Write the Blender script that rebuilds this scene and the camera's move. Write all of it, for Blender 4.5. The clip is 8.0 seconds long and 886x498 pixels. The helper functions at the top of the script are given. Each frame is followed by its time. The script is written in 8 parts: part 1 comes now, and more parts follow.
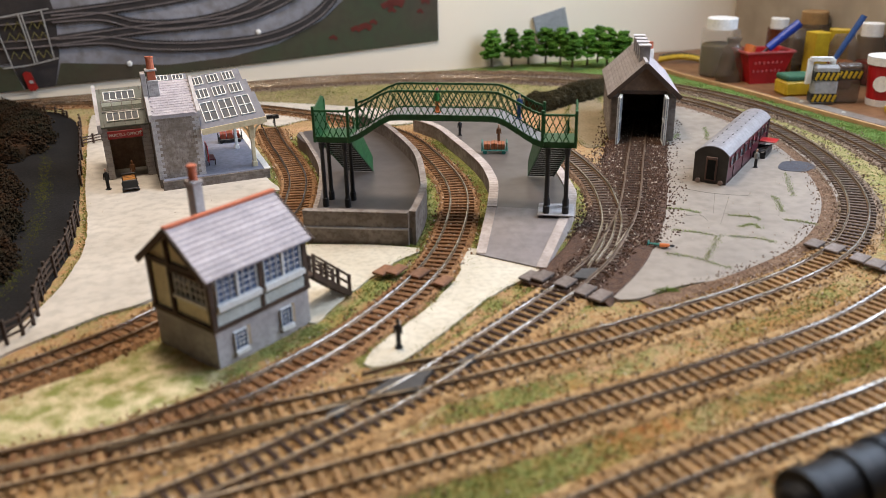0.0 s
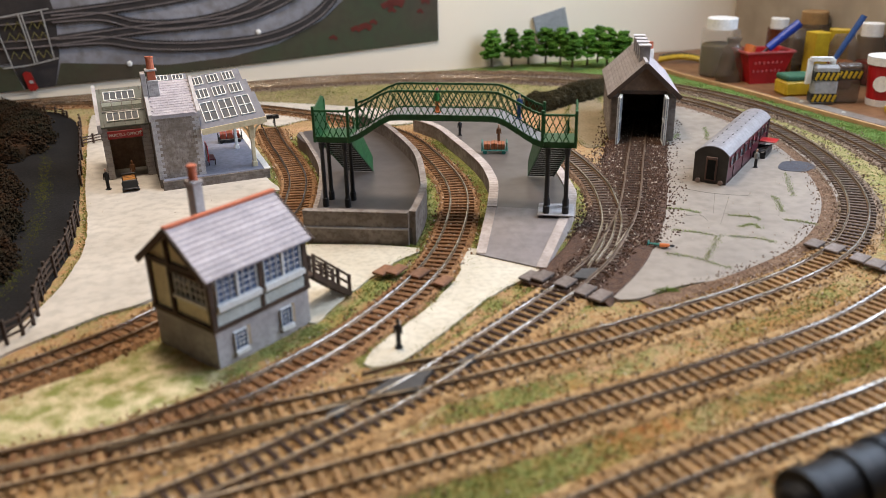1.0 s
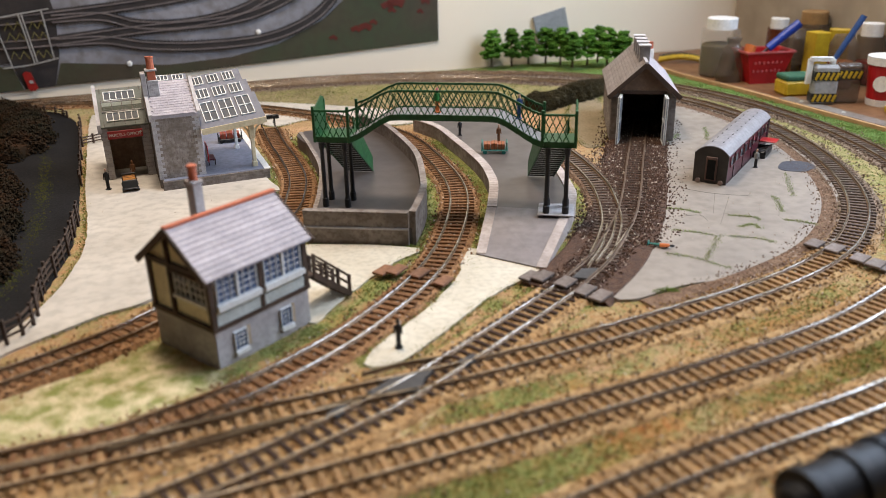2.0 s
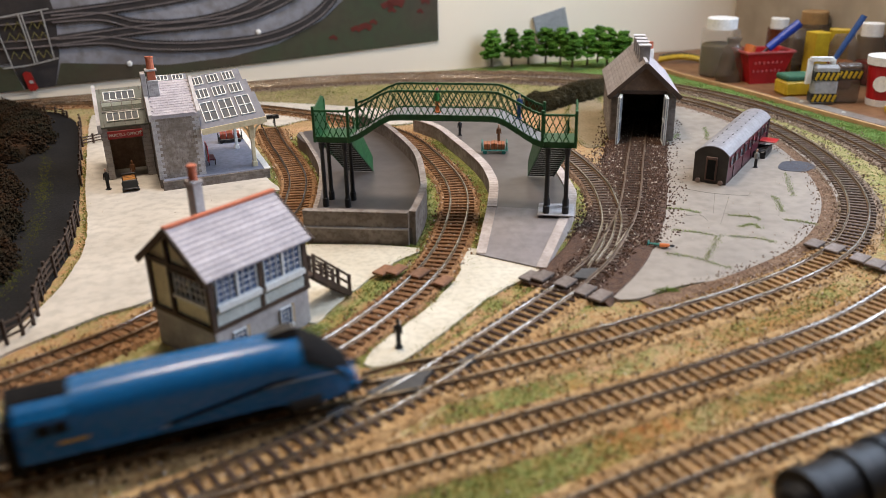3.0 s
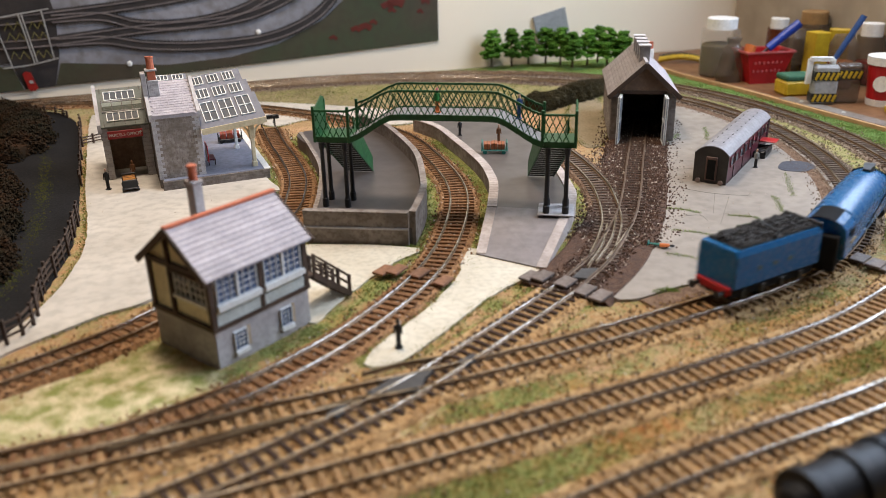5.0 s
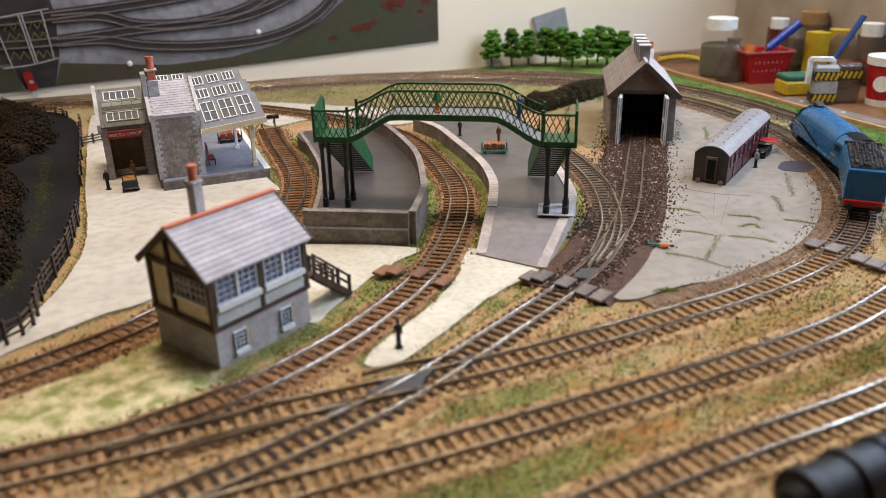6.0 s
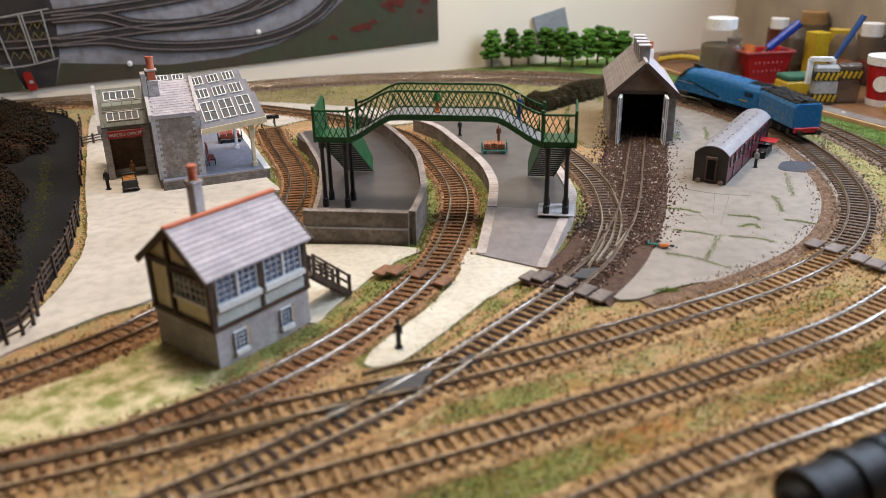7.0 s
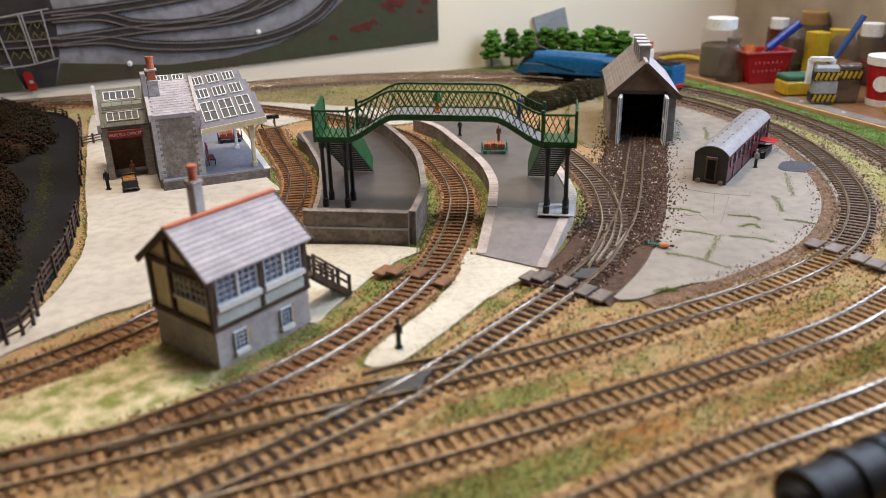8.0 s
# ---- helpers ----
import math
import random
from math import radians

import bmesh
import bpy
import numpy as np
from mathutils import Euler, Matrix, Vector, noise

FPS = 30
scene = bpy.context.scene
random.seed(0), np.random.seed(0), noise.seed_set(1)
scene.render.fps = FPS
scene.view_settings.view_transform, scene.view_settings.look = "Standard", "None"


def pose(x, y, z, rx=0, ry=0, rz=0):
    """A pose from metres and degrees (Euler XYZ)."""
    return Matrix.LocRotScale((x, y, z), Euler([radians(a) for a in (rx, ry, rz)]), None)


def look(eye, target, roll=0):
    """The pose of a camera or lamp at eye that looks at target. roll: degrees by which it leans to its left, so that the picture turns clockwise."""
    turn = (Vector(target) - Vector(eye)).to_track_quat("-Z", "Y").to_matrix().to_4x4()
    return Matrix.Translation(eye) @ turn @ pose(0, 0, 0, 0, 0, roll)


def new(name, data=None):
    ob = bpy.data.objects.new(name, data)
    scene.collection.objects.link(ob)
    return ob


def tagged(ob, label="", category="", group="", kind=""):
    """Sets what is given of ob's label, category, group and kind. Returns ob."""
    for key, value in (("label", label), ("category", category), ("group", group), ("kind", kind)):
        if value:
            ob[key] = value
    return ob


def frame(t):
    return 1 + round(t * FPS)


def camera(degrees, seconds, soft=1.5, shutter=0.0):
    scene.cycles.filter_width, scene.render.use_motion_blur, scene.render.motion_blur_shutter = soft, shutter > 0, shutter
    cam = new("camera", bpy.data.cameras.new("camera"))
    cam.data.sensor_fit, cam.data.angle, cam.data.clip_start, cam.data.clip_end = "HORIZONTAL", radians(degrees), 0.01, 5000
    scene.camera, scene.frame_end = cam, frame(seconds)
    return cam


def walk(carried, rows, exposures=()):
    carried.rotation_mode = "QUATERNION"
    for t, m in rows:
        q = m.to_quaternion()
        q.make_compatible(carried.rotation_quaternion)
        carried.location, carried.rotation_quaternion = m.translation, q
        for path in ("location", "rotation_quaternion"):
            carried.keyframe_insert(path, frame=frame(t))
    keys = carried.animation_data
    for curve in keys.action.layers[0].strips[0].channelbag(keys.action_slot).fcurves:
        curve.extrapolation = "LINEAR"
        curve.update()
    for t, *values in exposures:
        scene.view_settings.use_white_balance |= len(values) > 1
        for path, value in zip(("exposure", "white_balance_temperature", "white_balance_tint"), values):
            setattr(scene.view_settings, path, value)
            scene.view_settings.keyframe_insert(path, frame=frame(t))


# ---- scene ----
# camera: a still shot over a table-top railway
cam = camera(57.66, 8.0, soft=0.7, shutter=0.5)
EYE = (0.0, 0.0, 0.27108)
STILL = look(EYE, (0.0, 0.920523, 0.27108 - 0.390688), -1.1977)
cam.data.dof.use_dof, cam.data.dof.focus_distance, cam.data.dof.aperture_fstop = True, 0.84, 5.4
walk(cam, [(0, STILL), (8, STILL)], exposures=[(0, 0.0, 6730, 17), (8, 0.0, 6730, 17)])

# ---- light ----
world = bpy.data.worlds.new("room_surround")
world.use_nodes = True
scene.world = world
wn = world.node_tree.nodes
sky = wn.new("ShaderNodeTexSky")
sky.sky_type, sky.sun_disc, sky.sun_elevation, sky.sun_rotation = "NISHITA", False, radians(35), radians(70)
wn["Background"].inputs["Strength"].default_value = 0.12
world.node_tree.links.new(sky.outputs[0], wn["Background"].inputs["Color"])


def area_lamp(name, eye, target, w, h, watts, colour):
    d = bpy.data.lights.new(name, "AREA")
    d.shape, d.size, d.size_y, d.energy, d.color = "RECTANGLE", w, h, watts, colour
    ob = new(name, d)
    ob.matrix_world = look(eye, target)
    return ob


# daylight in the opening of the right-hand window, and the ceiling lamp
area_lamp("window_daylight", (0.8145, 0.831, 0.810), (-0.1465, 0.556, 0.410), 1.00, 1.12, 28.0, (0.60, 0.79, 1.0))
area_lamp("ceiling_lamp_glow", (-0.22, 0.80, 1.50), (-0.22, 0.72, 0), 0.32, 0.32, 21.5, (1.0, 0.90, 0.75))

# ---- materials ----


def M(name, c1, c2=None, scale=60.0, rough=0.7, bump=0.25, metal=0.0, c3=None, fine=6.0, depth=0.0006, spec=0.4, rand=0.0):
    """Two or three tones of noise at two scales, with fine relief; lengths in metres."""
    m = bpy.data.materials.new(name)
    m.use_nodes = True
    nt = m.node_tree
    n, l = nt.nodes, nt.links
    b = n["Principled BSDF"]
    b.inputs["Metallic"].default_value = metal
    b.inputs["Specular IOR Level"].default_value = spec if rough < 0.78 else 0.12
    c2 = c2 or tuple(v * 0.78 for v in c1)
    tc = n.new("ShaderNodeTexCoord")
    big = n.new("ShaderNodeTexNoise")
    big.inputs["Scale"].default_value, big.inputs["Detail"].default_value = scale, 5
    small = n.new("ShaderNodeTexNoise")
    small.inputs["Scale"].default_value, small.inputs["Detail"].default_value = scale * fine, 4
    l.new(tc.outputs["Object"], big.inputs["Vector"])
    l.new(tc.outputs["Object"], small.inputs["Vector"])
    r1 = n.new("ShaderNodeMapRange")
    r1.inputs[1].default_value, r1.inputs[2].default_value = 0.36, 0.64
    l.new(big.outputs[0], r1.inputs[0])
    mix = n.new("ShaderNodeMix")
    mix.data_type = "RGBA"
    mix.inputs[6].default_value, mix.inputs[7].default_value = (*c1, 1), (*c2, 1)
    l.new(r1.outputs[0], mix.inputs[0])
    out = mix.outputs[2]
    r2 = n.new("ShaderNodeMapRange")
    r2.inputs[1].default_value, r2.inputs[2].default_value = 0.42, 0.68
    l.new(small.outputs[0], r2.inputs[0])
    mix2 = n.new("ShaderNodeMix")
    mix2.data_type = "RGBA"
    mix2.inputs[7].default_value = (*(c3 or tuple(v * 0.62 for v in c2)), 1)
    l.new(out, mix2.inputs[6])
    k = n.new("ShaderNodeMath")
    k.operation = "MULTIPLY"
    k.inputs[1].default_value = 0.75 if c3 else 0.4
    l.new(r2.outputs[0], k.inputs[0])
    l.new(k.outputs[0], mix2.inputs[0])
    out = mix2.outputs[2]
    if rand:
        oi = n.new("ShaderNodeObjectInfo")
        rr = n.new("ShaderNodeMapRange")
        rr.inputs[3].default_value, rr.inputs[4].default_value = 1 - rand, 1 + rand
        l.new(oi.outputs["Random"], rr.inputs[0])
        hs = n.new("ShaderNodeHueSaturation")
        l.new(rr.outputs[0], hs.inputs["Value"])
        l.new(out, hs.inputs["Color"])
        out = hs.outputs[0]
    l.new(out, b.inputs["Base Color"])
    ro = n.new("ShaderNodeMapRange")
    ro.inputs[3].default_value, ro.inputs[4].default_value = max(rough - 0.12, 0.03), min(rough + 0.12, 1)
    l.new(small.outputs[0], ro.inputs[0])
    l.new(ro.outputs[0], b.inputs["Roughness"])
    if bump:
        bp = n.new("ShaderNodeBump")
        bp.inputs["Strength"].default_value, bp.inputs["Distance"].default_value = bump, depth
        l.new(small.outputs[0], bp.inputs["Height"])
        l.new(bp.outputs[0], b.inputs["Normal"])
    return m


def glass(name, tint=(0.9, 0.95, 1.0), rough=0.05, alpha=0.25):
    m = bpy.data.materials.new(name)
    m.use_nodes = True
    b = m.node_tree.nodes["Principled BSDF"]
    b.inputs["Base Color"].default_value = (*tint, 1)
    b.inputs["Roughness"].default_value, b.inputs["Alpha"].default_value = rough, alpha * 0.6
    return m




def by_region(m, c1, c2, lo, hi, scale=60):
    """Another mixture of scatter beyond a line across the board, with a broken edge between the two."""
    n, l = m.node_tree.nodes, m.node_tree.links
    b = n["Principled BSDF"]
    old = b.inputs["Base Color"].links[0].from_socket
    sep = n.new("ShaderNodeSeparateXYZ")
    l.new(n["Texture Coordinate"].outputs["Object"], sep.inputs[0])
    nz = n.new("ShaderNodeTexNoise")
    nz.inputs["Scale"].default_value, nz.inputs["Detail"].default_value = scale, 6
    l.new(n["Texture Coordinate"].outputs["Object"], nz.inputs["Vector"])
    wob = n.new("ShaderNodeMath")
    wob.operation, wob.inputs[1].default_value = "MULTIPLY_ADD", 0.16
    l.new(nz.outputs[0], wob.inputs[0])
    l.new(sep.outputs["Y"], wob.inputs[2])
    mr = n.new("ShaderNodeMapRange")
    mr.inputs[1].default_value, mr.inputs[2].default_value = lo + 0.08, hi + 0.08
    l.new(wob.outputs[0], mr.inputs[0])
    fine = n.new("ShaderNodeTexNoise")
    fine.inputs["Scale"].default_value, fine.inputs["Detail"].default_value = scale * 9, 4
    l.new(n["Texture Coordinate"].outputs["Object"], fine.inputs["Vector"])
    fr = n.new("ShaderNodeMapRange")
    fr.inputs[1].default_value, fr.inputs[2].default_value = 0.36, 0.64
    l.new(fine.outputs[0], fr.inputs[0])
    own = n.new("ShaderNodeMix")
    own.data_type = "RGBA"
    own.inputs[6].default_value, own.inputs[7].default_value = (*c1, 1), (*c2, 1)
    l.new(fr.outputs[0], own.inputs[0])
    mx = n.new("ShaderNodeMix")
    mx.data_type = "RGBA"
    l.new(mr.outputs[0], mx.inputs[0])
    l.new(old, mx.inputs[6])
    l.new(own.outputs[2], mx.inputs[7])
    l.new(mx.outputs[2], b.inputs["Base Color"])
    return m


def scatter_ground():
    """Tan earth, green flock and straw, laid where the attributes of the sheet say, with broken edges."""
    m = M("layout_scatter", (0.46, 0.285, 0.155), (0.38, 0.26, 0.13), 34, 0.95, 0.9, c3=(0.17, 0.085, 0.032), fine=14, depth=0.0016)
    by_region(m, (0.15, 0.115, 0.055), (0.27, 0.21, 0.115), 1.12, 1.20, 25)
    nt = m.node_tree
    n, l = nt.nodes, nt.links
    b = n["Principled BSDF"]
    out = b.inputs["Base Color"].links[0].from_socket
    tc = n["Texture Coordinate"]
    for attr, c1, c2, sc in (("straw", (0.40, 0.32, 0.17), (0.22, 0.19, 0.075), 30), ("green", (0.085, 0.125, 0.03), (0.30, 0.285, 0.10), 60), ("rust", (0.31, 0.115, 0.035), (0.44, 0.215, 0.075), 70), ("lawn", (0.10, 0.20, 0.045), (0.20, 0.29, 0.085), 80), ("pale", (0.22, 0.235, 0.07), (0.62, 0.52, 0.32), 9)):
        at = n.new("ShaderNodeAttribute")
        at.attribute_name = attr
        nz = n.new("ShaderNodeTexNoise")
        nz.inputs["Scale"].default_value, nz.inputs["Detail"].default_value, nz.inputs["Roughness"].default_value = sc * 1.0, 9, 0.78
        l.new(tc.outputs["Object"], nz.inputs["Vector"])
        add = n.new("ShaderNodeMath")
        add.operation = "ADD"
        l.new(at.outputs["Fac"], add.inputs[0])
        spread = n.new("ShaderNodeMapRange")
        spread.clamp = False
        spread.inputs[3].default_value, spread.inputs[4].default_value = -0.35, 1.35
        l.new(nz.outputs[0], spread.inputs[0])
        l.new(spread.outputs[0], add.inputs[1])
        mr = n.new("ShaderNodeMapRange")
        mr.inputs[1].default_value, mr.inputs[2].default_value = 0.72, 1.12
        l.new(add.outputs[0], mr.inputs[0])
        n2 = n.new("ShaderNodeTexNoise")
        n2.inputs["Scale"].default_value, n2.inputs["Detail"].default_value = sc * 9, 4
        l.new(tc.outputs["Object"], n2.inputs["Vector"])
        own = n.new("ShaderNodeMix")
        own.data_type = "RGBA"
        own.inputs[6].default_value, own.inputs[7].default_value = (*c1, 1), (*c2, 1)
        n2r = n.new("ShaderNodeMapRange")
        n2r.inputs[1].default_value, n2r.inputs[2].default_value = 0.36, 0.64
        l.new(n2.outputs[0], n2r.inputs[0])
        l.new(n2r.outputs[0], own.inputs[0])
        mx = n.new("ShaderNodeMix")
        mx.data_type = "RGBA"
        l.new(mr.outputs[0], mx.inputs[0])
        l.new(out, mx.inputs[6])
        l.new(own.outputs[2], mx.inputs[7])
        out = mx.outputs[2]
    l.new(out, b.inputs["Base Color"])
    return m



GROUND = scatter_ground()
CREAM = M("cream_card", (0.53, 0.48, 0.41), (0.43, 0.385, 0.325), 11, 0.62, 0.0, fine=9)
CREAM_PATH = M("warm_cream_card", (0.58, 0.53, 0.425), (0.50, 0.445, 0.345), 16, 0.75, 0.05, fine=12, depth=0.0004)
CONCRETE = M("grey_concrete", (0.295, 0.25, 0.207), (0.225, 0.192, 0.16), 9, 0.46, 0.2, fine=9, depth=0.0004, spec=0.5)
# black of the engine; on underframes so deep that it includes their shade
BLACK_AND_SHADE = M("engine_black_and_shade", (0.004, 0.004, 0.004), (0.007, 0.006, 0.006), 80, 0.85, 0.2)
SAND = M("sandy_ground", (0.30, 0.235, 0.15), (0.22, 0.175, 0.105), 16, 0.9, 0.4, fine=16)
TARMAC = M("black_tarmac", (0.014, 0.013, 0.013), (0.009, 0.0085, 0.009), 20, 0.8, 0.5, fine=20)
PLATFORM = M("platform_grey", (0.066, 0.057, 0.054), (0.098, 0.081, 0.072), 9, 0.38, 0.1, fine=5, depth=0.0003)
RAMP = M("ramp_grey", (0.25, 0.22, 0.215), (0.195, 0.168, 0.162), 18, 0.45, 0.1, fine=6, depth=0.0003)
EDGING = M("platform_edging", (0.46, 0.39, 0.35), (0.34, 0.28, 0.245), 50, 0.75, 0.2, rand=0.1)
STONE = M("weathered_stone", (0.29, 0.25, 0.22), (0.18, 0.15, 0.13), 40, 0.85, 0.5, c3=(0.13, 0.10, 0.08), rand=0.12)
STONE_LIGHT = M("grey_stone", (0.49, 0.46, 0.45), (0.36, 0.33, 0.32), 45, 0.85, 0.45, rand=0.12)
SLEEPER = M("brown_sleeper", (0.12, 0.056, 0.026), (0.22, 0.112, 0.052), 90, 0.8, 0.3, rand=0.25)
SLEEPER_OCHRE = M("ochre_dusted_sleeper", (0.22, 0.122, 0.055), (0.33, 0.20, 0.095), 90, 0.8, 0.3, rand=0.22)
SLEEPER_GREY = M("grey_brown_sleeper", (0.070, 0.044, 0.030), (0.125, 0.082, 0.056), 90, 0.75, 0.3, rand=0.25)
SLEEPER_DARK = M("dark_sleeper", (0.035, 0.022, 0.016), (0.07, 0.042, 0.028), 90, 0.85, 0.3, rand=0.25)
RAIL = M("rusty_rail", (0.13, 0.07, 0.034), (0.21, 0.125, 0.06), 120, 0.5, 0.1, metal=0.35)
RAIL_TOP = M("polished_rail_head", (0.60, 0.56, 0.51), (0.27, 0.21, 0.15), 30, 0.23, 0.02, metal=1.0)
BALLAST = M("tan_ballast", (0.37, 0.215, 0.092), (0.44, 0.29, 0.14), 45, 0.9, 0.8, c3=(0.12, 0.065, 0.032), fine=7, depth=0.0012)
by_region(BALLAST, (0.10, 0.068, 0.047), (0.27, 0.20, 0.145), 0.60, 0.70, 60)
BALLAST_BROWN = M("brown_ballast", (0.13, 0.075, 0.045), (0.23, 0.145, 0.092), 110, 0.85, 0.8, c3=(0.05, 0.029, 0.018), fine=6, depth=0.0012)
BALLAST_RUST = M("rusty_ballast", (0.24, 0.12, 0.052), (0.36, 0.205, 0.105), 60, 0.9, 0.8, c3=(0.08, 0.042, 0.02), fine=7, depth=0.0012)
BALLAST_DARK = M("dark_ballast", (0.060, 0.028, 0.015), (0.115, 0.056, 0.030), 170, 0.76, 0.9, c3=(0.022, 0.012, 0.008), fine=5, depth=0.0015, spec=0.3)
DULL_RAIL = M("dull_brown_rail_head", (0.085, 0.050, 0.030), (0.13, 0.08, 0.05), 60, 0.55, 0.05, metal=0.3)
WALL = M("cream_wall_paint", (0.80, 0.70, 0.55), (0.78, 0.675, 0.53), 2.5, 0.7, 0.1, fine=60, c3=(0.79, 0.69, 0.54))
TABLE = M("brown_worktop", (0.22, 0.105, 0.045), (0.16, 0.074, 0.032), 6, 0.45, 0.05, fine=10)
# near-black colour that stands in for the shade inside openings
DARK_HOLE = M("inside_shade_black", (0.012, 0.011, 0.01), None, 20, 0.9, 0)
SLATE = M("pale_slate", (0.42, 0.38, 0.40), (0.34, 0.31, 0.33), 70, 0.6, 0.2, rand=0.1)
TIMBER_DARK = M("dark_brown_timber", (0.045, 0.026, 0.018), (0.07, 0.042, 0.028), 80, 0.6, 0.2)
CREAM_PAINT = M("cream_boarding", (0.72, 0.65, 0.44), (0.64, 0.56, 0.37), 60, 0.6, 0.1)
WHITE_PAINT = M("white_paint", (0.78, 0.77, 0.74), (0.68, 0.66, 0.62), 60, 0.5, 0.05)
TERRACOTTA = M("terracotta", (0.55, 0.16, 0.085), (0.45, 0.12, 0.06), 80, 0.7, 0.2)
GREEN_PAINT = M("green_paint", (0.014, 0.105, 0.032), (0.011, 0.075, 0.023), 60, 0.45, 0.1)
BLACK = M("black_plastic", (0.009, 0.009, 0.010), (0.014, 0.014, 0.014), 60, 0.42, 0.1)
BLUE = M("garter_blue", (0.005, 0.100, 0.245), (0.004, 0.086, 0.215), 20, 0.27, 0.02, fine=12, spec=0.32)
COAL = M("coal", (0.018, 0.017, 0.016), (0.035, 0.03, 0.027), 260, 0.7, 0.9, depth=0.002)
MAROON = M("maroon_paint", (0.10, 0.014, 0.024), (0.08, 0.012, 0.02), 60, 0.4, 0.1)
ROOF_GREY = M("coach_roof_grey", (0.24, 0.23, 0.24), (0.19, 0.18, 0.19), 40, 0.42, 0.08)
GLASS_DARK = M("dark_glazing", (0.03, 0.04, 0.055), (0.05, 0.06, 0.075), 30, 0.12, 0.0, spec=0.6)
POSTER_GREY = M("poster_print", (0.26, 0.26, 0.285), (0.185, 0.185, 0.205), 9, 0.4, 0.0, fine=7, c3=(0.13, 0.115, 0.11))
POSTER_GREEN = M("poster_green", (0.045, 0.058, 0.032), (0.062, 0.05, 0.034), 9, 0.4, 0.0, fine=8)
POSTER_RAIL = M("poster_rail_print", (0.12, 0.10, 0.097), (0.17, 0.145, 0.14), 60, 0.4, 0.0)
POSTER_DARK = M("poster_dark_print", (0.024, 0.023, 0.024), (0.042, 0.036, 0.035), 40, 0.4, 0.0)
LEAF = M("tree_foliage", (0.05, 0.14, 0.016), (0.11, 0.24, 0.032), 90, 0.8, 0.5, c3=(0.012, 0.06, 0.008), rand=0.35)
BARK = M("tree_bark", (0.08, 0.05, 0.03), None, 200, 0.85, 0.4)
HEDGE = M("dark_hedge", (0.04, 0.034, 0.018), (0.07, 0.055, 0.026), 80, 0.95, 0.8, c3=(0.02, 0.017, 0.01), depth=0.002)
PLANK = M("weathered_plank", (0.17, 0.135, 0.115), (0.12, 0.09, 0.075), 60, 0.7, 0.3, rand=0.2)
PLANK_BROWN = M("brown_plank", (0.22, 0.10, 0.05), (0.15, 0.07, 0.035), 60, 0.7, 0.3, rand=0.2)
PALE_STONE = M("pale_grit", (0.62, 0.55, 0.47), (0.46, 0.37, 0.29), 200, 0.9, 0.3)
# for walls out of view, kept dark so that they bounce little light
UNSEEN_WALL = M("bounce_cutting_wall", (0.15, 0.12, 0.095), (0.13, 0.105, 0.08), 2.5, 0.8, 0.1, fine=60)
# blue base colour paints the daylight sheen on the front panes
BLUE_SHEEN_GLASS = M("blue_sheen_glazing", (0.035, 0.065, 0.14), (0.07, 0.11, 0.20), 60, 0.15, 0.0, spec=0.6)
RED = M("red_plastic", (0.42, 0.012, 0.014), (0.36, 0.01, 0.012), 20, 0.35, 0.02)
YELLOW = M("yellow_plastic", (0.50, 0.33, 0.015), (0.42, 0.26, 0.012), 20, 0.45, 0.02)


def in_place(m):
    """Lets the stains run on from block to block across a wall."""
    n, l = m.node_tree.nodes, m.node_tree.links
    geo = n.new("ShaderNodeNewGeometry")
    for node in list(n):
        if node.type == "TEX_NOISE":
            l.new(geo.outputs["Position"], node.inputs["Vector"])


for stained in (STONE, STONE_LIGHT, SLATE, EDGING):
    in_place(stained)

# ---- mesh helpers ----


def part(name, bm, material, parent=None, label="", smooth=False):
    me = bpy.data.meshes.new(name)
    bmesh.ops.recalc_face_normals(bm, faces=bm.faces)
    bm.to_mesh(me)
    bm.free()
    me.materials.append(material)
    if smooth:
        me.polygons.foreach_set("use_smooth", [True] * len(me.polygons))
        me.set_sharp_from_angle(angle=radians(38))
    ob = new(name, me)
    if parent:
        ob.parent = parent
    return tagged(ob, label)


def thing(name, m, label, category, group="", kind=""):
    ob = new(name)
    ob.empty_display_size = 0.02
    ob.matrix_world = m
    return tagged(ob, label, category, group, kind)


def box(bm, x0, x1, y0, y1, z0, z1, bevel=0.0, m=None):
    vs = [bm.verts.new((x, y, z)) for x in (x0, x1) for y in (y0, y1) for z in (z0, z1)]
    q = ((0, 1, 3, 2), (4, 6, 7, 5), (0, 4, 5, 1), (2, 3, 7, 6), (0, 2, 6, 4), (1, 5, 7, 3))
    fs = [bm.faces.new([vs[i] for i in f]) for f in q]
    if bevel:
        es = list({e for f in fs for e in f.edges})
        r = bmesh.ops.bevel(bm, geom=es, offset=bevel, segments=1, affect="EDGES", profile=0.5)
        vs = list({v for f in r["faces"] for v in f.verts} | {v for v in vs if v.is_valid})
    if m:
        bmesh.ops.transform(bm, matrix=m, verts=vs)
    return bm


def cyl(bm, p0, p1, r0, r1=None, seg=10, caps=True):
    p0, p1 = Vector(p0), Vector(p1)
    r1 = r0 if r1 is None else r1
    q = (p1 - p0).to_track_quat("Z", "Y")
    rings = []
    for p, r in ((p0, r0), (p1, r1)):
        rings.append([bm.verts.new(p + q @ Vector((r * math.cos(a), r * math.sin(a), 0))) for a in (2 * math.pi * i / seg for i in range(seg))])
    for i in range(seg):
        bm.faces.new((rings[0][i], rings[0][(i + 1) % seg], rings[1][(i + 1) % seg], rings[1][i]))
    if caps:
        bm.faces.new(rings[0][::-1])
        bm.faces.new(rings[1])
    return bm


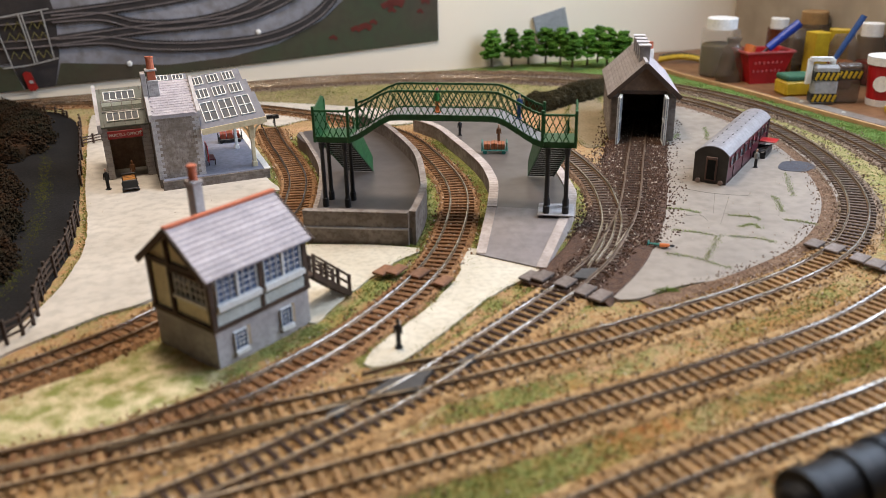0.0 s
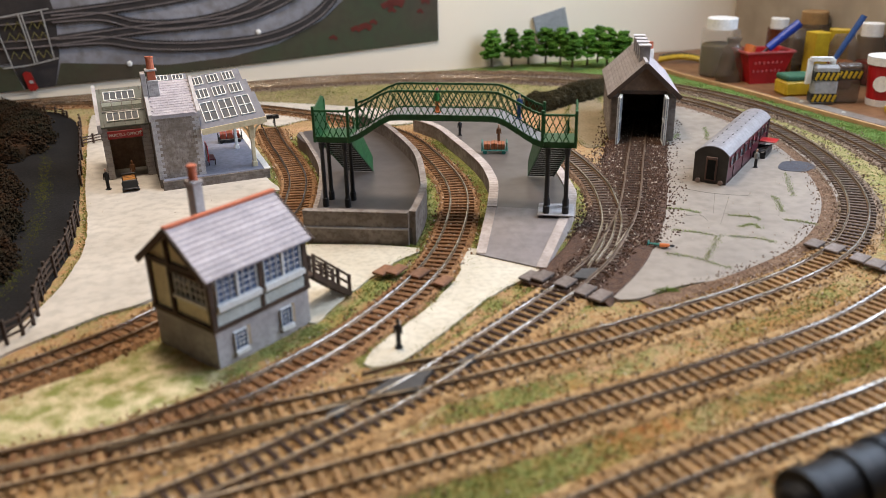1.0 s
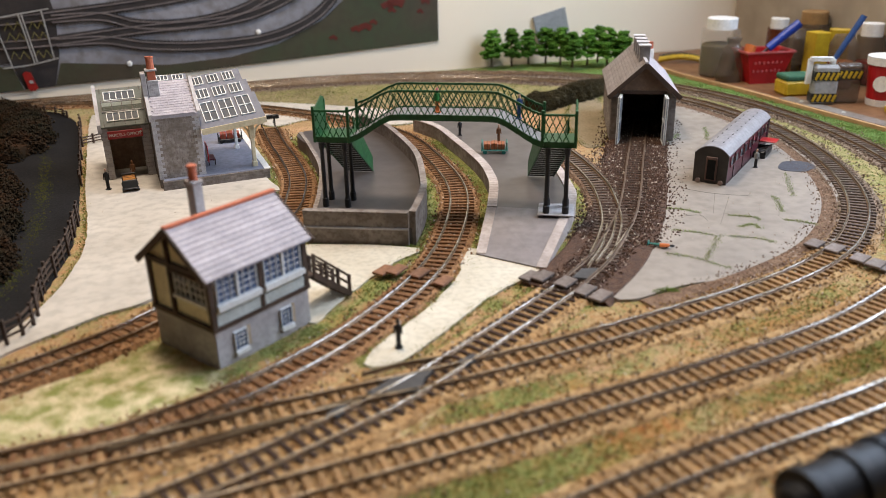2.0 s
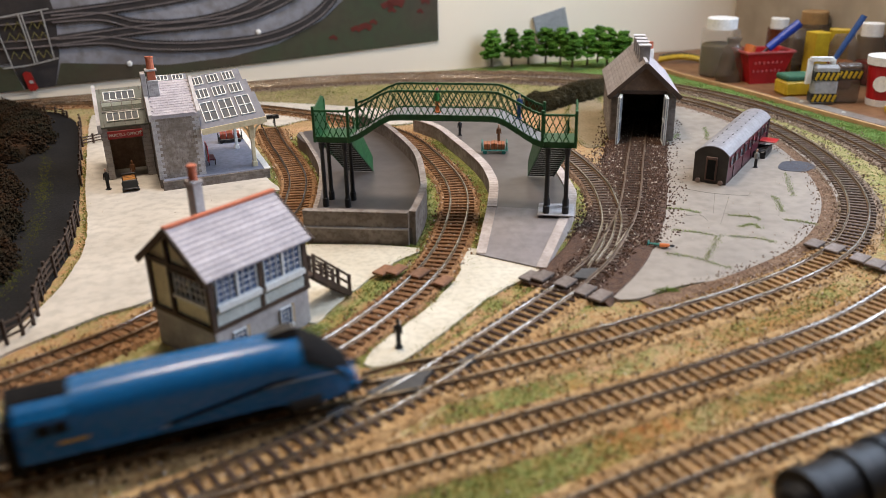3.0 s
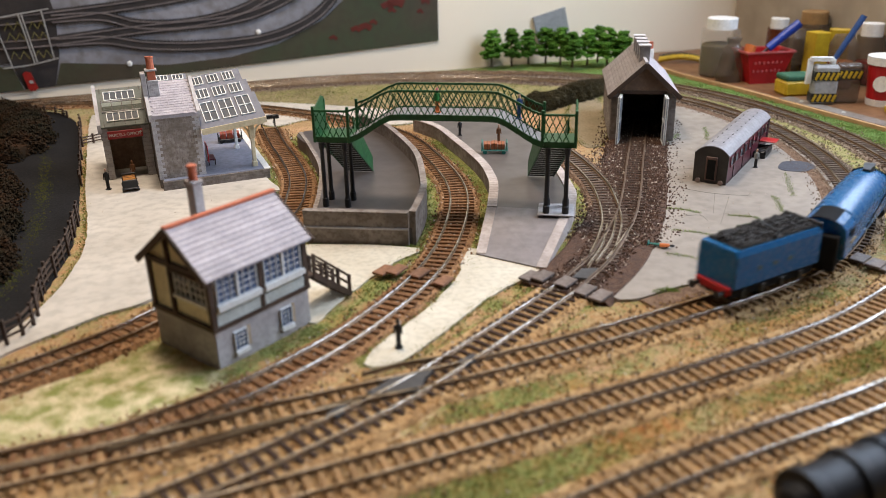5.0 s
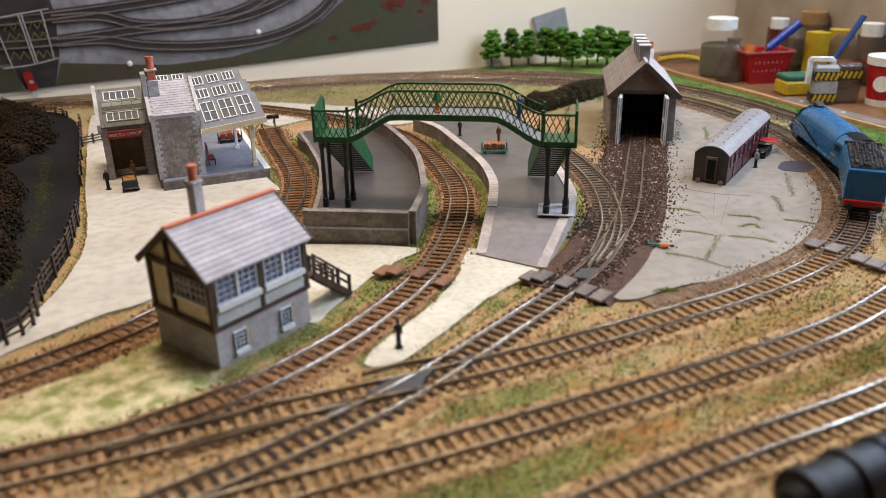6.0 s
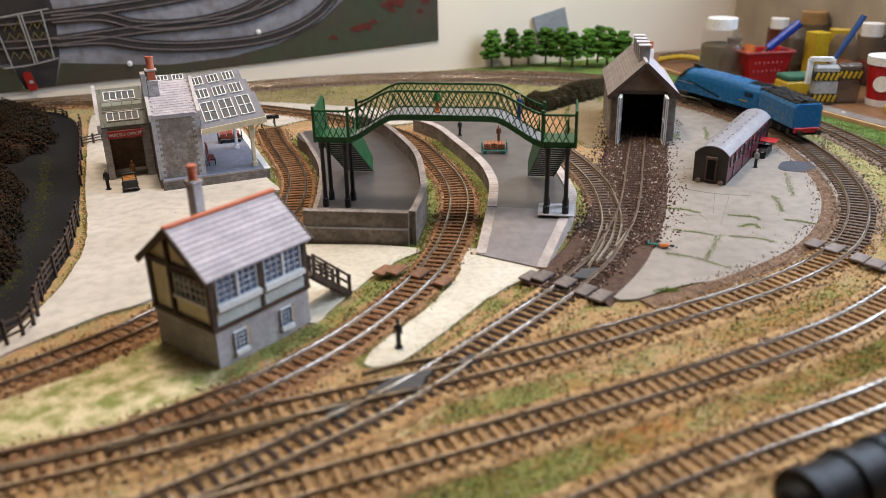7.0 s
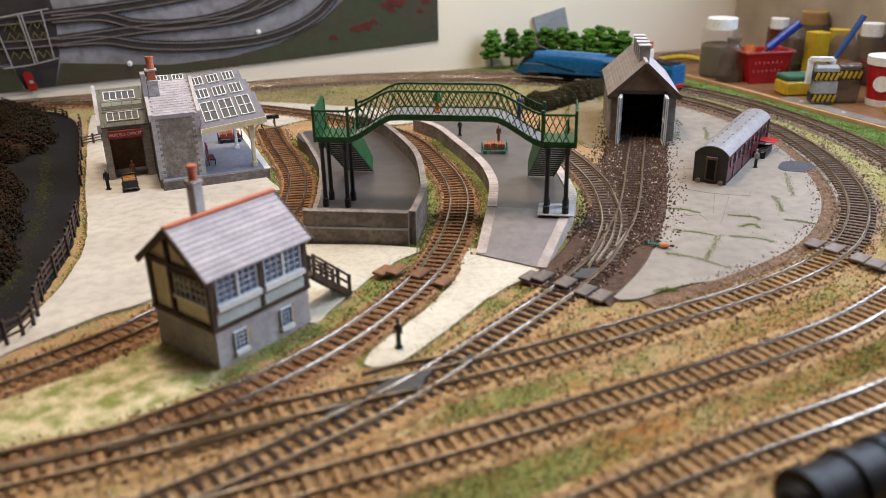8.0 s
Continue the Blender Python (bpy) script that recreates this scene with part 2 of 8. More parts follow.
def bar(bm, p0, p1, w, h):
    """A square bar from p0 to p1, w wide and h high."""
    p0, p1 = Vector(p0), Vector(p1)
    d = p1 - p0
    q = d.to_track_quat("Y", "Z").to_matrix().to_4x4()
    return box(bm, -w / 2, w / 2, 0, d.length, -h / 2, h / 2, 0, Matrix.Translation(p0) @ q)


def lathe(bm, profile, seg=16, m=None):
    """Turns (radius, height) pairs round the z axis."""
    rings = [[bm.verts.new((r * math.cos(2 * math.pi * i / seg), r * math.sin(2 * math.pi * i / seg), z)) for i in range(seg)] for r, z in profile]
    for a, b in zip(rings, rings[1:]):
        for i in range(seg):
            bm.faces.new((a[i], a[(i + 1) % seg], b[(i + 1) % seg], b[i]))
    bm.faces.new(rings[0][::-1])
    bm.faces.new(rings[-1])
    if m:
        bmesh.ops.transform(bm, matrix=m, verts=[v for r in rings for v in r])
    return bm


def slab(bm, pts, z0, z1):
    """A flat plate with that outline."""
    lo = [bm.verts.new((x, y, z0)) for x, y in pts]
    hi = [bm.verts.new((x, y, z1)) for x, y in pts]
    n = len(pts)
    bm.faces.new(hi)
    bm.faces.new(lo[::-1])
    for i in range(n):
        bm.faces.new((lo[i], lo[(i + 1) % n], hi[(i + 1) % n], hi[i]))
    return bm


def spline(pts, step=0.004, closed=False):
    """A smooth line through the points, in even steps."""
    p = [np.array(q, float) for q in pts]
    n = len(p)
    ext = [p[-1]] + p + [p[0], p[1]] if closed else [2 * p[0] - p[1]] + p + [2 * p[-1] - p[-2]]
    dense = []
    for i in range(1, len(ext) - 2):
        a, b, c, d = ext[i - 1:i + 3]
        for u in np.linspace(0, 1, 24, endpoint=False):
            dense.append(0.5 * (2 * b + (c - a) * u + (2 * a - 5 * b + 4 * c - d) * u * u + (3 * b - a - 3 * c + d) * u ** 3))
    dense.append(ext[-2])
    dense = np.array(dense)
    s = np.r_[0, np.cumsum(np.linalg.norm(np.diff(dense, axis=0), axis=1))]
    at = np.linspace(0, s[-1], max(int(s[-1] / step), 2) + 1)
    return np.c_[np.interp(at, s, dense[:, 0]), np.interp(at, s, dense[:, 1])]


def normals(line):
    d = np.gradient(line, axis=0)
    d /= np.linalg.norm(d, axis=1)[:, None]
    return np.c_[-d[:, 1], d[:, 0]]


def sweep(line, profile, caps=True):
    """A bmesh of the profile (offset to the left, height) along the line."""
    bm = bmesh.new()
    nn = normals(line)
    rings = [[bm.verts.new((x + u * a, y + v * a, z)) for a, z in profile] for (x, y), (u, v) in zip(line, nn)]
    k = len(profile)
    for a, b in zip(rings, rings[1:]):
        for i in range(k):
            bm.faces.new((a[i], a[(i + 1) % k], b[(i + 1) % k], b[i]))
    if caps:
        bm.faces.new(rings[0])
        bm.faces.new(rings[-1][::-1])
    return bm


def raw(name, verts, faces, material, parent=None):
    me = bpy.data.meshes.new(name)
    me.from_pydata([tuple(v) for v in verts], [], faces)
    me.materials.append(material)
    ob = new(name, me)
    if parent:
        ob.parent = parent
    return ob


# ---- the room ----
def wall_slab(name, a, b, z0, z1, thick, material, label):
    """A wall from a to b; its thickness goes to the left of that way."""
    a, b = Vector(a), Vector(b)
    d = b - a
    bm = bmesh.new()
    box(bm, 0, d.length, 0, thick, z0, z1, 0, Matrix.Translation((a.x, a.y, 0)) @ Matrix.Rotation(math.atan2(d.y, d.x), 4, "Z"))
    return tagged(part(name, bm, material), label, "wall", kind="structure")


FLOOR_Z, CEIL_Z = -0.95, 1.55
CORNER = Vector((0.585, 1.634))          # where the far wall meets the right-hand wall
BACK_DIR = Vector((0.9615, 0.2748))
RIGHT_DIR = Vector((0.2748, -0.9615))


def wall_y(x):
    return 1.269 + 0.2855 * (x + 0.696)


far_left = CORNER - BACK_DIR * 2.6
right_near = CORNER + RIGHT_DIR * 3.2
wall_slab("wall_back", far_left, CORNER + BACK_DIR * 0.1, FLOOR_Z, CEIL_Z, 0.1, WALL, "cream painted plaster wall behind the model railway")
left_near = far_left + RIGHT_DIR * 3.2
# two unseen walls, added dark to keep fill light down
wall_slab("wall_left", left_near, far_left, FLOOR_Z, CEIL_Z, 0.1, UNSEEN_WALL, "unseen side wall, darkened to cut bounced light")
wall_slab("wall_front", right_near, left_near, FLOOR_Z, CEIL_Z, 0.1, UNSEEN_WALL, "unseen wall behind the viewer, darkened to cut bounced light")
# the right-hand wall, with a window opening in it
W0, W1, WZ0, WZ1 = 0.32, 1.35, 0.22, 1.40
bm = bmesh.new()
turn = Matrix.Translation((CORNER.x, CORNER.y, 0)) @ Matrix.Rotation(math.atan2(RIGHT_DIR.y, RIGHT_DIR.x), 4, "Z")
box(bm, 0, W0, 0, 0.1, FLOOR_Z, CEIL_Z, 0, turn)
box(bm, W1, 3.2, 0, 0.1, FLOOR_Z, CEIL_Z, 0, turn)
box(bm, W0, W1, 0, 0.1, FLOOR_Z, WZ0, 0, turn)
box(bm, W0, W1, 0, 0.1, WZ1, CEIL_Z, 0, turn)
# same wall as the far one; its shade is put into a darker colour
tagged(part("wall_right", bm, M("shaded_wall_paint", (0.42, 0.35, 0.265), None, 3, 0.75, 0.1)), "plaster wall with a window, its shade put into a tan tone", "wall", kind="structure")
win = thing("window_1", turn, "white framed window letting in cool daylight", "window", kind="structure")
bm = bmesh.new()
for a, b, c, d in ((W0, W1, WZ0, WZ0 + 0.05), (W0, W1, WZ1 - 0.05, WZ1), (W0, W0 + 0.05, WZ0 + 0.05, WZ1 - 0.05), (W1 - 0.05, W1, WZ0 + 0.05, WZ1 - 0.05), (0.815, 0.855, WZ0 + 0.05, WZ1 - 0.05)):
    box(bm, a, b, 0.06, 0.09, c, d)
part("window_frame", bm, WHITE_PAINT, win)
bm = bmesh.new()
slab(bm, [(far_left.x - 0.2, far_left.y), (CORNER.x + 0.1, CORNER.y + 0.2), (right_near.x + 0.2, right_near.y), (left_near.x, left_near.y - 0.2)], FLOOR_Z - 0.05, FLOOR_Z)
tagged(part("floor", bm, TABLE), "brown boarded room floor", "floor", kind="structure")
bm = bmesh.new()
slab(bm, [(far_left.x - 0.2, far_left.y), (CORNER.x + 0.1, CORNER.y + 0.2), (right_near.x + 0.2, right_near.y), (left_near.x, left_near.y - 0.2)], CEIL_Z, CEIL_Z + 0.05)
# out of view; toned below white to weaken the bounced fill
tagged(part("ceiling", bm, M("bounce_cutting_ceiling", (0.45, 0.42, 0.37), None, 3, 0.8, 0.1)), "unseen beige ceiling, dulled to cut bounced light", "ceiling", kind="structure")

# ---- the layout's ground ----


def edge_x(y):
    """The right-hand edge of the layout board."""
    return float(np.interp(y, (0.0, 0.75, 0.983, 1.128, 1.240, 1.368, 1.7), (0.80, 0.63, 0.559, 0.501, 0.459, 0.402, 0.30)))


def relief(x, y):
    return 0.0011 * noise.noise((x * 28, y * 28, 0)) + 0.0007 * noise.noise((x * 90, y * 90, 3)) - 0.0006


verts, faces, NX, NY = [], [], 330, 300
for j in range(NY + 1):
    for i in range(NX + 1):
        u, v = i / NX, j / NY
        y = 0.12 + v * 1.9
        x = -1.35 + u * (edge_x(y) + 1.35)
        y = min(y, wall_y(x) + 0.02)
        verts.append((x, y, relief(x, y)))
for j in range(NY):
    for i in range(NX):
        a = j * (NX + 1) + i
        faces.append((a, a + 1, a + NX + 2, a + NX + 1))
ground = raw("ground", verts, faces, GROUND)
# where the green flock, straw, rusty and pale scatter lie: x, y, radius, amount
PATCHES = {
    "green": [(*(0.0374, 0.4082), 0.030, 0.5), (*(0.0099, 0.3945), 0.022, 0.45), (*(0.0733, 0.4223), 0.03, 0.35), (*(0.0167, 0.3340), 0.030, 0.6), (*(0.0485, 0.3329), 0.028, 0.6), (*(-0.0037, 0.3259), 0.03, 0.5), (*(0.0846, 0.3550), 0.03, 0.5), (*(0.1273, 0.3903), 0.03, 0.35), (*(0.1720, 0.4061), 0.03, 0.3), (*(0.2143, 0.4107), 0.03, 0.4), (*(0.2634, 0.4346), 0.03, 0.6), (*(0.2843, 0.4547), 0.03, 0.6), (*(0.2490, 0.4420), 0.03, 0.3), (*(0.2017, 0.4931), 0.03, 0.3), (*(0.2505, 0.5166), 0.03, 0.3), (*(0.2929, 0.5377), 0.03, 0.35), (*(0.1133, 0.4474), 0.02, 0.25),
              (*(-0.0722, 0.5179), 0.016, 0.55), (*(-0.0550, 0.5641), 0.014, 0.55), (*(-0.0893, 0.4935), 0.014, 0.6), (*(-0.1128, 0.4711), 0.016, 0.5), (*(-0.1330, 0.4434), 0.016, 0.45), (*(-0.0177, 0.8094), 0.022, 0.7), (*(-0.0149, 0.7090), 0.018, 0.7), (*(-0.0242, 0.6540), 0.016, 0.6), (*(0.0377, 0.8058), 0.018, 0.6), (*(0.0382, 0.7059), 0.014, 0.6), (*(0.0254, 0.6513), 0.014, 0.6), (*(-0.1449, 0.9001), 0.03, 0.6), (*(-0.1457, 0.8178), 0.02, 0.6), (*(-0.1694, 1.0002), 0.03, 0.5), (*(0.1493, 0.7803), 0.018, 0.55), (*(0.1304, 0.6861), 0.016, 0.55), (*(0.1094, 0.6341), 0.014, 0.55), (*(0.0392, 0.5308), 0.012, 0.5), (*(0.0627, 0.5565), 0.010, 0.5), (*(-0.0168, 0.5069), 0.010, 0.4), (*(-0.0551, 0.4614), 0.012, 0.4),
              (*(-0.0001, 0.9738), 0.02, 0.6), (*(-0.0725, 1.3232), 0.09, 0.45), (*(-0.2014, 1.3138), 0.07, 0.4), (*(0.1119, 1.3044), 0.10, 0.4), (*(0.0373, 1.2686), 0.08, 0.4), (*(0.2292, 1.4776), 0.10, 0.6), (*(0.1051, 1.4694), 0.08, 0.5), (*(0.4106, 1.2318), 0.035, 0.6), (*(0.4600, 1.1758), 0.035, 0.7), (*(0.4942, 1.0782), 0.035, 0.7), (*(0.5192, 1.0003), 0.035, 0.75), (*(0.5333, 0.9326), 0.035, 0.75), (*(0.3945, 1.2979), 0.03, 0.7), (*(0.3716, 0.6452), 0.03, 0.3), (*(0.3985, 0.6707), 0.03, 0.4), (*(-0.2103, 0.4906), 0.03, 0.4), (*(-0.1809, 0.4974), 0.02, 0.4), (*(0.2149, 1.0110), 0.015, 0.6)],
    "straw": [(*(0.1386, 0.4074), 0.06, 0.35), (*(0.0500, 0.3713), 0.05, 0.3), (*(0.2323, 0.4719), 0.06, 0.3), (*(0.4398, 0.8584), 0.05, 0.55), (*(0.4548, 0.9514), 0.04, 0.6), (*(0.4494, 1.0821), 0.04, 0.6), (*(0.4171, 1.1723), 0.04, 0.6), (*(-0.0736, 1.3462), 0.12, 0.45), (*(0.0651, 1.2872), 0.10, 0.5), (*(0.1598, 1.3221), 0.1, 0.5), (*(-0.5775, 1.3075), 0.2, 0.4), (*(0.1873, 1.1940), 0.06, 0.4)],
    "rust": [(*(0.1014, 0.3912), 0.035, 0.45), (*(0.1770, 0.4313), 0.03, 0.4), (*(0.2514, 0.4635), 0.03, 0.4), (*(0.1064, 0.3447), 0.03, 0.4), (*(0.1855, 0.3565), 0.04, 0.4), (*(-0.0517, 0.4207), 0.02, 0.35), (*(-0.0260, 0.4828), 0.018, 0.3), (*(0.0027, 0.3627), 0.03, 0.3), (*(0.2099, 0.4728), 0.025, 0.3), (*(0.0067, 0.5818), 0.02, 0.35), (*(-0.2242, 0.4912), 0.02, 0.35)],
    "pale": [(*(-0.2214, 0.4209), 0.055, 0.45), (*(-0.2454, 0.3980), 0.05, 0.45), (*(-0.1964, 0.4494), 0.03, 0.45), (*(-0.1639, 0.4379), 0.02, 0.5), (*(-0.1950, 0.3962), 0.03, 0.4), (*(-0.2704, 0.4290), 0.03, 0.4), (*(-0.0367, 0.4020), 0.03, 0.3), (*(0.0209, 0.4180), 0.02, 0.2)],
}
PATCHES["green"] = [(x, y, r, a * (0.45 if y > 1.2 and x < 0.25 else 1)) for x, y, r, a in PATCHES["green"]]   # the far field is mostly dry
vx = np.array(verts)
for key, patches in PATCHES.items():
    amount = np.zeros(len(vx))
    for px, py, pr, pa in patches:
        amount = np.maximum(amount, 1.45 * pa * np.exp(-((vx[:, 0] - px) ** 2 + (vx[:, 1] - py) ** 2) / (1.8 * pr * pr)))
    if key != "pale":                   # a thin mixture everywhere at the front
        amount = np.maximum(amount, {"green": 0.30, "straw": 0.22, "rust": 0.24}[key] * np.clip((1.05 - vx[:, 1]) / 0.3, 0, 1))
    at = ground.data.attributes.new(key, "FLOAT", "POINT")
    at.data.foreach_set("value", amount)
ground.data.polygons.foreach_set("use_smooth", [True] * len(faces))
tagged(ground, "tan and green scatter covered model ground", "ground", kind="structure")


EDGES = []


def flat(name, pts, z0, z1, material, label, category, step=0.008):
    bm = bmesh.new()
    line = spline(pts, step, closed=True)[:-1]
    if material in (CREAM, CREAM_PATH, SAND, CONCRETE):
        EDGES.extend(line)
    slab(bm, [(x + 0.0012 * noise.noise((x * 70, y * 70, 9)), y + 0.0012 * noise.noise((x * 70, y * 70, 5))) for x, y in line], z0, z1)
    return tagged(part(name, bm, material), label, category, kind="structure")


flat("pavement", [(-0.3860, 0.8336), (-0.4988, 1.1316), (-0.4912, 1.1647), (-0.3990, 1.1741), (-0.1865, 0.8359), (-0.1830, 0.7927), (-0.1898, 0.6501), (-0.2209, 0.5542), (-0.2512, 0.5259), (-0.2730, 0.4997), (-0.2926, 0.4748), (-0.3082, 0.4469), (-0.3252, 0.4580), (-0.3020, 0.5282), (-0.3162, 0.6569)], -0.004, 0.0016, CREAM, "cream card station yard, slightly stained", "yard")
flat("pavement", [(-0.1399, 0.6475), (-0.0239, 0.6412), (-0.0397, 0.6120), (-0.0643, 0.5696), (-0.0820, 0.5318), (-0.0971, 0.5062), (-0.1329, 0.5579)], -0.004, 0.0009, CREAM_PATH, "cream card patch beside the platform end", "path")
flat("pavement", [(0.0176, 0.6390), (0.0948, 0.5994), (0.0695, 0.5787), (0.0359, 0.5450), (0.0052, 0.4992), (-0.0142, 0.4708), (-0.0322, 0.4498), (-0.0521, 0.4471), (-0.0464, 0.4699), (-0.0189, 0.5156), (-0.0003, 0.5516), (0.0138, 0.5923)], -0.004, 0.0009, CREAM_PATH, "cream card path between the tracks", "path")
flat("pavement", [(0.2532, 0.9172), (0.2193, 0.7939), (0.1891, 0.6827), (0.1567, 0.6076), (0.1340, 0.5590), (0.1250, 0.5360), (0.1420, 0.5330), (0.1789, 0.5529), (0.2275, 0.5688), (0.2690, 0.5961), (0.3209, 0.6416), (0.3653, 0.7016), (0.4007, 0.7730), (0.4155, 0.8391), (0.4162, 0.9242), (0.4022, 0.9958), (0.3741, 1.0888), (0.3424, 1.1428), (0.3098, 1.1110)], -0.004, 0.0016, CONCRETE, "grey concrete goods yard with mossy joints", "yard")
flat("pavement", [(0.2438, 1.2482), (0.2122, 0.9973), (0.1775, 0.9424), (0.1703, 1.0290), (0.1833, 1.1396), (0.2174, 1.2223)], -0.004, 0.0003, SAND, "sandy bare ground beside the engine shed", "yard")
flat("pavement", [(-0.2946, 1.2315), (-0.1867, 1.2061), (-0.0649, 1.1584), (-0.0152, 1.1196), (-0.0609, 1.0722), (-0.1740, 1.1135), (-0.2307, 1.0771), (-0.2800, 1.1635)], -0.004, 0.001, CREAM, "cream card path behind the platforms", "path")
flat("road", [(-0.6007, 1.1743), (-0.5719, 1.1788), (-0.5239, 1.1337), (-0.4829, 1.0530), (-0.3923, 0.8340), (-0.3366, 0.6845), (-0.3207, 0.6206), (-0.3084, 0.5421), (-0.3063, 0.4791), (-0.3100, 0.4370), (-0.3913, 0.4983), (-0.4477, 0.6513), (-0.5348, 0.9054)], -0.004, 0.0025, TARMAC, "black tarmac road with a faded yellow line", "road")

# ---- tracks ----
RAIL_Z = 0.006
TRACK = {
    "A": [(-1.30, 0.02), (-0.62, 0.195), (-0.230, 0.338), (-0.095, 0.393), (0.022, 0.437), (0.150, 0.496), (0.262, 0.557), (0.340, 0.625), (0.397, 0.721), (0.426, 0.835), (0.431, 0.958), (0.410, 1.070), (0.358, 1.182), (0.266, 1.282), (0.144, 1.350), (0.012, 1.377), (-0.170, 1.366), (-0.377, 1.312), (-0.670, 1.214)],
    "B": [(-0.75, 0.060), (-0.35, 0.213), (-0.095, 0.319), (0.067, 0.386), (0.226, 0.458), (0.318, 0.517), (0.404, 0.598), (0.469, 0.701), (0.499, 0.834), (0.497, 0.958), (0.479, 1.051), (0.431, 1.182), (0.347, 1.295), (0.216, 1.383), (0.045, 1.417), (-0.169, 1.403), (-0.374, 1.347), (-0.705, 1.237)],
    "C": [(-0.40, 0.10), (-0.10, 0.222), (0.118, 0.334), (0.256, 0.398), (0.384, 0.472), (0.491, 0.582), (0.570, 0.724)],
    "D": [(-0.62, 0.215), (-0.237, 0.351), (-0.159, 0.389), (-0.106, 0.433), (-0.054, 0.501), (-0.008, 0.596), (0.014, 0.707), (0.014, 0.805), (-0.015, 0.919), (-0.058, 1.019), (-0.141, 1.103), (-0.257, 1.175), (-0.410, 1.227), (-0.666, 1.234)],
    "E": [(-0.45, 0.10), (-0.140, 0.319), (-0.088, 0.357), (-0.024, 0.412), (0.044, 0.490), (0.090, 0.545)],
    "H": [(0.090, 0.545), (0.128, 0.603), (0.151, 0.652), (0.173, 0.707), (0.195, 0.781), (0.214, 0.855), (0.242, 0.960), (0.274, 1.077)],
    "G": [(0.128, 0.603), (0.143, 0.644), (0.156, 0.691), (0.162, 0.745), (0.163, 0.798), (0.156, 0.859), (0.142, 0.923), (0.119, 0.992), (0.079, 1.065), (0.024, 1.127)],
    "F": [(-0.229, 1.057), (-0.205, 0.981), (-0.177, 0.905), (-0.157, 0.840), (-0.149, 0.782), (-0.149, 0.723), (-0.168, 0.622), (-0.204, 0.522), (-0.254, 0.461), (-0.330, 0.397), (-0.50, 0.27)],
}


def way_off(key, step=0.012):
    """How far each point of the sheet lies from a track, and whether outside of its loop."""
    line = spline(TRACK[key], step)
    best, out = np.full(len(vx), 9.0), np.zeros(len(vx), bool)
    for q in line:
        dd = np.hypot(vx[:, 0] - q[0], vx[:, 1] - q[1])
        nearer = dd < best
        best[nearer] = dd[nearer]
        out[nearer] = np.hypot(vx[nearer, 0] - 0.15, vx[nearer, 1] - 0.92) > math.hypot(q[0] - 0.15, q[1] - 0.92)
    return best, out


def ramp(v, a, b):
    return np.clip((v - a) / (b - a), 0, 1)


OFF = {key: way_off(key) for key in "ABDEFG"}
X, Y = vx[:, 0], vx[:, 1]
BAND = {
    "lawn": 0.95 * OFF["B"][1] * ramp(OFF["B"][0], 0.018, 0.027) * ramp(Y, 0.66, 0.80) * ramp(X, 0.0, 0.15),
    "straw": np.maximum(0.75 * ~OFF["B"][1] * OFF["A"][1] * ramp(np.minimum(OFF["A"][0], OFF["B"][0]), 0.015, 0.024) * ramp(Y, 0.60, 0.75), 0.30 * ramp(Y, 1.14, 1.22)),
    "green": np.maximum.reduce([
        0.80 * ramp(OFF["D"][0], 0.016, 0.022) * ramp(-OFF["D"][0], -0.040, -0.030) * ramp(Y, 0.50, 0.56) * ramp(-Y, -1.02, -0.96),
        0.62 * ramp(OFF["G"][0], 0.018, 0.023) * ramp(-OFF["G"][0], -0.036, -0.028) * ramp(-X, -0.155, -0.14) * ramp(Y, 0.60, 0.64),
        0.66 * ramp(OFF["F"][0], 0.016, 0.021) * ramp(-OFF["F"][0], -0.036, -0.028) * ramp(Y, 0.62, 0.68) * ramp(-Y, -1.04, -0.98) * ramp(X, -0.26, -0.20),
        0.70 * ramp(OFF["E"][0], 0.016, 0.021) * ramp(-OFF["E"][0], -0.030, -0.024) * ramp(Y, 0.44, 0.48),
        0.34 * ~OFF["B"][1] * OFF["A"][1] * ramp(np.minimum(OFF["A"][0], OFF["B"][0]), 0.016, 0.024) * ramp(Y, 0.60, 0.75),
        0.46 * ramp(X, 0.06, 0.24) * ramp(-Y, -0.60, -0.52) * ramp(np.minimum(OFF["A"][0], OFF["B"][0]), 0.017, 0.024),
        0.20 * ramp(Y, 1.16, 1.24) * ramp(-X, -0.25, -0.18)]),
    "rust": 0.42 * ramp(X, 0.06, 0.22) * ramp(-Y, -0.60, -0.52) * ramp(np.minimum(OFF["A"][0], OFF["B"][0]), 0.015, 0.020),
}
for key, band in BAND.items():
    if key not in ground.data.attributes:
        ground.data.attributes.new(key, "FLOAT", "POINT")
    data = ground.data.attributes[key].data
    was = np.zeros(len(vx), np.float32)
    data.foreach_get("value", was)
    data.foreach_set("value", np.maximum(was, band).astype(np.float32))
sleeper_bm = bmesh.new()
box(sleeper_bm, -0.0016, 0.0016, -0.0148, 0.0148, 0.0008, 0.0034, 0.0003)
sleeper_mesh = {}
for mt in (SLEEPER, SLEEPER_DARK, SLEEPER_OCHRE, SLEEPER_GREY):
    me = bpy.data.meshes.new("sleeper")
    sleeper_bm.to_mesh(me)
    me.materials.append(mt)
    sleeper_mesh[mt.name] = me
RAIL_PROFILE = [(-0.0011, 0.0034), (0.0011, 0.0034), (0.0004, 0.0040), (0.0006, 0.0051), (0.0006, 0.0058), (-0.0006, 0.0058), (-0.0006, 0.0051), (-0.0004, 0.0040)]
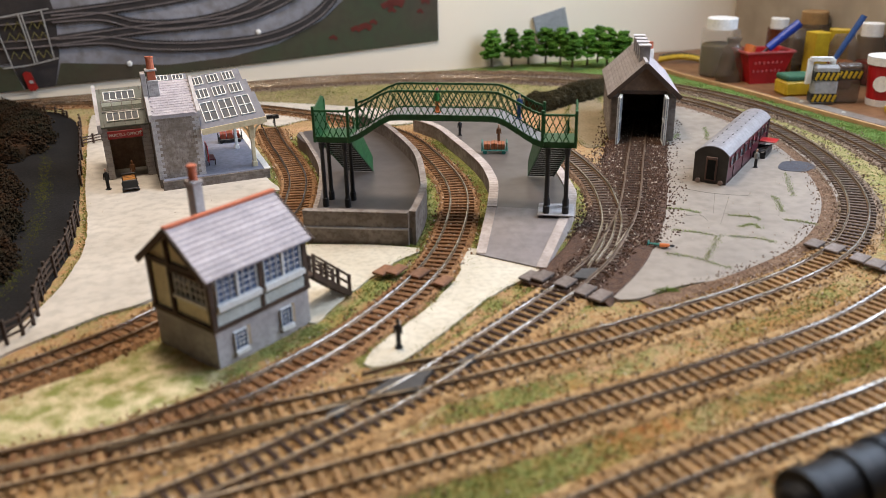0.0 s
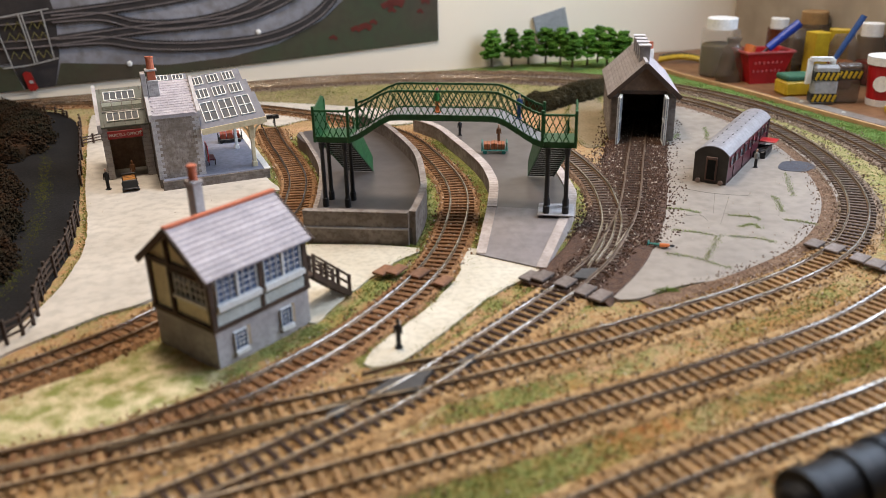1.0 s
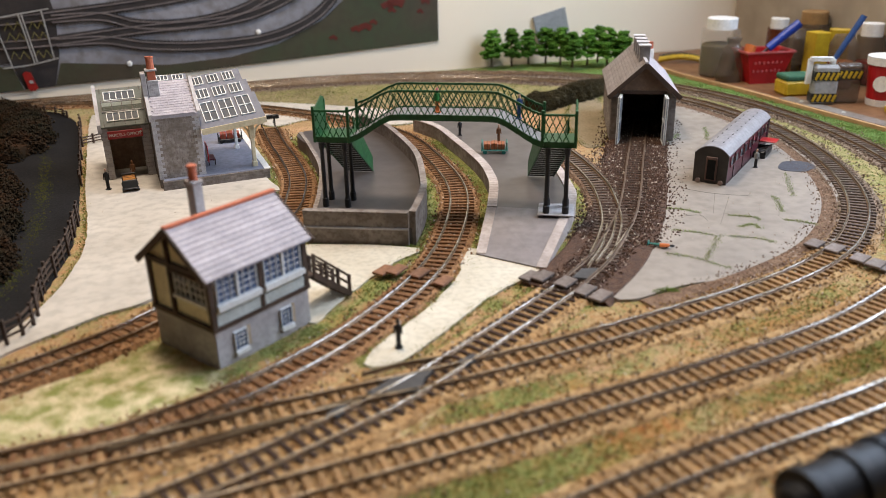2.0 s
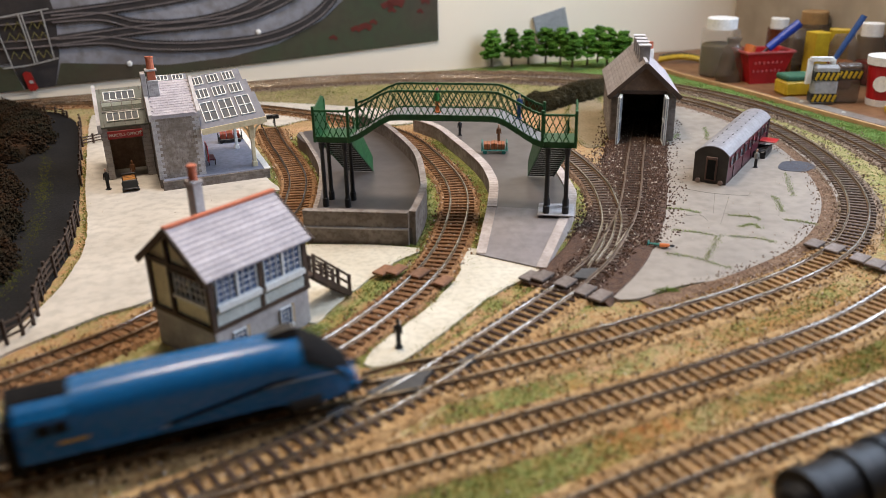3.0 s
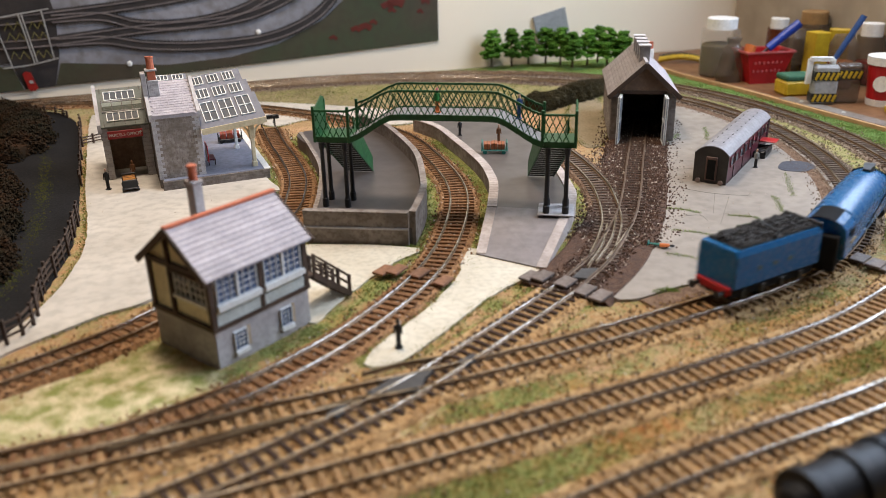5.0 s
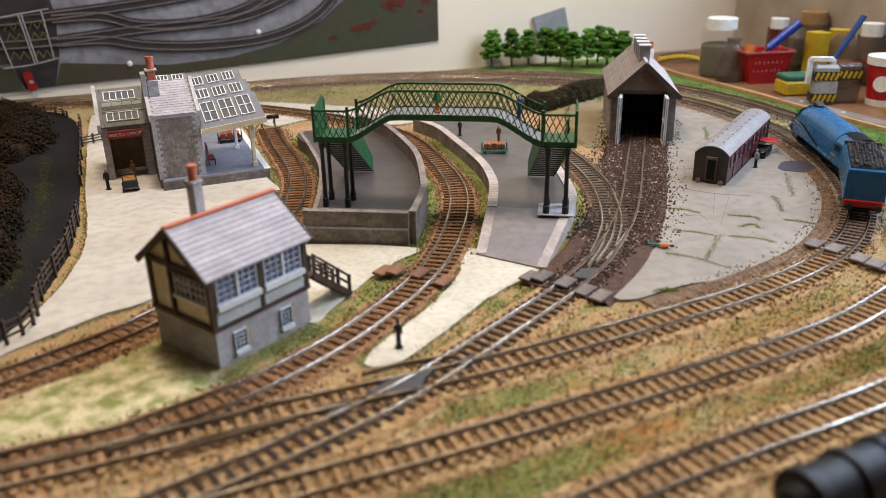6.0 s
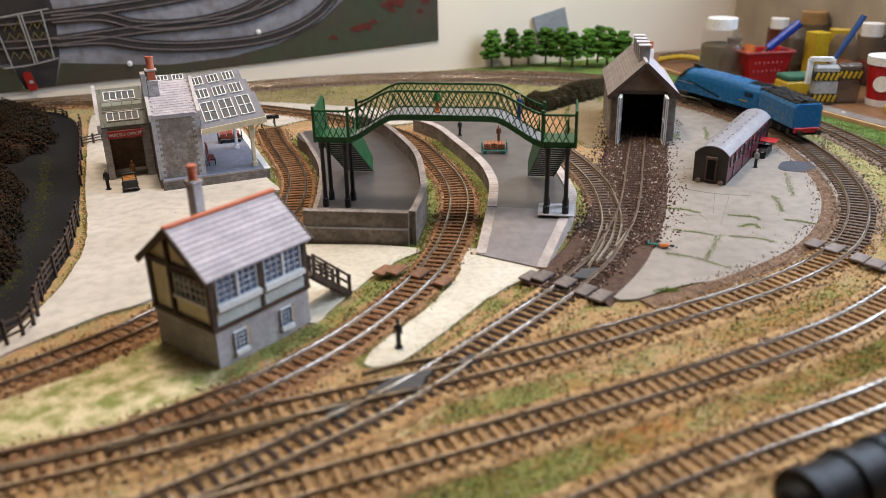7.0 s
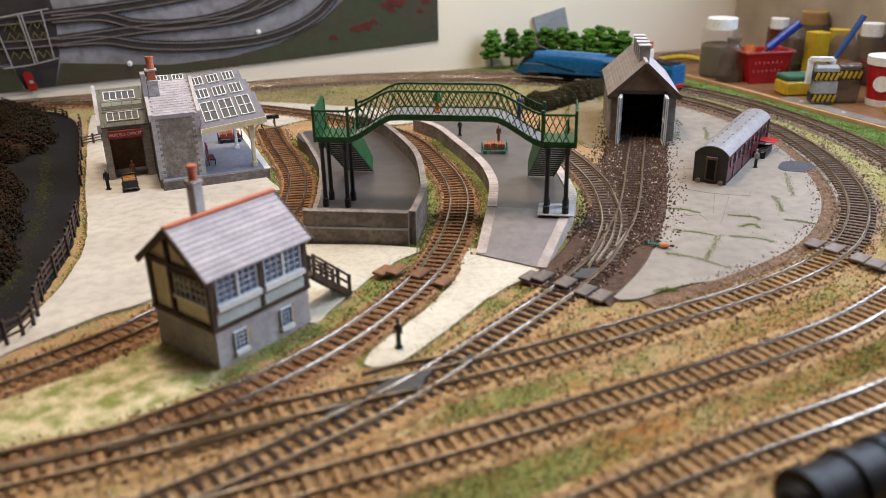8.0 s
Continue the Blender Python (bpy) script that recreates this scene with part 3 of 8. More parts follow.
HEAD_PROFILE = [(-0.00075, 0.0053), (0.00075, 0.0053), (0.00075, 0.0058), (0.00055, 0.0060), (-0.00055, 0.0060), (-0.00075, 0.0058)]
rng = np.random.default_rng(7)
sleeper_jobs = []


def stones(name, centres, size, material, parent):
    """Loose ballast: many small irregular stones in one mesh."""
    base = np.array([(1, 0, 0), (-1, 0, 0), (0, 1, 0), (0, -1, 0), (0, 0, 1), (0, 0, -1)], float)
    tri = np.array([(0, 2, 4), (2, 1, 4), (1, 3, 4), (3, 0, 4), (2, 0, 5), (1, 2, 5), (3, 1, 5), (0, 3, 5)])
    n = len(centres)
    k = size * (0.6 + 0.8 * rng.random((n, 1, 1)))
    v = base[None] * k * (0.7 + 0.6 * rng.random((n, 6, 1)))
    a = rng.random(n) * 6.28
    c, s = np.cos(a)[:, None], np.sin(a)[:, None]
    v = np.stack([v[..., 0] * c - v[..., 1] * s, v[..., 0] * s + v[..., 1] * c, v[..., 2]], -1) + centres[:, None]
    f = (tri[None] + 6 * np.arange(n)[:, None, None]).reshape(-1, 3)
    ob = raw(name, v.reshape(-1, 3), f.tolist(), material, parent)
    return tagged(ob, kind="stuff")


def track(key, sleepers, ballast, label, dense=4200, width=0.0205, reach=0.012, head=RAIL_TOP, grain=0.00095, heap=0.0):
    line = spline(TRACK[key], 0.004)
    th = thing("railway_track", Matrix.Identity(4), label, "track", group="railway tracks", kind="structure")
    z = 0.0002 * (ord(key) - 68)
    bed = part("ballast_bed", sweep(line, [(-width - 0.006, -0.003), (-width, 0.0016 + z), (width, 0.0016 + z), (width + 0.006, -0.003)]), ballast, th)
    for side in (-1, 1):
        off = line + normals(line) * side * 0.0087
        rail = part("rail", sweep(off, RAIL_PROFILE), RAIL, th)
        part("rail_head", sweep(off, HEAD_PROFILE), head, rail, "worn bright metal running surface")
    pts = spline(TRACK[key], 0.0082)
    sleeper_jobs.append((th, pts, sleepers))
    nn = normals(line)
    n = int(len(line) * 0.004 * dense * 2)
    i = rng.integers(0, len(line), n)
    off = rng.normal(0, 1, n) * 0.55 * (width + 0.004)
    keep = (np.abs(off) < np.where((heap > 0) & (line[i, 1] < 0.64), 0.0195, width + reach)) & (line[i, 1] > 0.25)
    i, off = i[keep], off[keep]
    xy = line[i] + nn[i] * off[:, None] + rng.normal(0, 0.002, (len(i), 2))
    h = np.where(np.abs(off) < width, 0.0018, np.maximum(0.0018 - (np.abs(off) - width) * 0.25, 0.0006))
    p = np.c_[xy, h + heap * rng.random(len(h))]
    pick = rng.random(len(p))
    pale, dark = pick < 0.10, pick > 0.84
    stones("ballast_stones", p[~pale & ~dark], grain, ballast, th)
    stones("pale_ballast_stones", p[pale], grain * 0.85, PALE_STONE, th)
    stones("dark_ballast_stones", p[dark], grain, BALLAST_DARK, th)
    return th


main_line = track("A", (SLEEPER_OCHRE, SLEEPER_GREY), BALLAST, "main line track with brown sleepers and tan ballast")
outer_line = track("B", (SLEEPER_OCHRE, SLEEPER_GREY), BALLAST, "outer line track with bright worn rails")
track("C", (SLEEPER_OCHRE, SLEEPER_GREY), BALLAST, "front line track with bright worn rails")
track("D", SLEEPER, BALLAST_RUST, "curved platform track with rusty brown sleepers", width=0.0175, reach=0.007)
track("E", SLEEPER_DARK, BALLAST, "dark sleepered track leading over the diamond crossing")
siding = track("H", SLEEPER_DARK, BALLAST_DARK, "dark siding track that runs into the engine shed", 15000, 0.034, 0.020, DULL_RAIL, 0.0011, 0.0012)
track("G", SLEEPER_GREY, BALLAST_BROWN, "curved track beside the outer platform edge", width=0.0175, reach=0.008)
track("F", SLEEPER, BALLAST_RUST, "bay track that ends at the buffer stop", width=0.0175, reach=0.008)



def grit(key, y0, y1, x0, n, near, far, material, size, parent, inward=True):
    """Loose stones spilt beside a track, thinning out away from it."""
    line = spline(TRACK[key], 0.004)
    nn = normals(line)
    i = rng.integers(0, len(line), n * 6)
    i = i[(line[i, 1] > y0) & (line[i, 1] < y1) & (line[i, 0] > x0)][:n]
    off = (near + (far - near) * rng.random(len(i)) ** 2.5) * rng.choice((-1, 1), len(i))
    xy = line[i] + nn[i] * off[:, None]
    if inward:
        ok = ((xy - line[i]) * (np.array((0.2, 0.9)) - line[i])).sum(1) > 0
        xy, i = xy[ok], i[ok]
    stones("spilt_ballast", np.c_[xy, np.full(len(i), 0.0019)], size, material, parent)


loop = spline(TRACK["A"], 0.004)
loop = loop[(loop[:, 0] > 0.10) & (loop[:, 1] > 0.50) & (loop[:, 1] < 1.25)]
part("ballast_shoulder", sweep(loop, [(0.017, 0.0004), (0.018, 0.0016), (0.024, 0.0020), (0.031, 0.0018), (0.036, 0.0004)]), BALLAST_BROWN, main_line, "brown ballast spread to the yard edge")
grit("A", 0.52, 1.30, 0.10, 3500, 0.020, 0.041, BALLAST_BROWN, 0.0007, main_line)
grit("A", 0.52, 1.30, 0.10, 1300, 0.012, 0.042, PALE_STONE, 0.0005, main_line)
grit("H", 0.66, 1.09, -1, 500, 0.030, 0.037, BALLAST_DARK, 0.0006, siding, False)
grit("H", 0.64, 1.09, -1, 1100, 0.004, 0.044, PALE_STONE, 0.0005, siding, False)
grit("B", 0.52, 1.30, 0.10, 2500, 0.012, 0.024, BALLAST_BROWN, 0.0007, outer_line)

# ---- signal box ----


def window_unit(parent, x0, x1, z0, z1, y, cols, rows, name="window", bar_w=0.0008, mat=None):
    """A glazed window in the plane y, facing -y, with frame, bars and panes of their own."""
    mat = mat or WHITE_PAINT
    w = part(name, box(bmesh.new(), x0, x1, y, y + 0.0006, z0, z1), BLUE_SHEEN_GLASS, parent)
    bm = bmesh.new()
    f = bar_w * 1.6
    for a, b, c, d in ((x0 - f, x1 + f, z0 - f, z0), (x0 - f, x1 + f, z1, z1 + f), (x0 - f, x0, z0, z1), (x1, x1 + f, z0, z1)):
        box(bm, a, b, y - 0.0009, y + 0.0006, c, d)
    part("frame", bm, mat, w)
    bm = bmesh.new()
    for i in range(1, cols):
        x = x0 + (x1 - x0) * i / cols
        box(bm, x - bar_w / 2, x + bar_w / 2, y - 0.0006, y, z0, z1)
    for i in range(1, rows):
        zz = z0 + (z1 - z0) * i / rows
        box(bm, x0, x1, y - 0.0005, y, zz - bar_w / 2, zz + bar_w / 2)
    if len(bm.faces):
        part("glazing_bar", bm, mat, w)
    else:
        bm.free()
    return w


SASH = M("off_white_sash", (0.68, 0.69, 0.70), None, 60, 0.5, 0)


def signal_box():
    L, Dp, PL, EV, RG = 0.080, 0.062, 0.027, 0.062, 0.086
    th = thing("signal_box", pose(-0.1448, 0.4473, 0, 0, 0, 52) @ Matrix.Diagonal((1.005, 1.03, 1.055, 1)), "grey stone and cream timber signal box with pale slate roof", "signal box")
    part("lower_wall", box(bmesh.new(), 0, L, 0, Dp, -0.002, PL, 0.0004), STONE_LIGHT, th, "grey stone lower storey")
    bm = bmesh.new()
    box(bm, 0.0012, L - 0.0012, 0.0012, Dp - 0.0012, PL, EV)
    part("upper_wall", bm, CREAM_PAINT, th, "cream boarded upper storey")
    for gx in (0.0014, L - 0.0022):     # gables
        bm = bmesh.new()
        vs = [bm.verts.new((gx + d, y, z)) for d in (0, 0.0008) for y, z in ((0.001, EV), (Dp - 0.001, EV), (Dp / 2, RG - 0.001))]
        bm.faces.new(vs[:3])
        bm.faces.new(vs[3:])
        for i in range(3):
            bm.faces.new((vs[i], vs[(i + 1) % 3], vs[3 + (i + 1) % 3], vs[3 + i]))
        part("gable", bm, CREAM_PAINT, th)
    for y0, y1, s in ((-0.0035, Dp / 2, 1), (Dp + 0.0035, Dp / 2, -1)):     # roof slopes
        zl = EV + 0.0005 - 0.0035 * (RG - EV) / (Dp / 2)
        for k in range(11):             # courses of slate, each lapped over the one below
            bm = bmesh.new()
            u0, u1 = k / 11, (k + 1) / 11 + 0.02
            ya, yb = y0 + (y1 - y0) * u0, y0 + (y1 - y0) * min(u1, 1)
            za, zb = zl + (RG - zl) * u0, zl + (RG - zl) * min(u1, 1)
            vs = [bm.verts.new(c) for c in ((-0.0045, ya, za + 0.0014), (L + 0.0045, ya, za + 0.0014), (L + 0.0045, yb, zb + 0.0007), (-0.0045, yb, zb + 0.0007),
                                            (-0.0045, ya, za), (L + 0.0045, ya, za), (L + 0.0045, yb, zb), (-0.0045, yb, zb))]
            for q in ((0, 1, 2, 3), (4, 7, 6, 5), (0, 4, 5, 1), (2, 6, 7, 3), (0, 3, 7, 4), (1, 5, 6, 2)):
                bm.faces.new([vs[i] for i in q])
            part("slate_course", bm, SLATE, th)
    bm = bmesh.new()
    bar(bm, (-0.0045, Dp / 2, RG + 0.0012), (L + 0.0045, Dp / 2, RG + 0.0012), 0.0034, 0.0018)
    part("ridge", bm, TERRACOTTA, th, "terracotta ridge tiles")
    for gx in (-0.0050, L + 0.0042):    # barge boards
        for ya, yb in ((-0.0040, Dp / 2), (Dp + 0.0040, Dp / 2)):
            bm = bmesh.new()
            bar(bm, (gx + 0.0004, ya, EV - 0.0030), (gx + 0.0004, yb, RG - 0.0008), 0.0012, 0.0042)
            part("barge_board", bm, TIMBER_DARK, th)
    # corner posts, rails and panels of the timber frame
    for x in (0.0010, L - 0.0010):
        for y in (0.0010, Dp - 0.0010):
            part("corner_post", box(bmesh.new(), x - 0.0018, x + 0.0018, y - 0.0018, y + 0.0018, PL - 0.001, EV), TIMBER_DARK, th)
    part("sill_rail", box(bmesh.new(), -0.0012, L + 0.0012, -0.0012, Dp + 0.0012, PL - 0.0016, PL + 0.0012), TIMBER_DARK, th)
    part("eaves_rail", box(bmesh.new(), -0.0006, L + 0.0006, -0.0006, Dp + 0.0006, EV - 0.003, EV + 0.0004), TIMBER_DARK, th)
    part("panel_band", box(bmesh.new(), 0.003, L - 0.003, -0.0002, 0.001, PL + 0.0012, PL + 0.0085), M("pale_blue_panel", (0.50, 0.53, 0.50), None, 60, 0.6, 0.05), th, "pale painted panel band")
    part("mid_post", box(bmesh.new(), L / 2 - 0.0016, L / 2 + 0.0016, -0.0008, 0.001, PL, EV), TIMBER_DARK, th)
    for a, b in ((0.0055, L / 2 - 0.0035), (L / 2 + 0.0035, L - 0.0055)):
        window_unit(th, a, b, 0.0425, 0.0585, 0.0, 6, 4, bar_w=0.00042, mat=SASH)
        part("window_sill", box(bmesh.new(), a - 0.0018, b + 0.0018, -0.0030, 0.001, 0.0382, 0.0418), WHITE_PAINT, th)
        bm = bmesh.new()
        box(bm, (a + b) / 2 - 0.0008, (a + b) / 2 + 0.0008, -0.0012, 0.0008, 0.0418, 0.058)
        part("mullion", bm, WHITE_PAINT, th)
    for a in (0.0140, 0.0530):          # small lower windows
        window_unit(th, a, a + 0.0090, 0.0080, 0.0195, -0.0006, 3, 4, bar_w=0.0004, mat=SASH)
        part("window_sill", box(bmesh.new(), a - 0.001, a + 0.0100, -0.0028, 0.001, 0.0046, 0.0070), WHITE_PAINT, th)
        part("window_reveal", box(bmesh.new(), a + 0.0100, a + 0.0125, -0.0008, 0.001, 0.0072, 0.0205), M("buff_quoin", (0.44, 0.33, 0.22), None, 60, 0.8, 0.2), th)
    for yc0, yc1, z0, z1, mt, nm in ((0.0035, 0.0370, 0.0400, 0.0420, WHITE_PAINT, "window_sill"), (0.0375, 0.0400, PL, EV + 0.015, TIMBER_DARK, "post"), (0.003, 0.0375, 0.0565, 0.0585, TIMBER_DARK, "head_rail")):
        part(nm, box(bmesh.new(), -0.0012, 0.0016, yc0, yc1, z0, z1), mt, th)
    w = part("window", box(bmesh.new(), 0.0006, 0.0014, 0.0045, 0.0355, 0.0420, 0.0565), GLASS_DARK, th)
    bm = bmesh.new()
    for y in (0.0045, 0.0198, 0.0350):
        box(bm, -0.0002, 0.0010, y - 0.0005, y + 0.0005, 0.0420, 0.0565)
    for y in (0.0095, 0.0143, 0.0255, 0.0303):
        box(bm, 0.0, 0.0008, y - 0.0003, y + 0.0003, 0.0420, 0.0565)
    for z in (0.0470, 0.0518):
        box(bm, 0.0, 0.0008, 0.0045, 0.0355, z - 0.0003, z + 0.0003)
    part("frame", bm, SASH, w)
    # chimney on the back slope
    bm = bmesh.new()
    box(bm, 0.0320, 0.0392, 0.0465, 0.0545, 0.055, 0.1010, 0.0004)
    ch = part("chimney", bm, STONE_LIGHT, th, "grey stone chimney stack")
    bm = bmesh.new()
    box(bm, 0.0312, 0.0400, 0.0456, 0.0554, 0.1010, 0.1032, 0.0005)
    part("chimney_cap", bm, STONE_LIGHT, ch)
    bm = bmesh.new()
    lathe(bm, [(0.0031, 0.1032), (0.0029, 0.107), (0.0027, 0.1105), (0.0033, 0.1120), (0.0033, 0.113)], 12, Matrix.Translation((0.0356, 0.0505, 0)))
    part("chimney_pot", bm, TERRACOTTA, ch, "terracotta chimney pot")
    # outside stair: landing, flight and rails
    bm = bmesh.new()
    box(bm, L + 0.0005, L + 0.0135, 0.006, 0.030, 0.0285, 0.0300)
    part("landing", bm, TIMBER_DARK, th)
    for y in (0.0065, 0.0235):
        bm = bmesh.new()
        bar(bm, (L + 0.0125, y, 0.0290), (L + 0.0480, y, 0.001), 0.0016, 0.0042)
        part("stair_string", bm, TIMBER_DARK, th)
        for k in range(4):
            u = k / 3
            x, z = L + 0.0130 + 0.034 * u, 0.0290 - 0.0275 * u
            part("stair_post", box(bmesh.new(), x - 0.0010, x + 0.0010, y - 0.0010, y + 0.0010, z - 0.001, z + 0.0150), TIMBER_DARK, th)
        for dz in (0.0080, 0.0142):
            bm = bmesh.new()
            bar(bm, (L + 0.0130, y, 0.0290 + dz), (L + 0.0470, y, 0.0015 + dz), 0.0013, 0.0017)
            part("stair_rail", bm, TIMBER_DARK, th)
    for k in range(8):
        x, z = L + 0.0145 + 0.0042 * k, 0.0262 - 0.0034 * k
        part("stair_tread", box(bmesh.new(), x - 0.0024, x + 0.0024, 0.007, 0.023, z, z + 0.0008), TIMBER_DARK, th)
    for x in (L + 0.0015, L + 0.0125):
        part("landing_leg", box(bmesh.new(), x - 0.0009, x + 0.0009, 0.0268, 0.0286, 0.0, 0.0288), TIMBER_DARK, th)
    return th


signal_box()

# ---- stone facing, block by block ----


def stone_face(parent, x0, x1, z0, z1, y, rows, length, material, proud=0.0005, quoin=0.0, quoin_mat=None, m=None, seed=1, gap=0.00018):
    """Courses of blocks on a wall that faces -y, with open joints; alike blocks share one mesh."""
    r = random.Random(seed)
    shared = {}
    h = (z1 - z0) / rows
    for k in range(rows):
        cuts = [x0]
        if quoin:
            cuts.append(x0 + quoin * (1.0 if k % 2 else 0.65))
        x = cuts[-1] - (length * 0.5 if k % 2 else 0) * (0 if quoin else 1)
        end = x1 - (quoin * (0.65 if k % 2 else 1.0) if quoin else 0)
        while True:
            x += length * r.choice((0.8, 1.0, 1.2))
            if x > end - length * 0.45:
                break
            if x > cuts[-1] + length * 0.3:
                cuts.append(x)
        cuts.append(end)
        if quoin:
            cuts.append(x1)
        for i, (a, b) in enumerate(zip(cuts, cuts[1:])):
            edge = quoin and i in (0, len(cuts) - 2)
            w = round((b - a) / 0.0005) * 0.0005
            mat = quoin_mat if edge and quoin_mat else material
            key = (w, mat.name, bool(edge))
            if key not in shared:
                bm = box(bmesh.new(), gap, w - gap, -proud * (1.5 if edge else 1), 0.0004, gap, h - gap, 0.00012)
                bmesh.ops.recalc_face_normals(bm, faces=bm.faces)
                me = bpy.data.meshes.new("stone_block")
                bm.to_mesh(me)
                bm.free()
                me.materials.append(mat)
                shared[key] = me
            ob = new("stone_block", shared[key])
            ob.parent = parent
            ob.matrix_local = (m or Matrix.Identity(4)) @ Matrix.Translation((a, y, z0 + h * k))


# ---- platforms ----
PLAT_Z = 0.015


def platform_left():
    th = thing("platform", Matrix.Identity(4), "dark grey island platform with a stone parapet wall", "platform", group="station platforms", kind="structure")
    edge = [(-0.0263, 0.6518), (-0.0194, 0.6984), (-0.0181, 0.7412), (-0.0274, 0.8357), (-0.0526, 0.9211), (-0.0762, 0.9779), (-0.1067, 1.0155)]
    inner = [(-0.1067, 1.0155), (-0.1764, 0.9844), (-0.1547, 0.9191), (-0.1312, 0.8343), (-0.1211, 0.7447), (-0.1191, 0.6610)]
    out = [tuple(q) for q in spline(edge, 0.01)] + [tuple(q) for q in spline(inner, 0.01)[1:]]
    part("platform_body", slab(bmesh.new(), out, -0.003, PLAT_Z), PLATFORM, th, "dark grey platform surface")
    line = spline(edge, 0.008)
    pw = part("parapet", sweep(line, [(-0.0032, -0.003), (-0.0032, 0.0290), (0.0022, 0.0290), (0.0022, -0.003)]), STONE, th, "weathered stone parapet")
    part("coping", sweep(line, [(-0.0036, 0.0290), (-0.0036, 0.0304), (0.0026, 0.0304), (0.0026, 0.0290)]), STONE, pw)
    front = np.array([(-0.1215, 0.6622), (-0.0293, 0.6503)])
    fw = part("end_wall", sweep(front, [(-0.003, -0.003), (-0.003, 0.0150), (-0.0022, 0.0156), (-0.0022, 0.0290), (0.003, 0.0290), (0.003, -0.003)]), STONE, th, "weathered two-course stone end wall")
    part("coping", sweep(front, [(-0.0038, 0.0290), (-0.0038, 0.0306), (0.0036, 0.0306), (0.0036, 0.0290)]), STONE, fw)
    part("string_course", sweep(front, [(-0.0042, 0.0146), (-0.0042, 0.0158), (-0.0022, 0.0162), (-0.0022, 0.0146)]), STONE_LIGHT, fw)
    left = spline(inner[1:], 0.008)
    part("edging", sweep(left, [(-0.0010, -0.003), (-0.0010, PLAT_Z + 0.001), (0.0034, PLAT_Z + 0.001), (0.0034, -0.003)]), STONE, th, "grey stone platform edging")


def platform_right():
    th = thing("platform", Matrix.Identity(4), "grey side platform with pale stone edging and end ramp", "platform", group="station platforms", kind="structure")
    le = [(-0.0352, 1.0408), (-0.0068, 0.9999), (0.0136, 0.9389), (0.0398, 0.8482), (0.0473, 0.7972), (0.0485, 0.7604), (0.0430, 0.7028)]
    ri = [(0.1174, 0.6860), (0.1271, 0.7239), (0.1286, 0.7584), (0.1246, 0.8318), (0.1114, 0.9363), (0.0848, 1.0216), (0.0334, 1.0735)]
    L, Rr = spline(le, 0.01), spline(ri, 0.01)
    out = [tuple(q) for q in L] + [tuple(q) for q in Rr]
    part("platform_body", slab(bmesh.new(), out, -0.003, PLAT_Z), PLATFORM, th, "grey platform surface")
    # the ramp down to the ground
    bm = bmesh.new()
    a, b, c, d = (0.0430, 0.7028), (0.1174, 0.6860), (0.0817, 0.5889), (0.0287, 0.6222)
    top = [bm.verts.new((*a, PLAT_Z)), bm.verts.new((*b, PLAT_Z)), bm.verts.new((*c, 0.0022)), bm.verts.new((*d, 0.0022))]
    low = [bm.verts.new((*q, -0.002)) for q in (a, b, c, d)]
    bm.faces.new(top)
    bm.faces.new(low[::-1])
    for i in range(4):
        bm.faces.new((top[i], low[i], low[(i + 1) % 4], top[(i + 1) % 4]))
    part("ramp", bm, RAMP, th, "grey sloping platform ramp")
    block = box(bmesh.new(), -0.0033, 0.0033, -0.0046, 0.0046, 0.0, 0.0012, 0.0002)
    block_mesh = bpy.data.meshes.new("edging_block")
    block.to_mesh(block_mesh)
    block.free()
    block_mesh.materials.append(EDGING)
    for line, face in ((spline(le, 0.0069), STONE), (spline(ri, 0.0069), EDGING)):
        part("platform_wall", sweep(line, [(-0.0008, -0.003), (-0.0008, PLAT_Z + 0.0001), (0.0040, PLAT_Z + 0.0001), (0.0040, -0.003)]), face, th, "weathered platform side wall")
        for (x, y), (u, v) in zip(line, normals(line)):
            ob = new("edging_block", block_mesh)
            ob.parent = th
            ob.matrix_local = Matrix.Translation((x + u * 0.0033, y + v * 0.0033, PLAT_Z)) @ Matrix.Rotation(math.atan2(v, u) - math.pi / 2, 4, "Z")
    for p, q in ((d, a), (b, c)):
        bm = bmesh.new()
        P, Q = Vector(p), Vector(q)
        n = Vector((-(Q - P).y, (Q - P).x)).normalized()
        z = {a: PLAT_Z, b: PLAT_Z, c: 0.0022, d: 0.0022}
        hi = [bm.verts.new((*(v + n * k), z[w] + 0.0009)) for v, w, k in ((P, p, -0.0075), (Q, q, -0.0075), (Q, q, 0.001), (P, p, 0.001))]
        lo = [bm.verts.new((v.co.x, v.co.y, -0.002)) for v in hi]
        bm.faces.new(hi)
        for i in range(4):
            bm.faces.new((hi[i], lo[i], lo[(i + 1) % 4], hi[(i + 1) % 4]))
        part("ramp_edging", bm, EDGING, th, "pale stone ramp edging")


platform_left()
platform_right()

# ---- footbridge ----


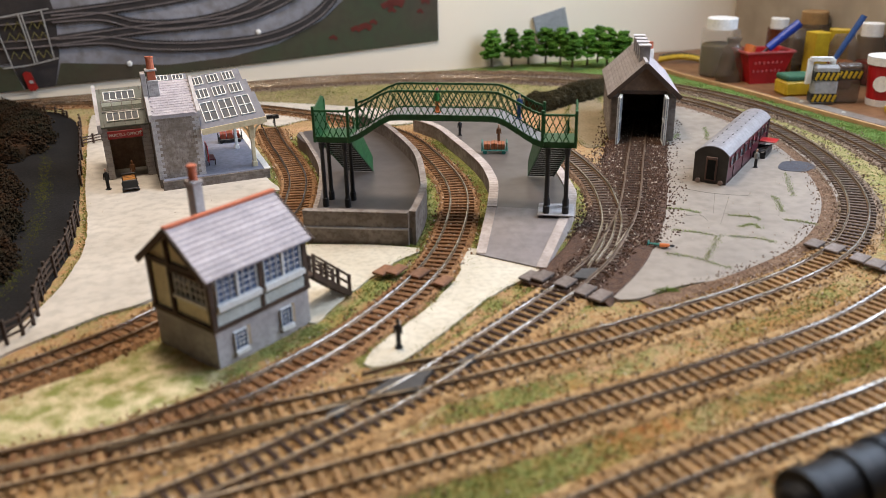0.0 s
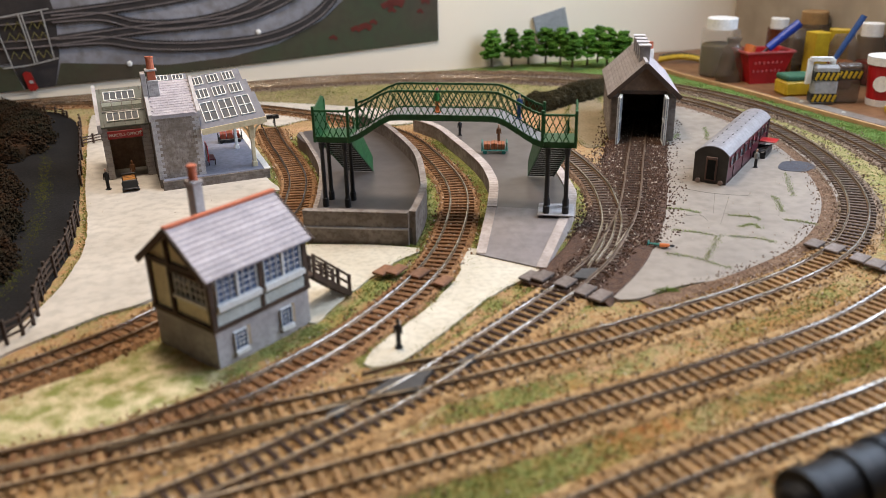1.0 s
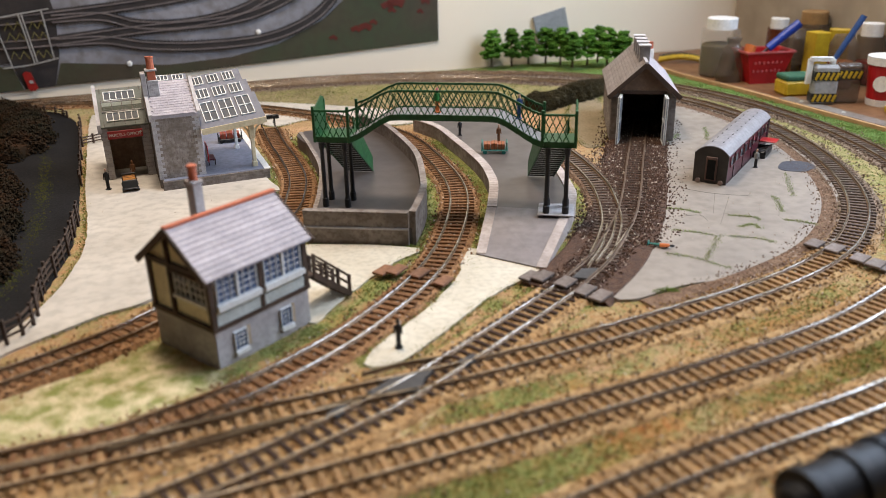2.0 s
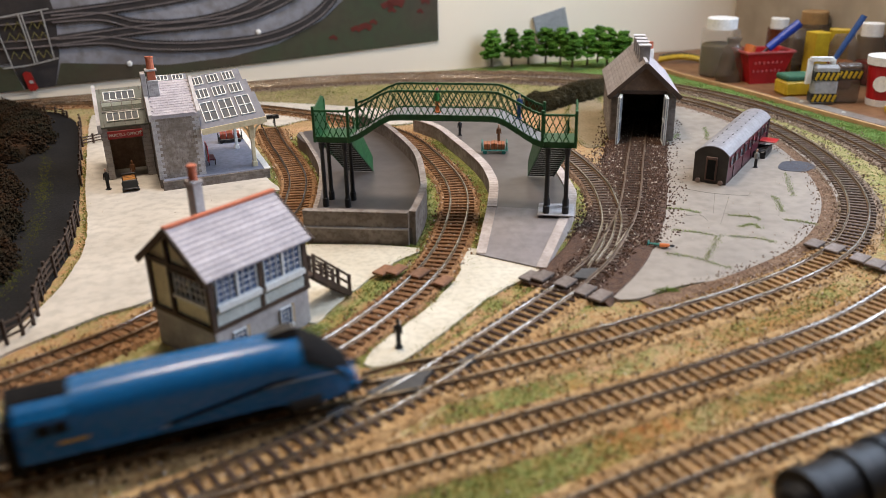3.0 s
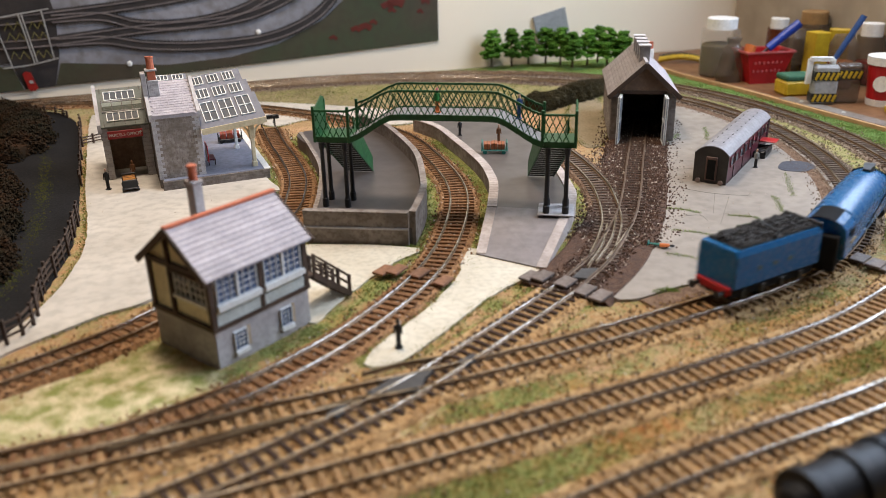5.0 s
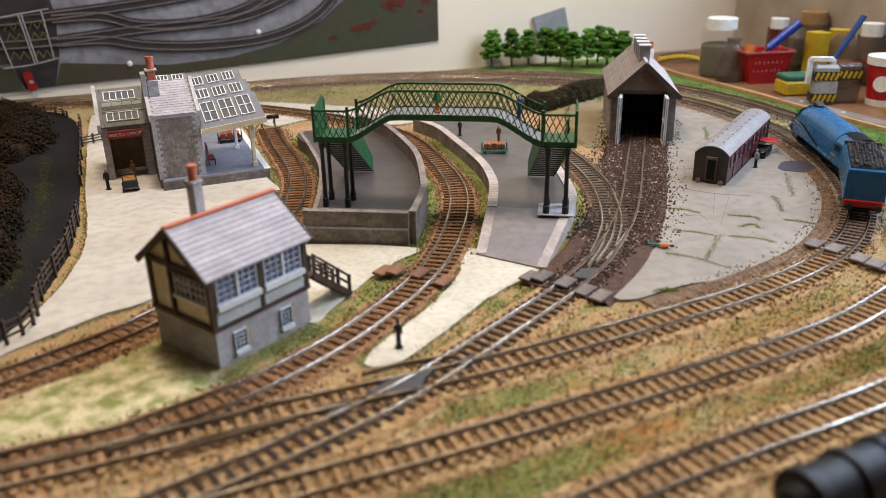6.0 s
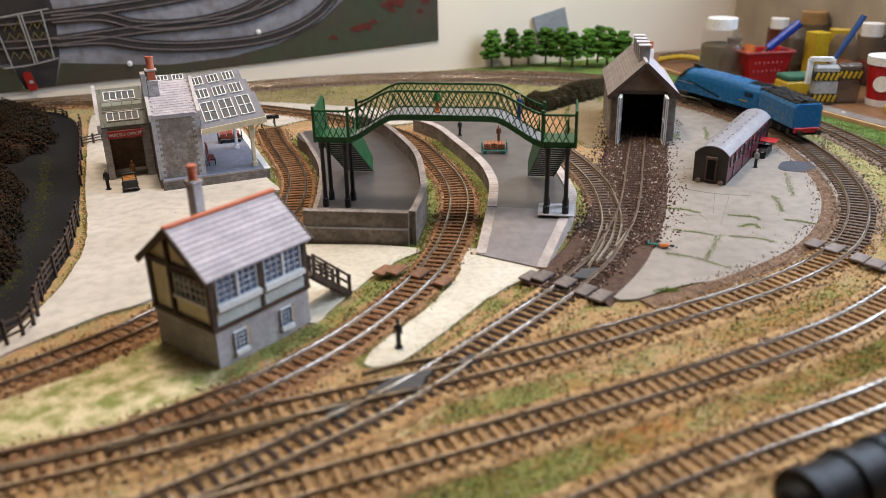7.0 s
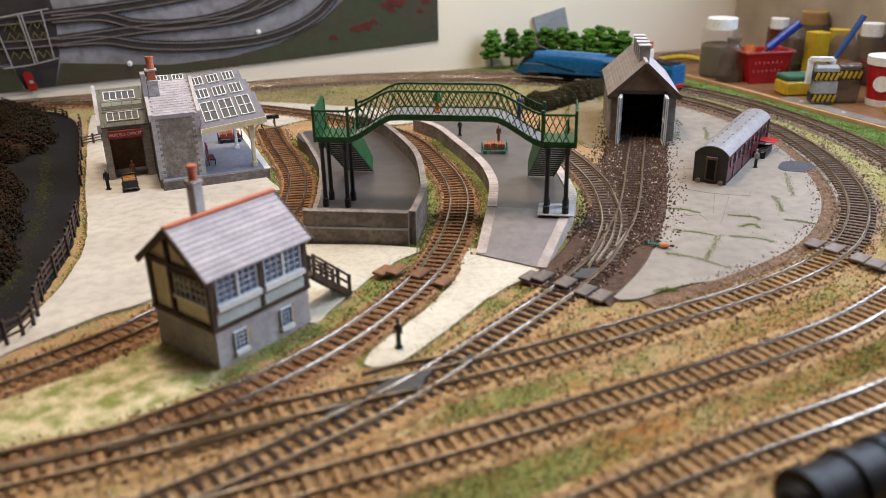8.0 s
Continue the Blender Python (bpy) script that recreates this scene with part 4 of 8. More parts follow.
def footbridge():
    th = thing("footbridge", pose(-0.1090, 0.7125, 0, 0, 0, -9.3) @ Matrix.Diagonal((0.975, 0.975, 1.0, 1)), "green lattice footbridge on black posts over two platforms", "footbridge")
    DECK, ARCH, WID = 0.081, 0.1030, 0.034

    def ribbon(path, y0, y1, lo, hi):
        """One bent plate that follows the path."""
        bm = bmesh.new()
        rings = [[bm.verts.new((p[0], y, p[1] + d)) for y, d in ((y0, lo), (y1, lo), (y1, hi), (y0, hi))] for p in path]
        for ra, rb in zip(rings, rings[1:]):
            for i in range(4):
                bm.faces.new((ra[i], ra[(i + 1) % 4], rb[(i + 1) % 4], rb[i]))
        bm.faces.new(rings[0][::-1])
        bm.faces.new(rings[-1])
        return bm

    def lattice(name, path, low, high, y):
        """A lattice side along path of (x, z of its foot, height), in the plane y."""
        bm = bmesh.new()
        pitch = 0.0060
        xs = np.array([p[0] for p in path])
        zs, hs = np.array([p[1] for p in path]), np.array([p[2] for p in path])
        x0, x1 = xs[0], xs[-1]

        def zat(x, v):
            return float(np.interp(x, xs, zs) + v * np.interp(x, xs, hs))
        n = int((x1 - x0) / pitch + 0.5)
        for sgn in (1, -1):
            for k in range(-2, n + 2):
                seg = []
                for v in (0.0, 0.5, 1.0):
                    x = x0 + pitch * k + (v if sgn > 0 else 1 - v) * pitch * 2
                    seg.append((x, v))
                for (xa, va), (xb, vb) in zip(seg, seg[1:]):
                    if xa > x0 - 1e-6 and xb > x0 - 1e-6 and xa < x1 + 1e-6 and xb < x1 + 1e-6:
                        bar(bm, (xa, y + sgn * 0.0003, zat(xa, va)), (xb, y + sgn * 0.0003, zat(xb, vb)), 0.0005, 0.0008)
        la = part(name, bm, GREEN_PAINT, th, "green diagonal lattice side")
        for v, w in ((0.0, 0.0016), (0.5, 0.0), (1.0, 0.0018)):
            if not w:
                continue
            bm = bmesh.new()
            for xa, xb in zip(xs, xs[1:]):
                bar(bm, (xa, y, zat(xa, v)), (xb, y, zat(xb, v)), 0.0018, w)
            part("rail", bm, GREEN_PAINT, la)
        return la

    span = []
    for k in range(23):
        u = k / 22
        x = 0.0270 + (0.2050 - 0.0270) * u
        e = min(u, 1 - u)
        rise = min(e / 0.24, 1.0)
        rise = rise * rise * (3 - 2 * rise) * 0.55 + rise * 0.45
        span.append((x, DECK + (ARCH - DECK) * rise, 0.0245 - 0.0030 * rise))
    for y in (0.0, WID):
        lattice("lattice_side", span, 0, 0, y)
        part("girder", ribbon(span, y - 0.0010, y + 0.0010, -0.0045, 0.0001), GREEN_PAINT, th)
    part("deck", ribbon(span, 0.0011, WID - 0.0011, -0.0010, -0.0002), M("grey_deck", (0.20, 0.205, 0.20), None, 60, 0.6, 0.1), th, "grey walkway deck")
    for x0, x1 in ((-0.0055, 0.0270), (0.2050, 0.2345)):
        part("landing_floor", box(bmesh.new(), x0, x1, 0, WID, DECK - 0.0045, DECK), GREEN_PAINT, th)
        path = [(x0, DECK, 0.0245), (x1, DECK, 0.0245)]
        lattice("landing_lattice", path, 0, 0, 0.0)
        for x in (x0, x1):
            part("newel_post", box(bmesh.new(), x - 0.0013, x + 0.0013, -0.0013, 0.0013, DECK - 0.0045, DECK + 0.0285, 0.0003), GREEN_PAINT, th)
            part("newel_post", box(bmesh.new(), x - 0.0013, x + 0.0013, WID - 0.0013, WID + 0.0013, DECK - 0.0045, DECK + 0.0285, 0.0003), GREEN_PAINT, th)
        xo = x0 if x0 < 0.1 else x1
        bm = bmesh.new()
        vs = [bm.verts.new((xo + d, y, z)) for d in (-0.0006, 0.0006) for y, z in ((0, DECK), (WID, DECK), (WID, DECK + 0.030), (WID * 0.8, DECK + 0.0325), (0, DECK + 0.0245))]
        bm.faces.new(vs[:5])
        bm.faces.new(vs[5:][::-1])
        for i in range(5):
            bm.faces.new((vs[i], vs[5 + i], vs[5 + (i + 1) % 5], vs[(i + 1) % 5]))
        part("end_panel", bm, GREEN_PAINT, th)
        # stairs go down behind the landing
        run, sx0, sx1, skew, y_top = 0.099, x0 - 0.0005, x1 - 0.0035, -0.004 if x0 < 0.1 else -0.017, 0.014
        for x in (sx0, sx1):
            bm = bmesh.new()
            vs = [bm.verts.new((x + d + k, y, z)) for d in (-0.0006, 0.0006) for y, z, k in ((y_top, DECK - 0.0075, 0), (y_top + run, PLAT_Z, skew), (y_top + run, PLAT_Z + 0.016, skew), (WID, DECK + 0.012, skew * 0.2), (WID, DECK - 0.005, skew * 0.2), (y_top, DECK - 0.005, 0))]
            bm.faces.new(vs[:6])
            bm.faces.new(vs[6:][::-1])
            for i in range(6):
                bm.faces.new((vs[i], vs[6 + i], vs[6 + (i + 1) % 6], vs[(i + 1) % 6]))
            part("stair_side", bm, GREEN_PAINT, th, "solid green stair side")
        for k in range(17):
            u = k / 16
            y, z, dx = y_top + run * u, DECK - 0.0048 - (DECK - 0.0048 - PLAT_Z) * u, skew * u
            part("stair_tread", box(bmesh.new(), sx0 + dx, sx1 + dx, y, y + 0.0042, z - 0.0018, z - 0.0004), BLACK, th, "black stair tread")
    for x in (0.0003, 0.0221, 0.2103, 0.2279):
        for y in (0.0, 0.020):
            bm = bmesh.new()
            lathe(bm, [(0.0031, PLAT_Z), (0.0031, PLAT_Z + 0.008), (0.0025, PLAT_Z + 0.0085), (0.0021, PLAT_Z + 0.011), (0.0019, DECK - 0.012), (0.0027, DECK - 0.009), (0.0027, DECK - 0.0045)], 12, Matrix.Translation((x, y, 0)))
            part("post", bm, BLACK, th, "black cast support post", smooth=False)
    for x in (0.2191,):
        part("footing", box(bmesh.new(), x - 0.0165, x + 0.0165, -0.006, 0.026, PLAT_Z, PLAT_Z + 0.0012, 0.0003), STONE_LIGHT, th, "grey stone footing slab")


footbridge()

# ---- engine shed ----


def engine_shed():
    W, Dp, EV, RG = 0.080, 0.170, 0.063, 0.1000
    th = thing("engine_shed", pose(0.2090, 0.9706, 0, 0, 0, -8.35) @ Matrix.Diagonal((0.955, 0.955, 0.957, 1)), "grey stone single-road engine shed with open doors", "engine shed")
    bm = bmesh.new()
    box(bm, 0, 0.0035, 0, Dp, -0.002, EV)
    part("side_wall", bm, STONE, th)
    bm = bmesh.new()
    box(bm, W - 0.0035, W, 0, Dp, -0.002, EV)
    part("side_wall", bm, STONE, th)
    bm = bmesh.new()
    box(bm, 0.0035, W - 0.0035, Dp - 0.0035, Dp, -0.002, EV)
    part("back_wall", bm, STONE, th)
    OP0, OP1, OH = 0.0130, 0.0650, 0.0630
    for a, b in ((0, OP0), (OP1, W)):
        bm = bmesh.new()
        box(bm, a, b, -0.001, 0.003, -0.002, EV, 0.0003)
        part("front_pier", bm, STONE, th)
    for y in (-0.0012, Dp - 0.003):
        bm = bmesh.new()
        vs = [bm.verts.new((x, y + d, z)) for d in (0, 0.004) for x, z in ((0, EV), (W, EV), (W / 2, RG))]
        bm.faces.new(vs[:3])
        bm.faces.new(vs[3:][::-1])
        for i in range(3):
            bm.faces.new((vs[i], vs[3 + i], vs[3 + (i + 1) % 3], vs[(i + 1) % 3]))
        part("gable", bm, M("brown_boarding", (0.25, 0.155, 0.10), (0.16, 0.10, 0.065), 50, 0.7, 0.3), th, "brown weathered gable boarding")
    stone_face(th, 0.0, OP0 - 0.0005, 0.0, EV - 0.001, -0.0011, 13, 0.0065, STONE, 0.0005, seed=7)
    stone_face(th, OP1 + 0.0005, W, 0.0, EV - 0.001, -0.0011, 13, 0.0065, STONE, 0.0005, seed=8)
    side = Matrix.Translation((0, Dp, 0)) @ Matrix.Rotation(radians(-90), 4, "Z")
    stone_face(th, 0.0, Dp, 0.0, EV - 0.004, -0.0001, 10, 0.0110, STONE, 0.0005, m=side, seed=9)
    part("lintel", box(bmesh.new(), OP0 - 0.002, OP1 + 0.002, -0.0025, 0.002, OH - 0.001, OH + 0.0035), TIMBER_DARK, th)
    for s in (-1, 1):
        xe, ze = W / 2 + s * (W / 2 + 0.005), EV - 0.005 * (RG - EV) / (W / 2)
        # slope turned from the window gets a darker, browner slate as painted shade
        slate = SLATE if s > 0 else M("shaded_slate", (0.26, 0.22, 0.20), (0.20, 0.165, 0.15), 50, 0.7, 0.3, rand=0.1)
        for k in range(14):
            bm = bmesh.new()
            u0, u1 = k / 14, min((k + 1.1) / 14, 1)
            xa, xb = xe + (W / 2 - xe) * u0, xe + (W / 2 - xe) * u1
            za, zb = ze + (RG - ze) * u0, ze + (RG - ze) * u1
            vs = [bm.verts.new(c) for c in ((xa, -0.005, za + 0.0018), (xa, Dp + 0.004, za + 0.0018), (xb, Dp + 0.004, zb + 0.0008), (xb, -0.005, zb + 0.0008), (xa, -0.005, za), (xa, Dp + 0.004, za), (xb, Dp + 0.004, zb), (xb, -0.005, zb))]
            for q in ((0, 1, 2, 3), (4, 7, 6, 5), (0, 4, 5, 1), (2, 6, 7, 3), (0, 3, 7, 4), (1, 5, 6, 2)):
                bm.faces.new([vs[i] for i in q])
            part("slate_course", bm, slate, th)
        bm = bmesh.new()
        bar(bm, (xe, -0.0055, ze - 0.001), (W / 2, -0.0055, RG - 0.001), 0.0014, 0.0055)
        part("barge_board", bm, TIMBER_DARK, th)
    part("ridge", bar(bmesh.new(), (W / 2, -0.005, RG + 0.0014), (W / 2, Dp + 0.004, RG + 0.0014), 0.004, 0.002), STONE_LIGHT, th, "pale ridge tiles")
    for k, y in enumerate((0.030, 0.058, 0.086, 0.114)):
        v = part("smoke_vent", box(bmesh.new(), W / 2 - 0.0065, W / 2 + 0.0065, y, y + 0.013, RG - 0.008, RG + 0.016, 0.0004), M("grey_vent_boards", (0.23, 0.20, 0.19), (0.16, 0.14, 0.13), 90, 0.7, 0.3), th, "grey boarded smoke vent")
        part("cap", box(bmesh.new(), W / 2 - 0.0078, W / 2 + 0.0078, y - 0.0012, y + 0.0142, RG + 0.016, RG + 0.0174), STONE_LIGHT, v)
    ch = part("chimney", box(bmesh.new(), 0.056, 0.064, 0.145, 0.153, 0.060, 0.0945, 0.0004), WHITE_PAINT, th, "pale chimney stack")
    part("chimney_pot", lathe(bmesh.new(), [(0.0032, 0.0945), (0.0028, 0.101), (0.0033, 0.104)], 10, Matrix.Translation((0.060, 0.149, 0))), TERRACOTTA, ch, "terracotta chimney pot")
    # open doors, swung out towards the track's sides
    for x, turn_deg, s in ((OP0 - 0.001, -101, 1), (OP1 + 0.001, -90, -1)):
        d = part("door", box(bmesh.new(), 0, 0.024, -0.0007, 0.0007, 0.0, 0.0615, 0.0002), M("blue_grey_door", (0.20, 0.22, 0.27), (0.15, 0.165, 0.20), 60, 0.6, 0.1), th, "open blue-grey door leaf with white frame")
        d.matrix_local = pose(x, -0.002, 0.0005, 0, 0, turn_deg)
        bm = bmesh.new()
        for a, b, c, e in ((0, 0.0022, 0, 0.0615), (0.0218, 0.024, 0, 0.0615), (0.0022, 0.0218, 0, 0.003), (0.0022, 0.0218, 0.0585, 0.0615), (0.0022, 0.0218, 0.029, 0.032)):
            box(bm, a, b, -0.0016, 0.0016, c, e)
        part("door_frame", bm, WHITE_PAINT, d)
    # floor coloured near-black to paint the shade inside the shed
    part("shed_floor", box(bmesh.new(), 0.0035, W - 0.0035, 0.003, Dp - 0.0035, -0.002, 0.0018), DARK_HOLE, th)


engine_shed()

# ---- station building ----


def roof_plane(bm, x0, x1, y0, z0, y1, z1, t):
    vs = [bm.verts.new(c) for c in ((x0, y0, z0), (x1, y0, z0), (x1, y1, z1), (x0, y1, z1), (x0, y0, z0 - t), (x1, y0, z0 - t), (x1, y1, z1 - t), (x0, y1, z1 - t))]
    for q in ((0, 1, 2, 3), (4, 7, 6, 5), (0, 4, 5, 1), (2, 6, 7, 3), (0, 3, 7, 4), (1, 5, 6, 2)):
        bm.faces.new([vs[i] for i in q])
    return bm


def skylight(parent, x0, x1, v0, v1, plane, cols, rows):
    """A white framed roof light lying on a sloping roof; plane: y0, z0, y1, z1 of the slope."""
    y0, z0, y1, z1 = plane
    ang = math.atan2(z1 - z0, y1 - y0)
    ln = math.hypot(z1 - z0, y1 - y0)
    e = part("roof_light", box(bmesh.new(), x0, x1, v0 * ln, v1 * ln, 0.0002, 0.0008), GLASS_DARK, parent, "white framed roof light")
    e.matrix_local = Matrix.Translation((0, y0, z0)) @ Matrix.Rotation(ang, 4, "X")
    bm = bmesh.new()
    w = 0.0009
    for i in range(cols + 1):
        x = x0 + (x1 - x0) * i / cols
        box(bm, x - w / 2, x + w / 2, v0 * ln, v1 * ln, 0.0003, 0.0016)
    for i in range(rows + 1):
        y = ln * (v0 + (v1 - v0) * i / rows)
        box(bm, x0 - w / 2, x1 + w / 2, y - w / 2, y + w / 2, 0.0003, 0.0017)
    part("frame", bm, WHITE_PAINT, e)


WORN_STONE = M("stained_worn_stone", (0.36, 0.31, 0.275), (0.23, 0.19, 0.16), 55, 0.85, 0.4, c3=(0.17, 0.135, 0.11), fine=4, rand=0.03)
in_place(WORN_STONE)


def station():
    th = thing("station_building", pose(-0.2978, 0.8153, 0, 0, 0, 22) @ Matrix.Diagonal((0.945, 0.945, 0.955, 1)), "grey stone station building with glazed roofs and canopy", "station")
    base = 0.0115
    part("base", box(bmesh.new(), 0.002, 0.121, -0.010, 0.190, -0.002, base, 0.0004), STONE, th, "grey stone raised base")
    part("forecourt", box(bmesh.new(), 0.004, 0.1195, -0.0085, 0.188, base, base + 0.0006), M("blue_grey_paving", (0.22, 0.23, 0.29), (0.17, 0.18, 0.23), 30, 0.6, 0.1), th, "blue-grey platform paving")
    part("base_edge", box(bmesh.new(), 0.1150, 0.1220, -0.0105, 0.190, base + 0.0001, base + 0.0011), WHITE_PAINT, th, "white painted platform edge")
    # main block
    FW, RGZ, RGY = 0.081, 0.1085, 0.055
    bm = bmesh.new()
    box(bm, 0, 0.051, 0, 0.11, -0.002, FW, 0.0004)
    part("main_wall", bm, STONE, th, "weathered grey stone end wall")
    stone_face(th, 0.0, 0.051, base, FW - 0.001, -0.0001, 21, 0.0052, WORN_STONE, 0.00025, 0.008, STONE_LIGHT, seed=3, gap=0.0001)
    stone_face(th, 0.002, 0.121, 0.0, base, -0.0101, 4, 0.0075, STONE, 0.0004, seed=4)
    stone_face(th, -0.053, -0.0455, 0.002, 0.0615, 0.0599, 12, 0.0075, STONE_LIGHT, 0.0005, seed=5)
    stone_face(th, -0.0100, -0.0004, 0.002, 0.0615, 0.0599, 12, 0.0095, STONE_LIGHT, 0.0005, seed=6)
    # roof tiles, row by row
    tile = box(bmesh.new(), 0.0001, 0.0037, 0, 0.0052, -0.0002, 0.0007, 0.0001)
    tile_mesh = bpy.data.meshes.new("roof_tile")
    tile.to_mesh(tile_mesh)
    tile.free()
    tile_mesh.materials.append(SLATE)
    ln = math.hypot(RGY + 0.0015, RGZ - FW - 0.0015)
    tip = math.atan2(RGZ - FW - 0.0015, RGY + 0.0015)
    for k in range(14):
        for i in range(13):
            x = 0.0026 + 0.0037 * i - (0.00185 if k % 2 else 0)
            if x < 0.0020 or x > 0.0465:
                continue
            ob = new("roof_tile", tile_mesh)
            ob.parent = th
            ob.matrix_local = Matrix.Translation((0, -0.0015, FW + 0.0016)) @ Matrix.Rotation(tip, 4, "X") @ Matrix.Translation((x, ln * k / 14, 0.0003)) @ Matrix.Rotation(radians(-4), 4, "X")
    part("main_roof", roof_plane(bmesh.new(), 0.001, 0.050, -0.0015, FW + 0.0015, RGY, RGZ, 0.003), SLATE, th, "pale tiled roof")
    part("main_roof", roof_plane(bmesh.new(), 0.001, 0.050, 0.112, FW + 0.0015, RGY, RGZ, 0.003), SLATE, th, "pale tiled roof")
    for x in (-0.0015, 0.0495):
        bm = bmesh.new()
        vs = [bm.verts.new((x + d, y, z)) for d in (0, 0.0038) for y, z in ((-0.001, FW - 0.004), (-0.001, FW + 0.0035), (RGY, RGZ + 0.0045), (0.111, FW + 0.0035), (0.111, FW - 0.004))]
        bm.faces.new(vs[:5])
        bm.faces.new(vs[5:][::-1])
        for i in range(5):
            bm.faces.new((vs[i], vs[5 + i], vs[5 + (i + 1) % 5], vs[(i + 1) % 5]))
        part("parapet", bm, STONE_LIGHT, th, "pale stone gable parapet")
    ch = part("chimney", box(bmesh.new(), 0.0036, 0.0156, 0.0300, 0.0440, 0.086, 0.1155, 0.0004), STONE_LIGHT, th, "pale stone chimney")
    stone_face(ch, 0.0036, 0.0156, 0.0930, 0.1155, 0.0299, 8, 0.0042, STONE_LIGHT, 0.0004, seed=12)
    part("brick_band", box(bmesh.new(), 0.0052, 0.0140, 0.0325, 0.0415, 0.1155, 0.1252, 0.0004), TERRACOTTA, ch, "terracotta brick band")
    part("chimney_cap", box(bmesh.new(), 0.0032, 0.0160, 0.0305, 0.0435, 0.1252, 0.1272, 0.0004), STONE_LIGHT, ch)
    part("chimney_pot", lathe(bmesh.new(), [(0.0042, 0.1272), (0.0040, 0.134), (0.0038, 0.1380), (0.0045, 0.1390), (0.0045, 0.1405), (0.0030, 0.1405), (0.0028, 0.138)], 14, Matrix.Translation((0.0100, 0.037, 0))), TERRACOTTA, ch, "terracotta chimney pot")
    part("gable_stack", box(bmesh.new(), -0.0022, 0.0030, 0.0280, 0.0440, 0.094, 0.1240, 0.0004), STONE_LIGHT, th, "pale stone stack on the gable")
    # parcels office
    bm = bmesh.new()
    box(bm, -0.053, -0.0455, 0.06, 0.064, 0.0, 0.062)
    part("pier", bm, STONE, th)
    part("pier", box(bmesh.new(), -0.0100, -0.0002, 0.06, 0.064, 0.0, 0.062), STONE, th)
    part("lintel_wall", box(bmesh.new(), -0.0455, -0.0100, 0.06, 0.064, 0.0485, 0.062), STONE, th)
    part("side_wall", box(bmesh.new(), -0.053, -0.050, 0.064, 0.13, 0.0, 0.062), STONE, th)
    part("back_wall", box(bmesh.new(), -0.050, -0.0002, 0.127, 0.13, 0.0, 0.062), STONE, th)
    part("inner_door", box(bmesh.new(), -0.0455, -0.0100, 0.086, 0.088, 0.006, 0.052), M("brown_inner_boards", (0.27, 0.185, 0.125), (0.17, 0.11, 0.075), 60, 0.8, 0.2), th, "brown boarded wall inside the doorway")
    part("roof", roof_plane(bmesh.new(), -0.0525, -0.0005, 0.058, 0.0635, 0.125, 0.0940, 0.002), M("green_grey_roof", (0.13, 0.135, 0.11), (0.10, 0.105, 0.085), 40, 0.6, 0.1), th, "green-grey glazed roof")
    part("parapet", roof_plane(bmesh.new(), -0.0560, -0.0520, 0.057, 0.0665, 0.128, 0.0985, 0.010), STONE_LIGHT, th, "pale stone gable parapet")
    pl = (0.058, 0.0635, 0.125, 0.0940)
    skylight(th, -0.0440, -0.0100, 0.12, 0.33, pl, 5, 1)
    skylight(th, -0.0440, -0.0100, 0.66, 0.88, pl, 5, 1)
    ang, ln = math.atan2(pl[3] - pl[1], pl[2] - pl[0]), math.hypot(pl[3] - pl[1], pl[2] - pl[0])
    on_roof = Matrix.Translation((0, pl[0], pl[1])) @ Matrix.Rotation(ang, 4, "X")
    for v0, v1, mt, lab in ((0.37, 0.50, M("dark_green_pane", (0.045, 0.055, 0.04), None, 60, 0.25, 0), "dark green roof pane"), (0.50, 0.61, M("pale_green_pane", (0.22, 0.24, 0.20), None, 60, 0.3, 0), "pale green roof pane")):
        for k in range(4):
            x = -0.0480 + 0.0112 * k
            e = part("roof_pane", box(bmesh.new(), x + 0.0003, x + 0.0109, v0 * ln + 0.0003, v1 * ln - 0.0003, 0.0002, 0.0010), mt, th, lab)
            e.matrix_local = on_roof
    for k in range(5):
        x = -0.0480 + 0.0112 * k
        for v0, v1 in ((0.02, 0.11), (0.34, 0.66), (0.89, 0.98)):
            e = part("roof_bar", box(bmesh.new(), x - 0.0003, x + 0.0003, v0 * ln, v1 * ln, 0.0002, 0.0014), TIMBER_DARK, th)
            e.matrix_local = on_roof
    for v in (0.365, 0.62):
        e = part("roof_bar", box(bmesh.new(), -0.0485, -0.0025, v * ln - 0.0004, v * ln + 0.0004, 0.0002, 0.0016), STONE_LIGHT, th)
        e.matrix_local = on_roof
    sg = part("sign_board", box(bmesh.new(), -0.0465, -0.0085, 0.0575, 0.0597, 0.0490, 0.0580, 0.0002), RED, th, "red painted sign board")
    cv = bpy.data.curves.new("lettering", "FONT")
    cv.body, cv.size, cv.extrude, cv.align_x, cv.align_y = "PARCELS OFFICE", 0.0046, 0.00015, "LEFT", "CENTER"
    cv.materials.append(WHITE_PAINT)
    tx = new("lettering", cv)
    tx.parent = sg
    tx.matrix_local = Matrix.Translation((-0.0455, 0.0573, 0.0532)) @ Matrix.Rotation(radians(90), 4, "X")
    bm = bmesh.new()
    bar(bm, (-0.0108, 0.0573, 0.0512), (-0.0108, 0.0573, 0.0552), 0.0004, 0.0008)
    bar(bm, (-0.0120, 0.0573, 0.0545), (-0.0108, 0.0573, 0.0560), 0.0004, 0.0008)
    bar(bm, (-0.0096, 0.0573, 0.0545), (-0.0108, 0.0573, 0.0560), 0.0004, 0.0008)
    part("arrow", bm, WHITE_PAINT, sg, "white arrow")
    # canopy
    cp = (-0.006, 0.0645, 0.094, 0.1040)
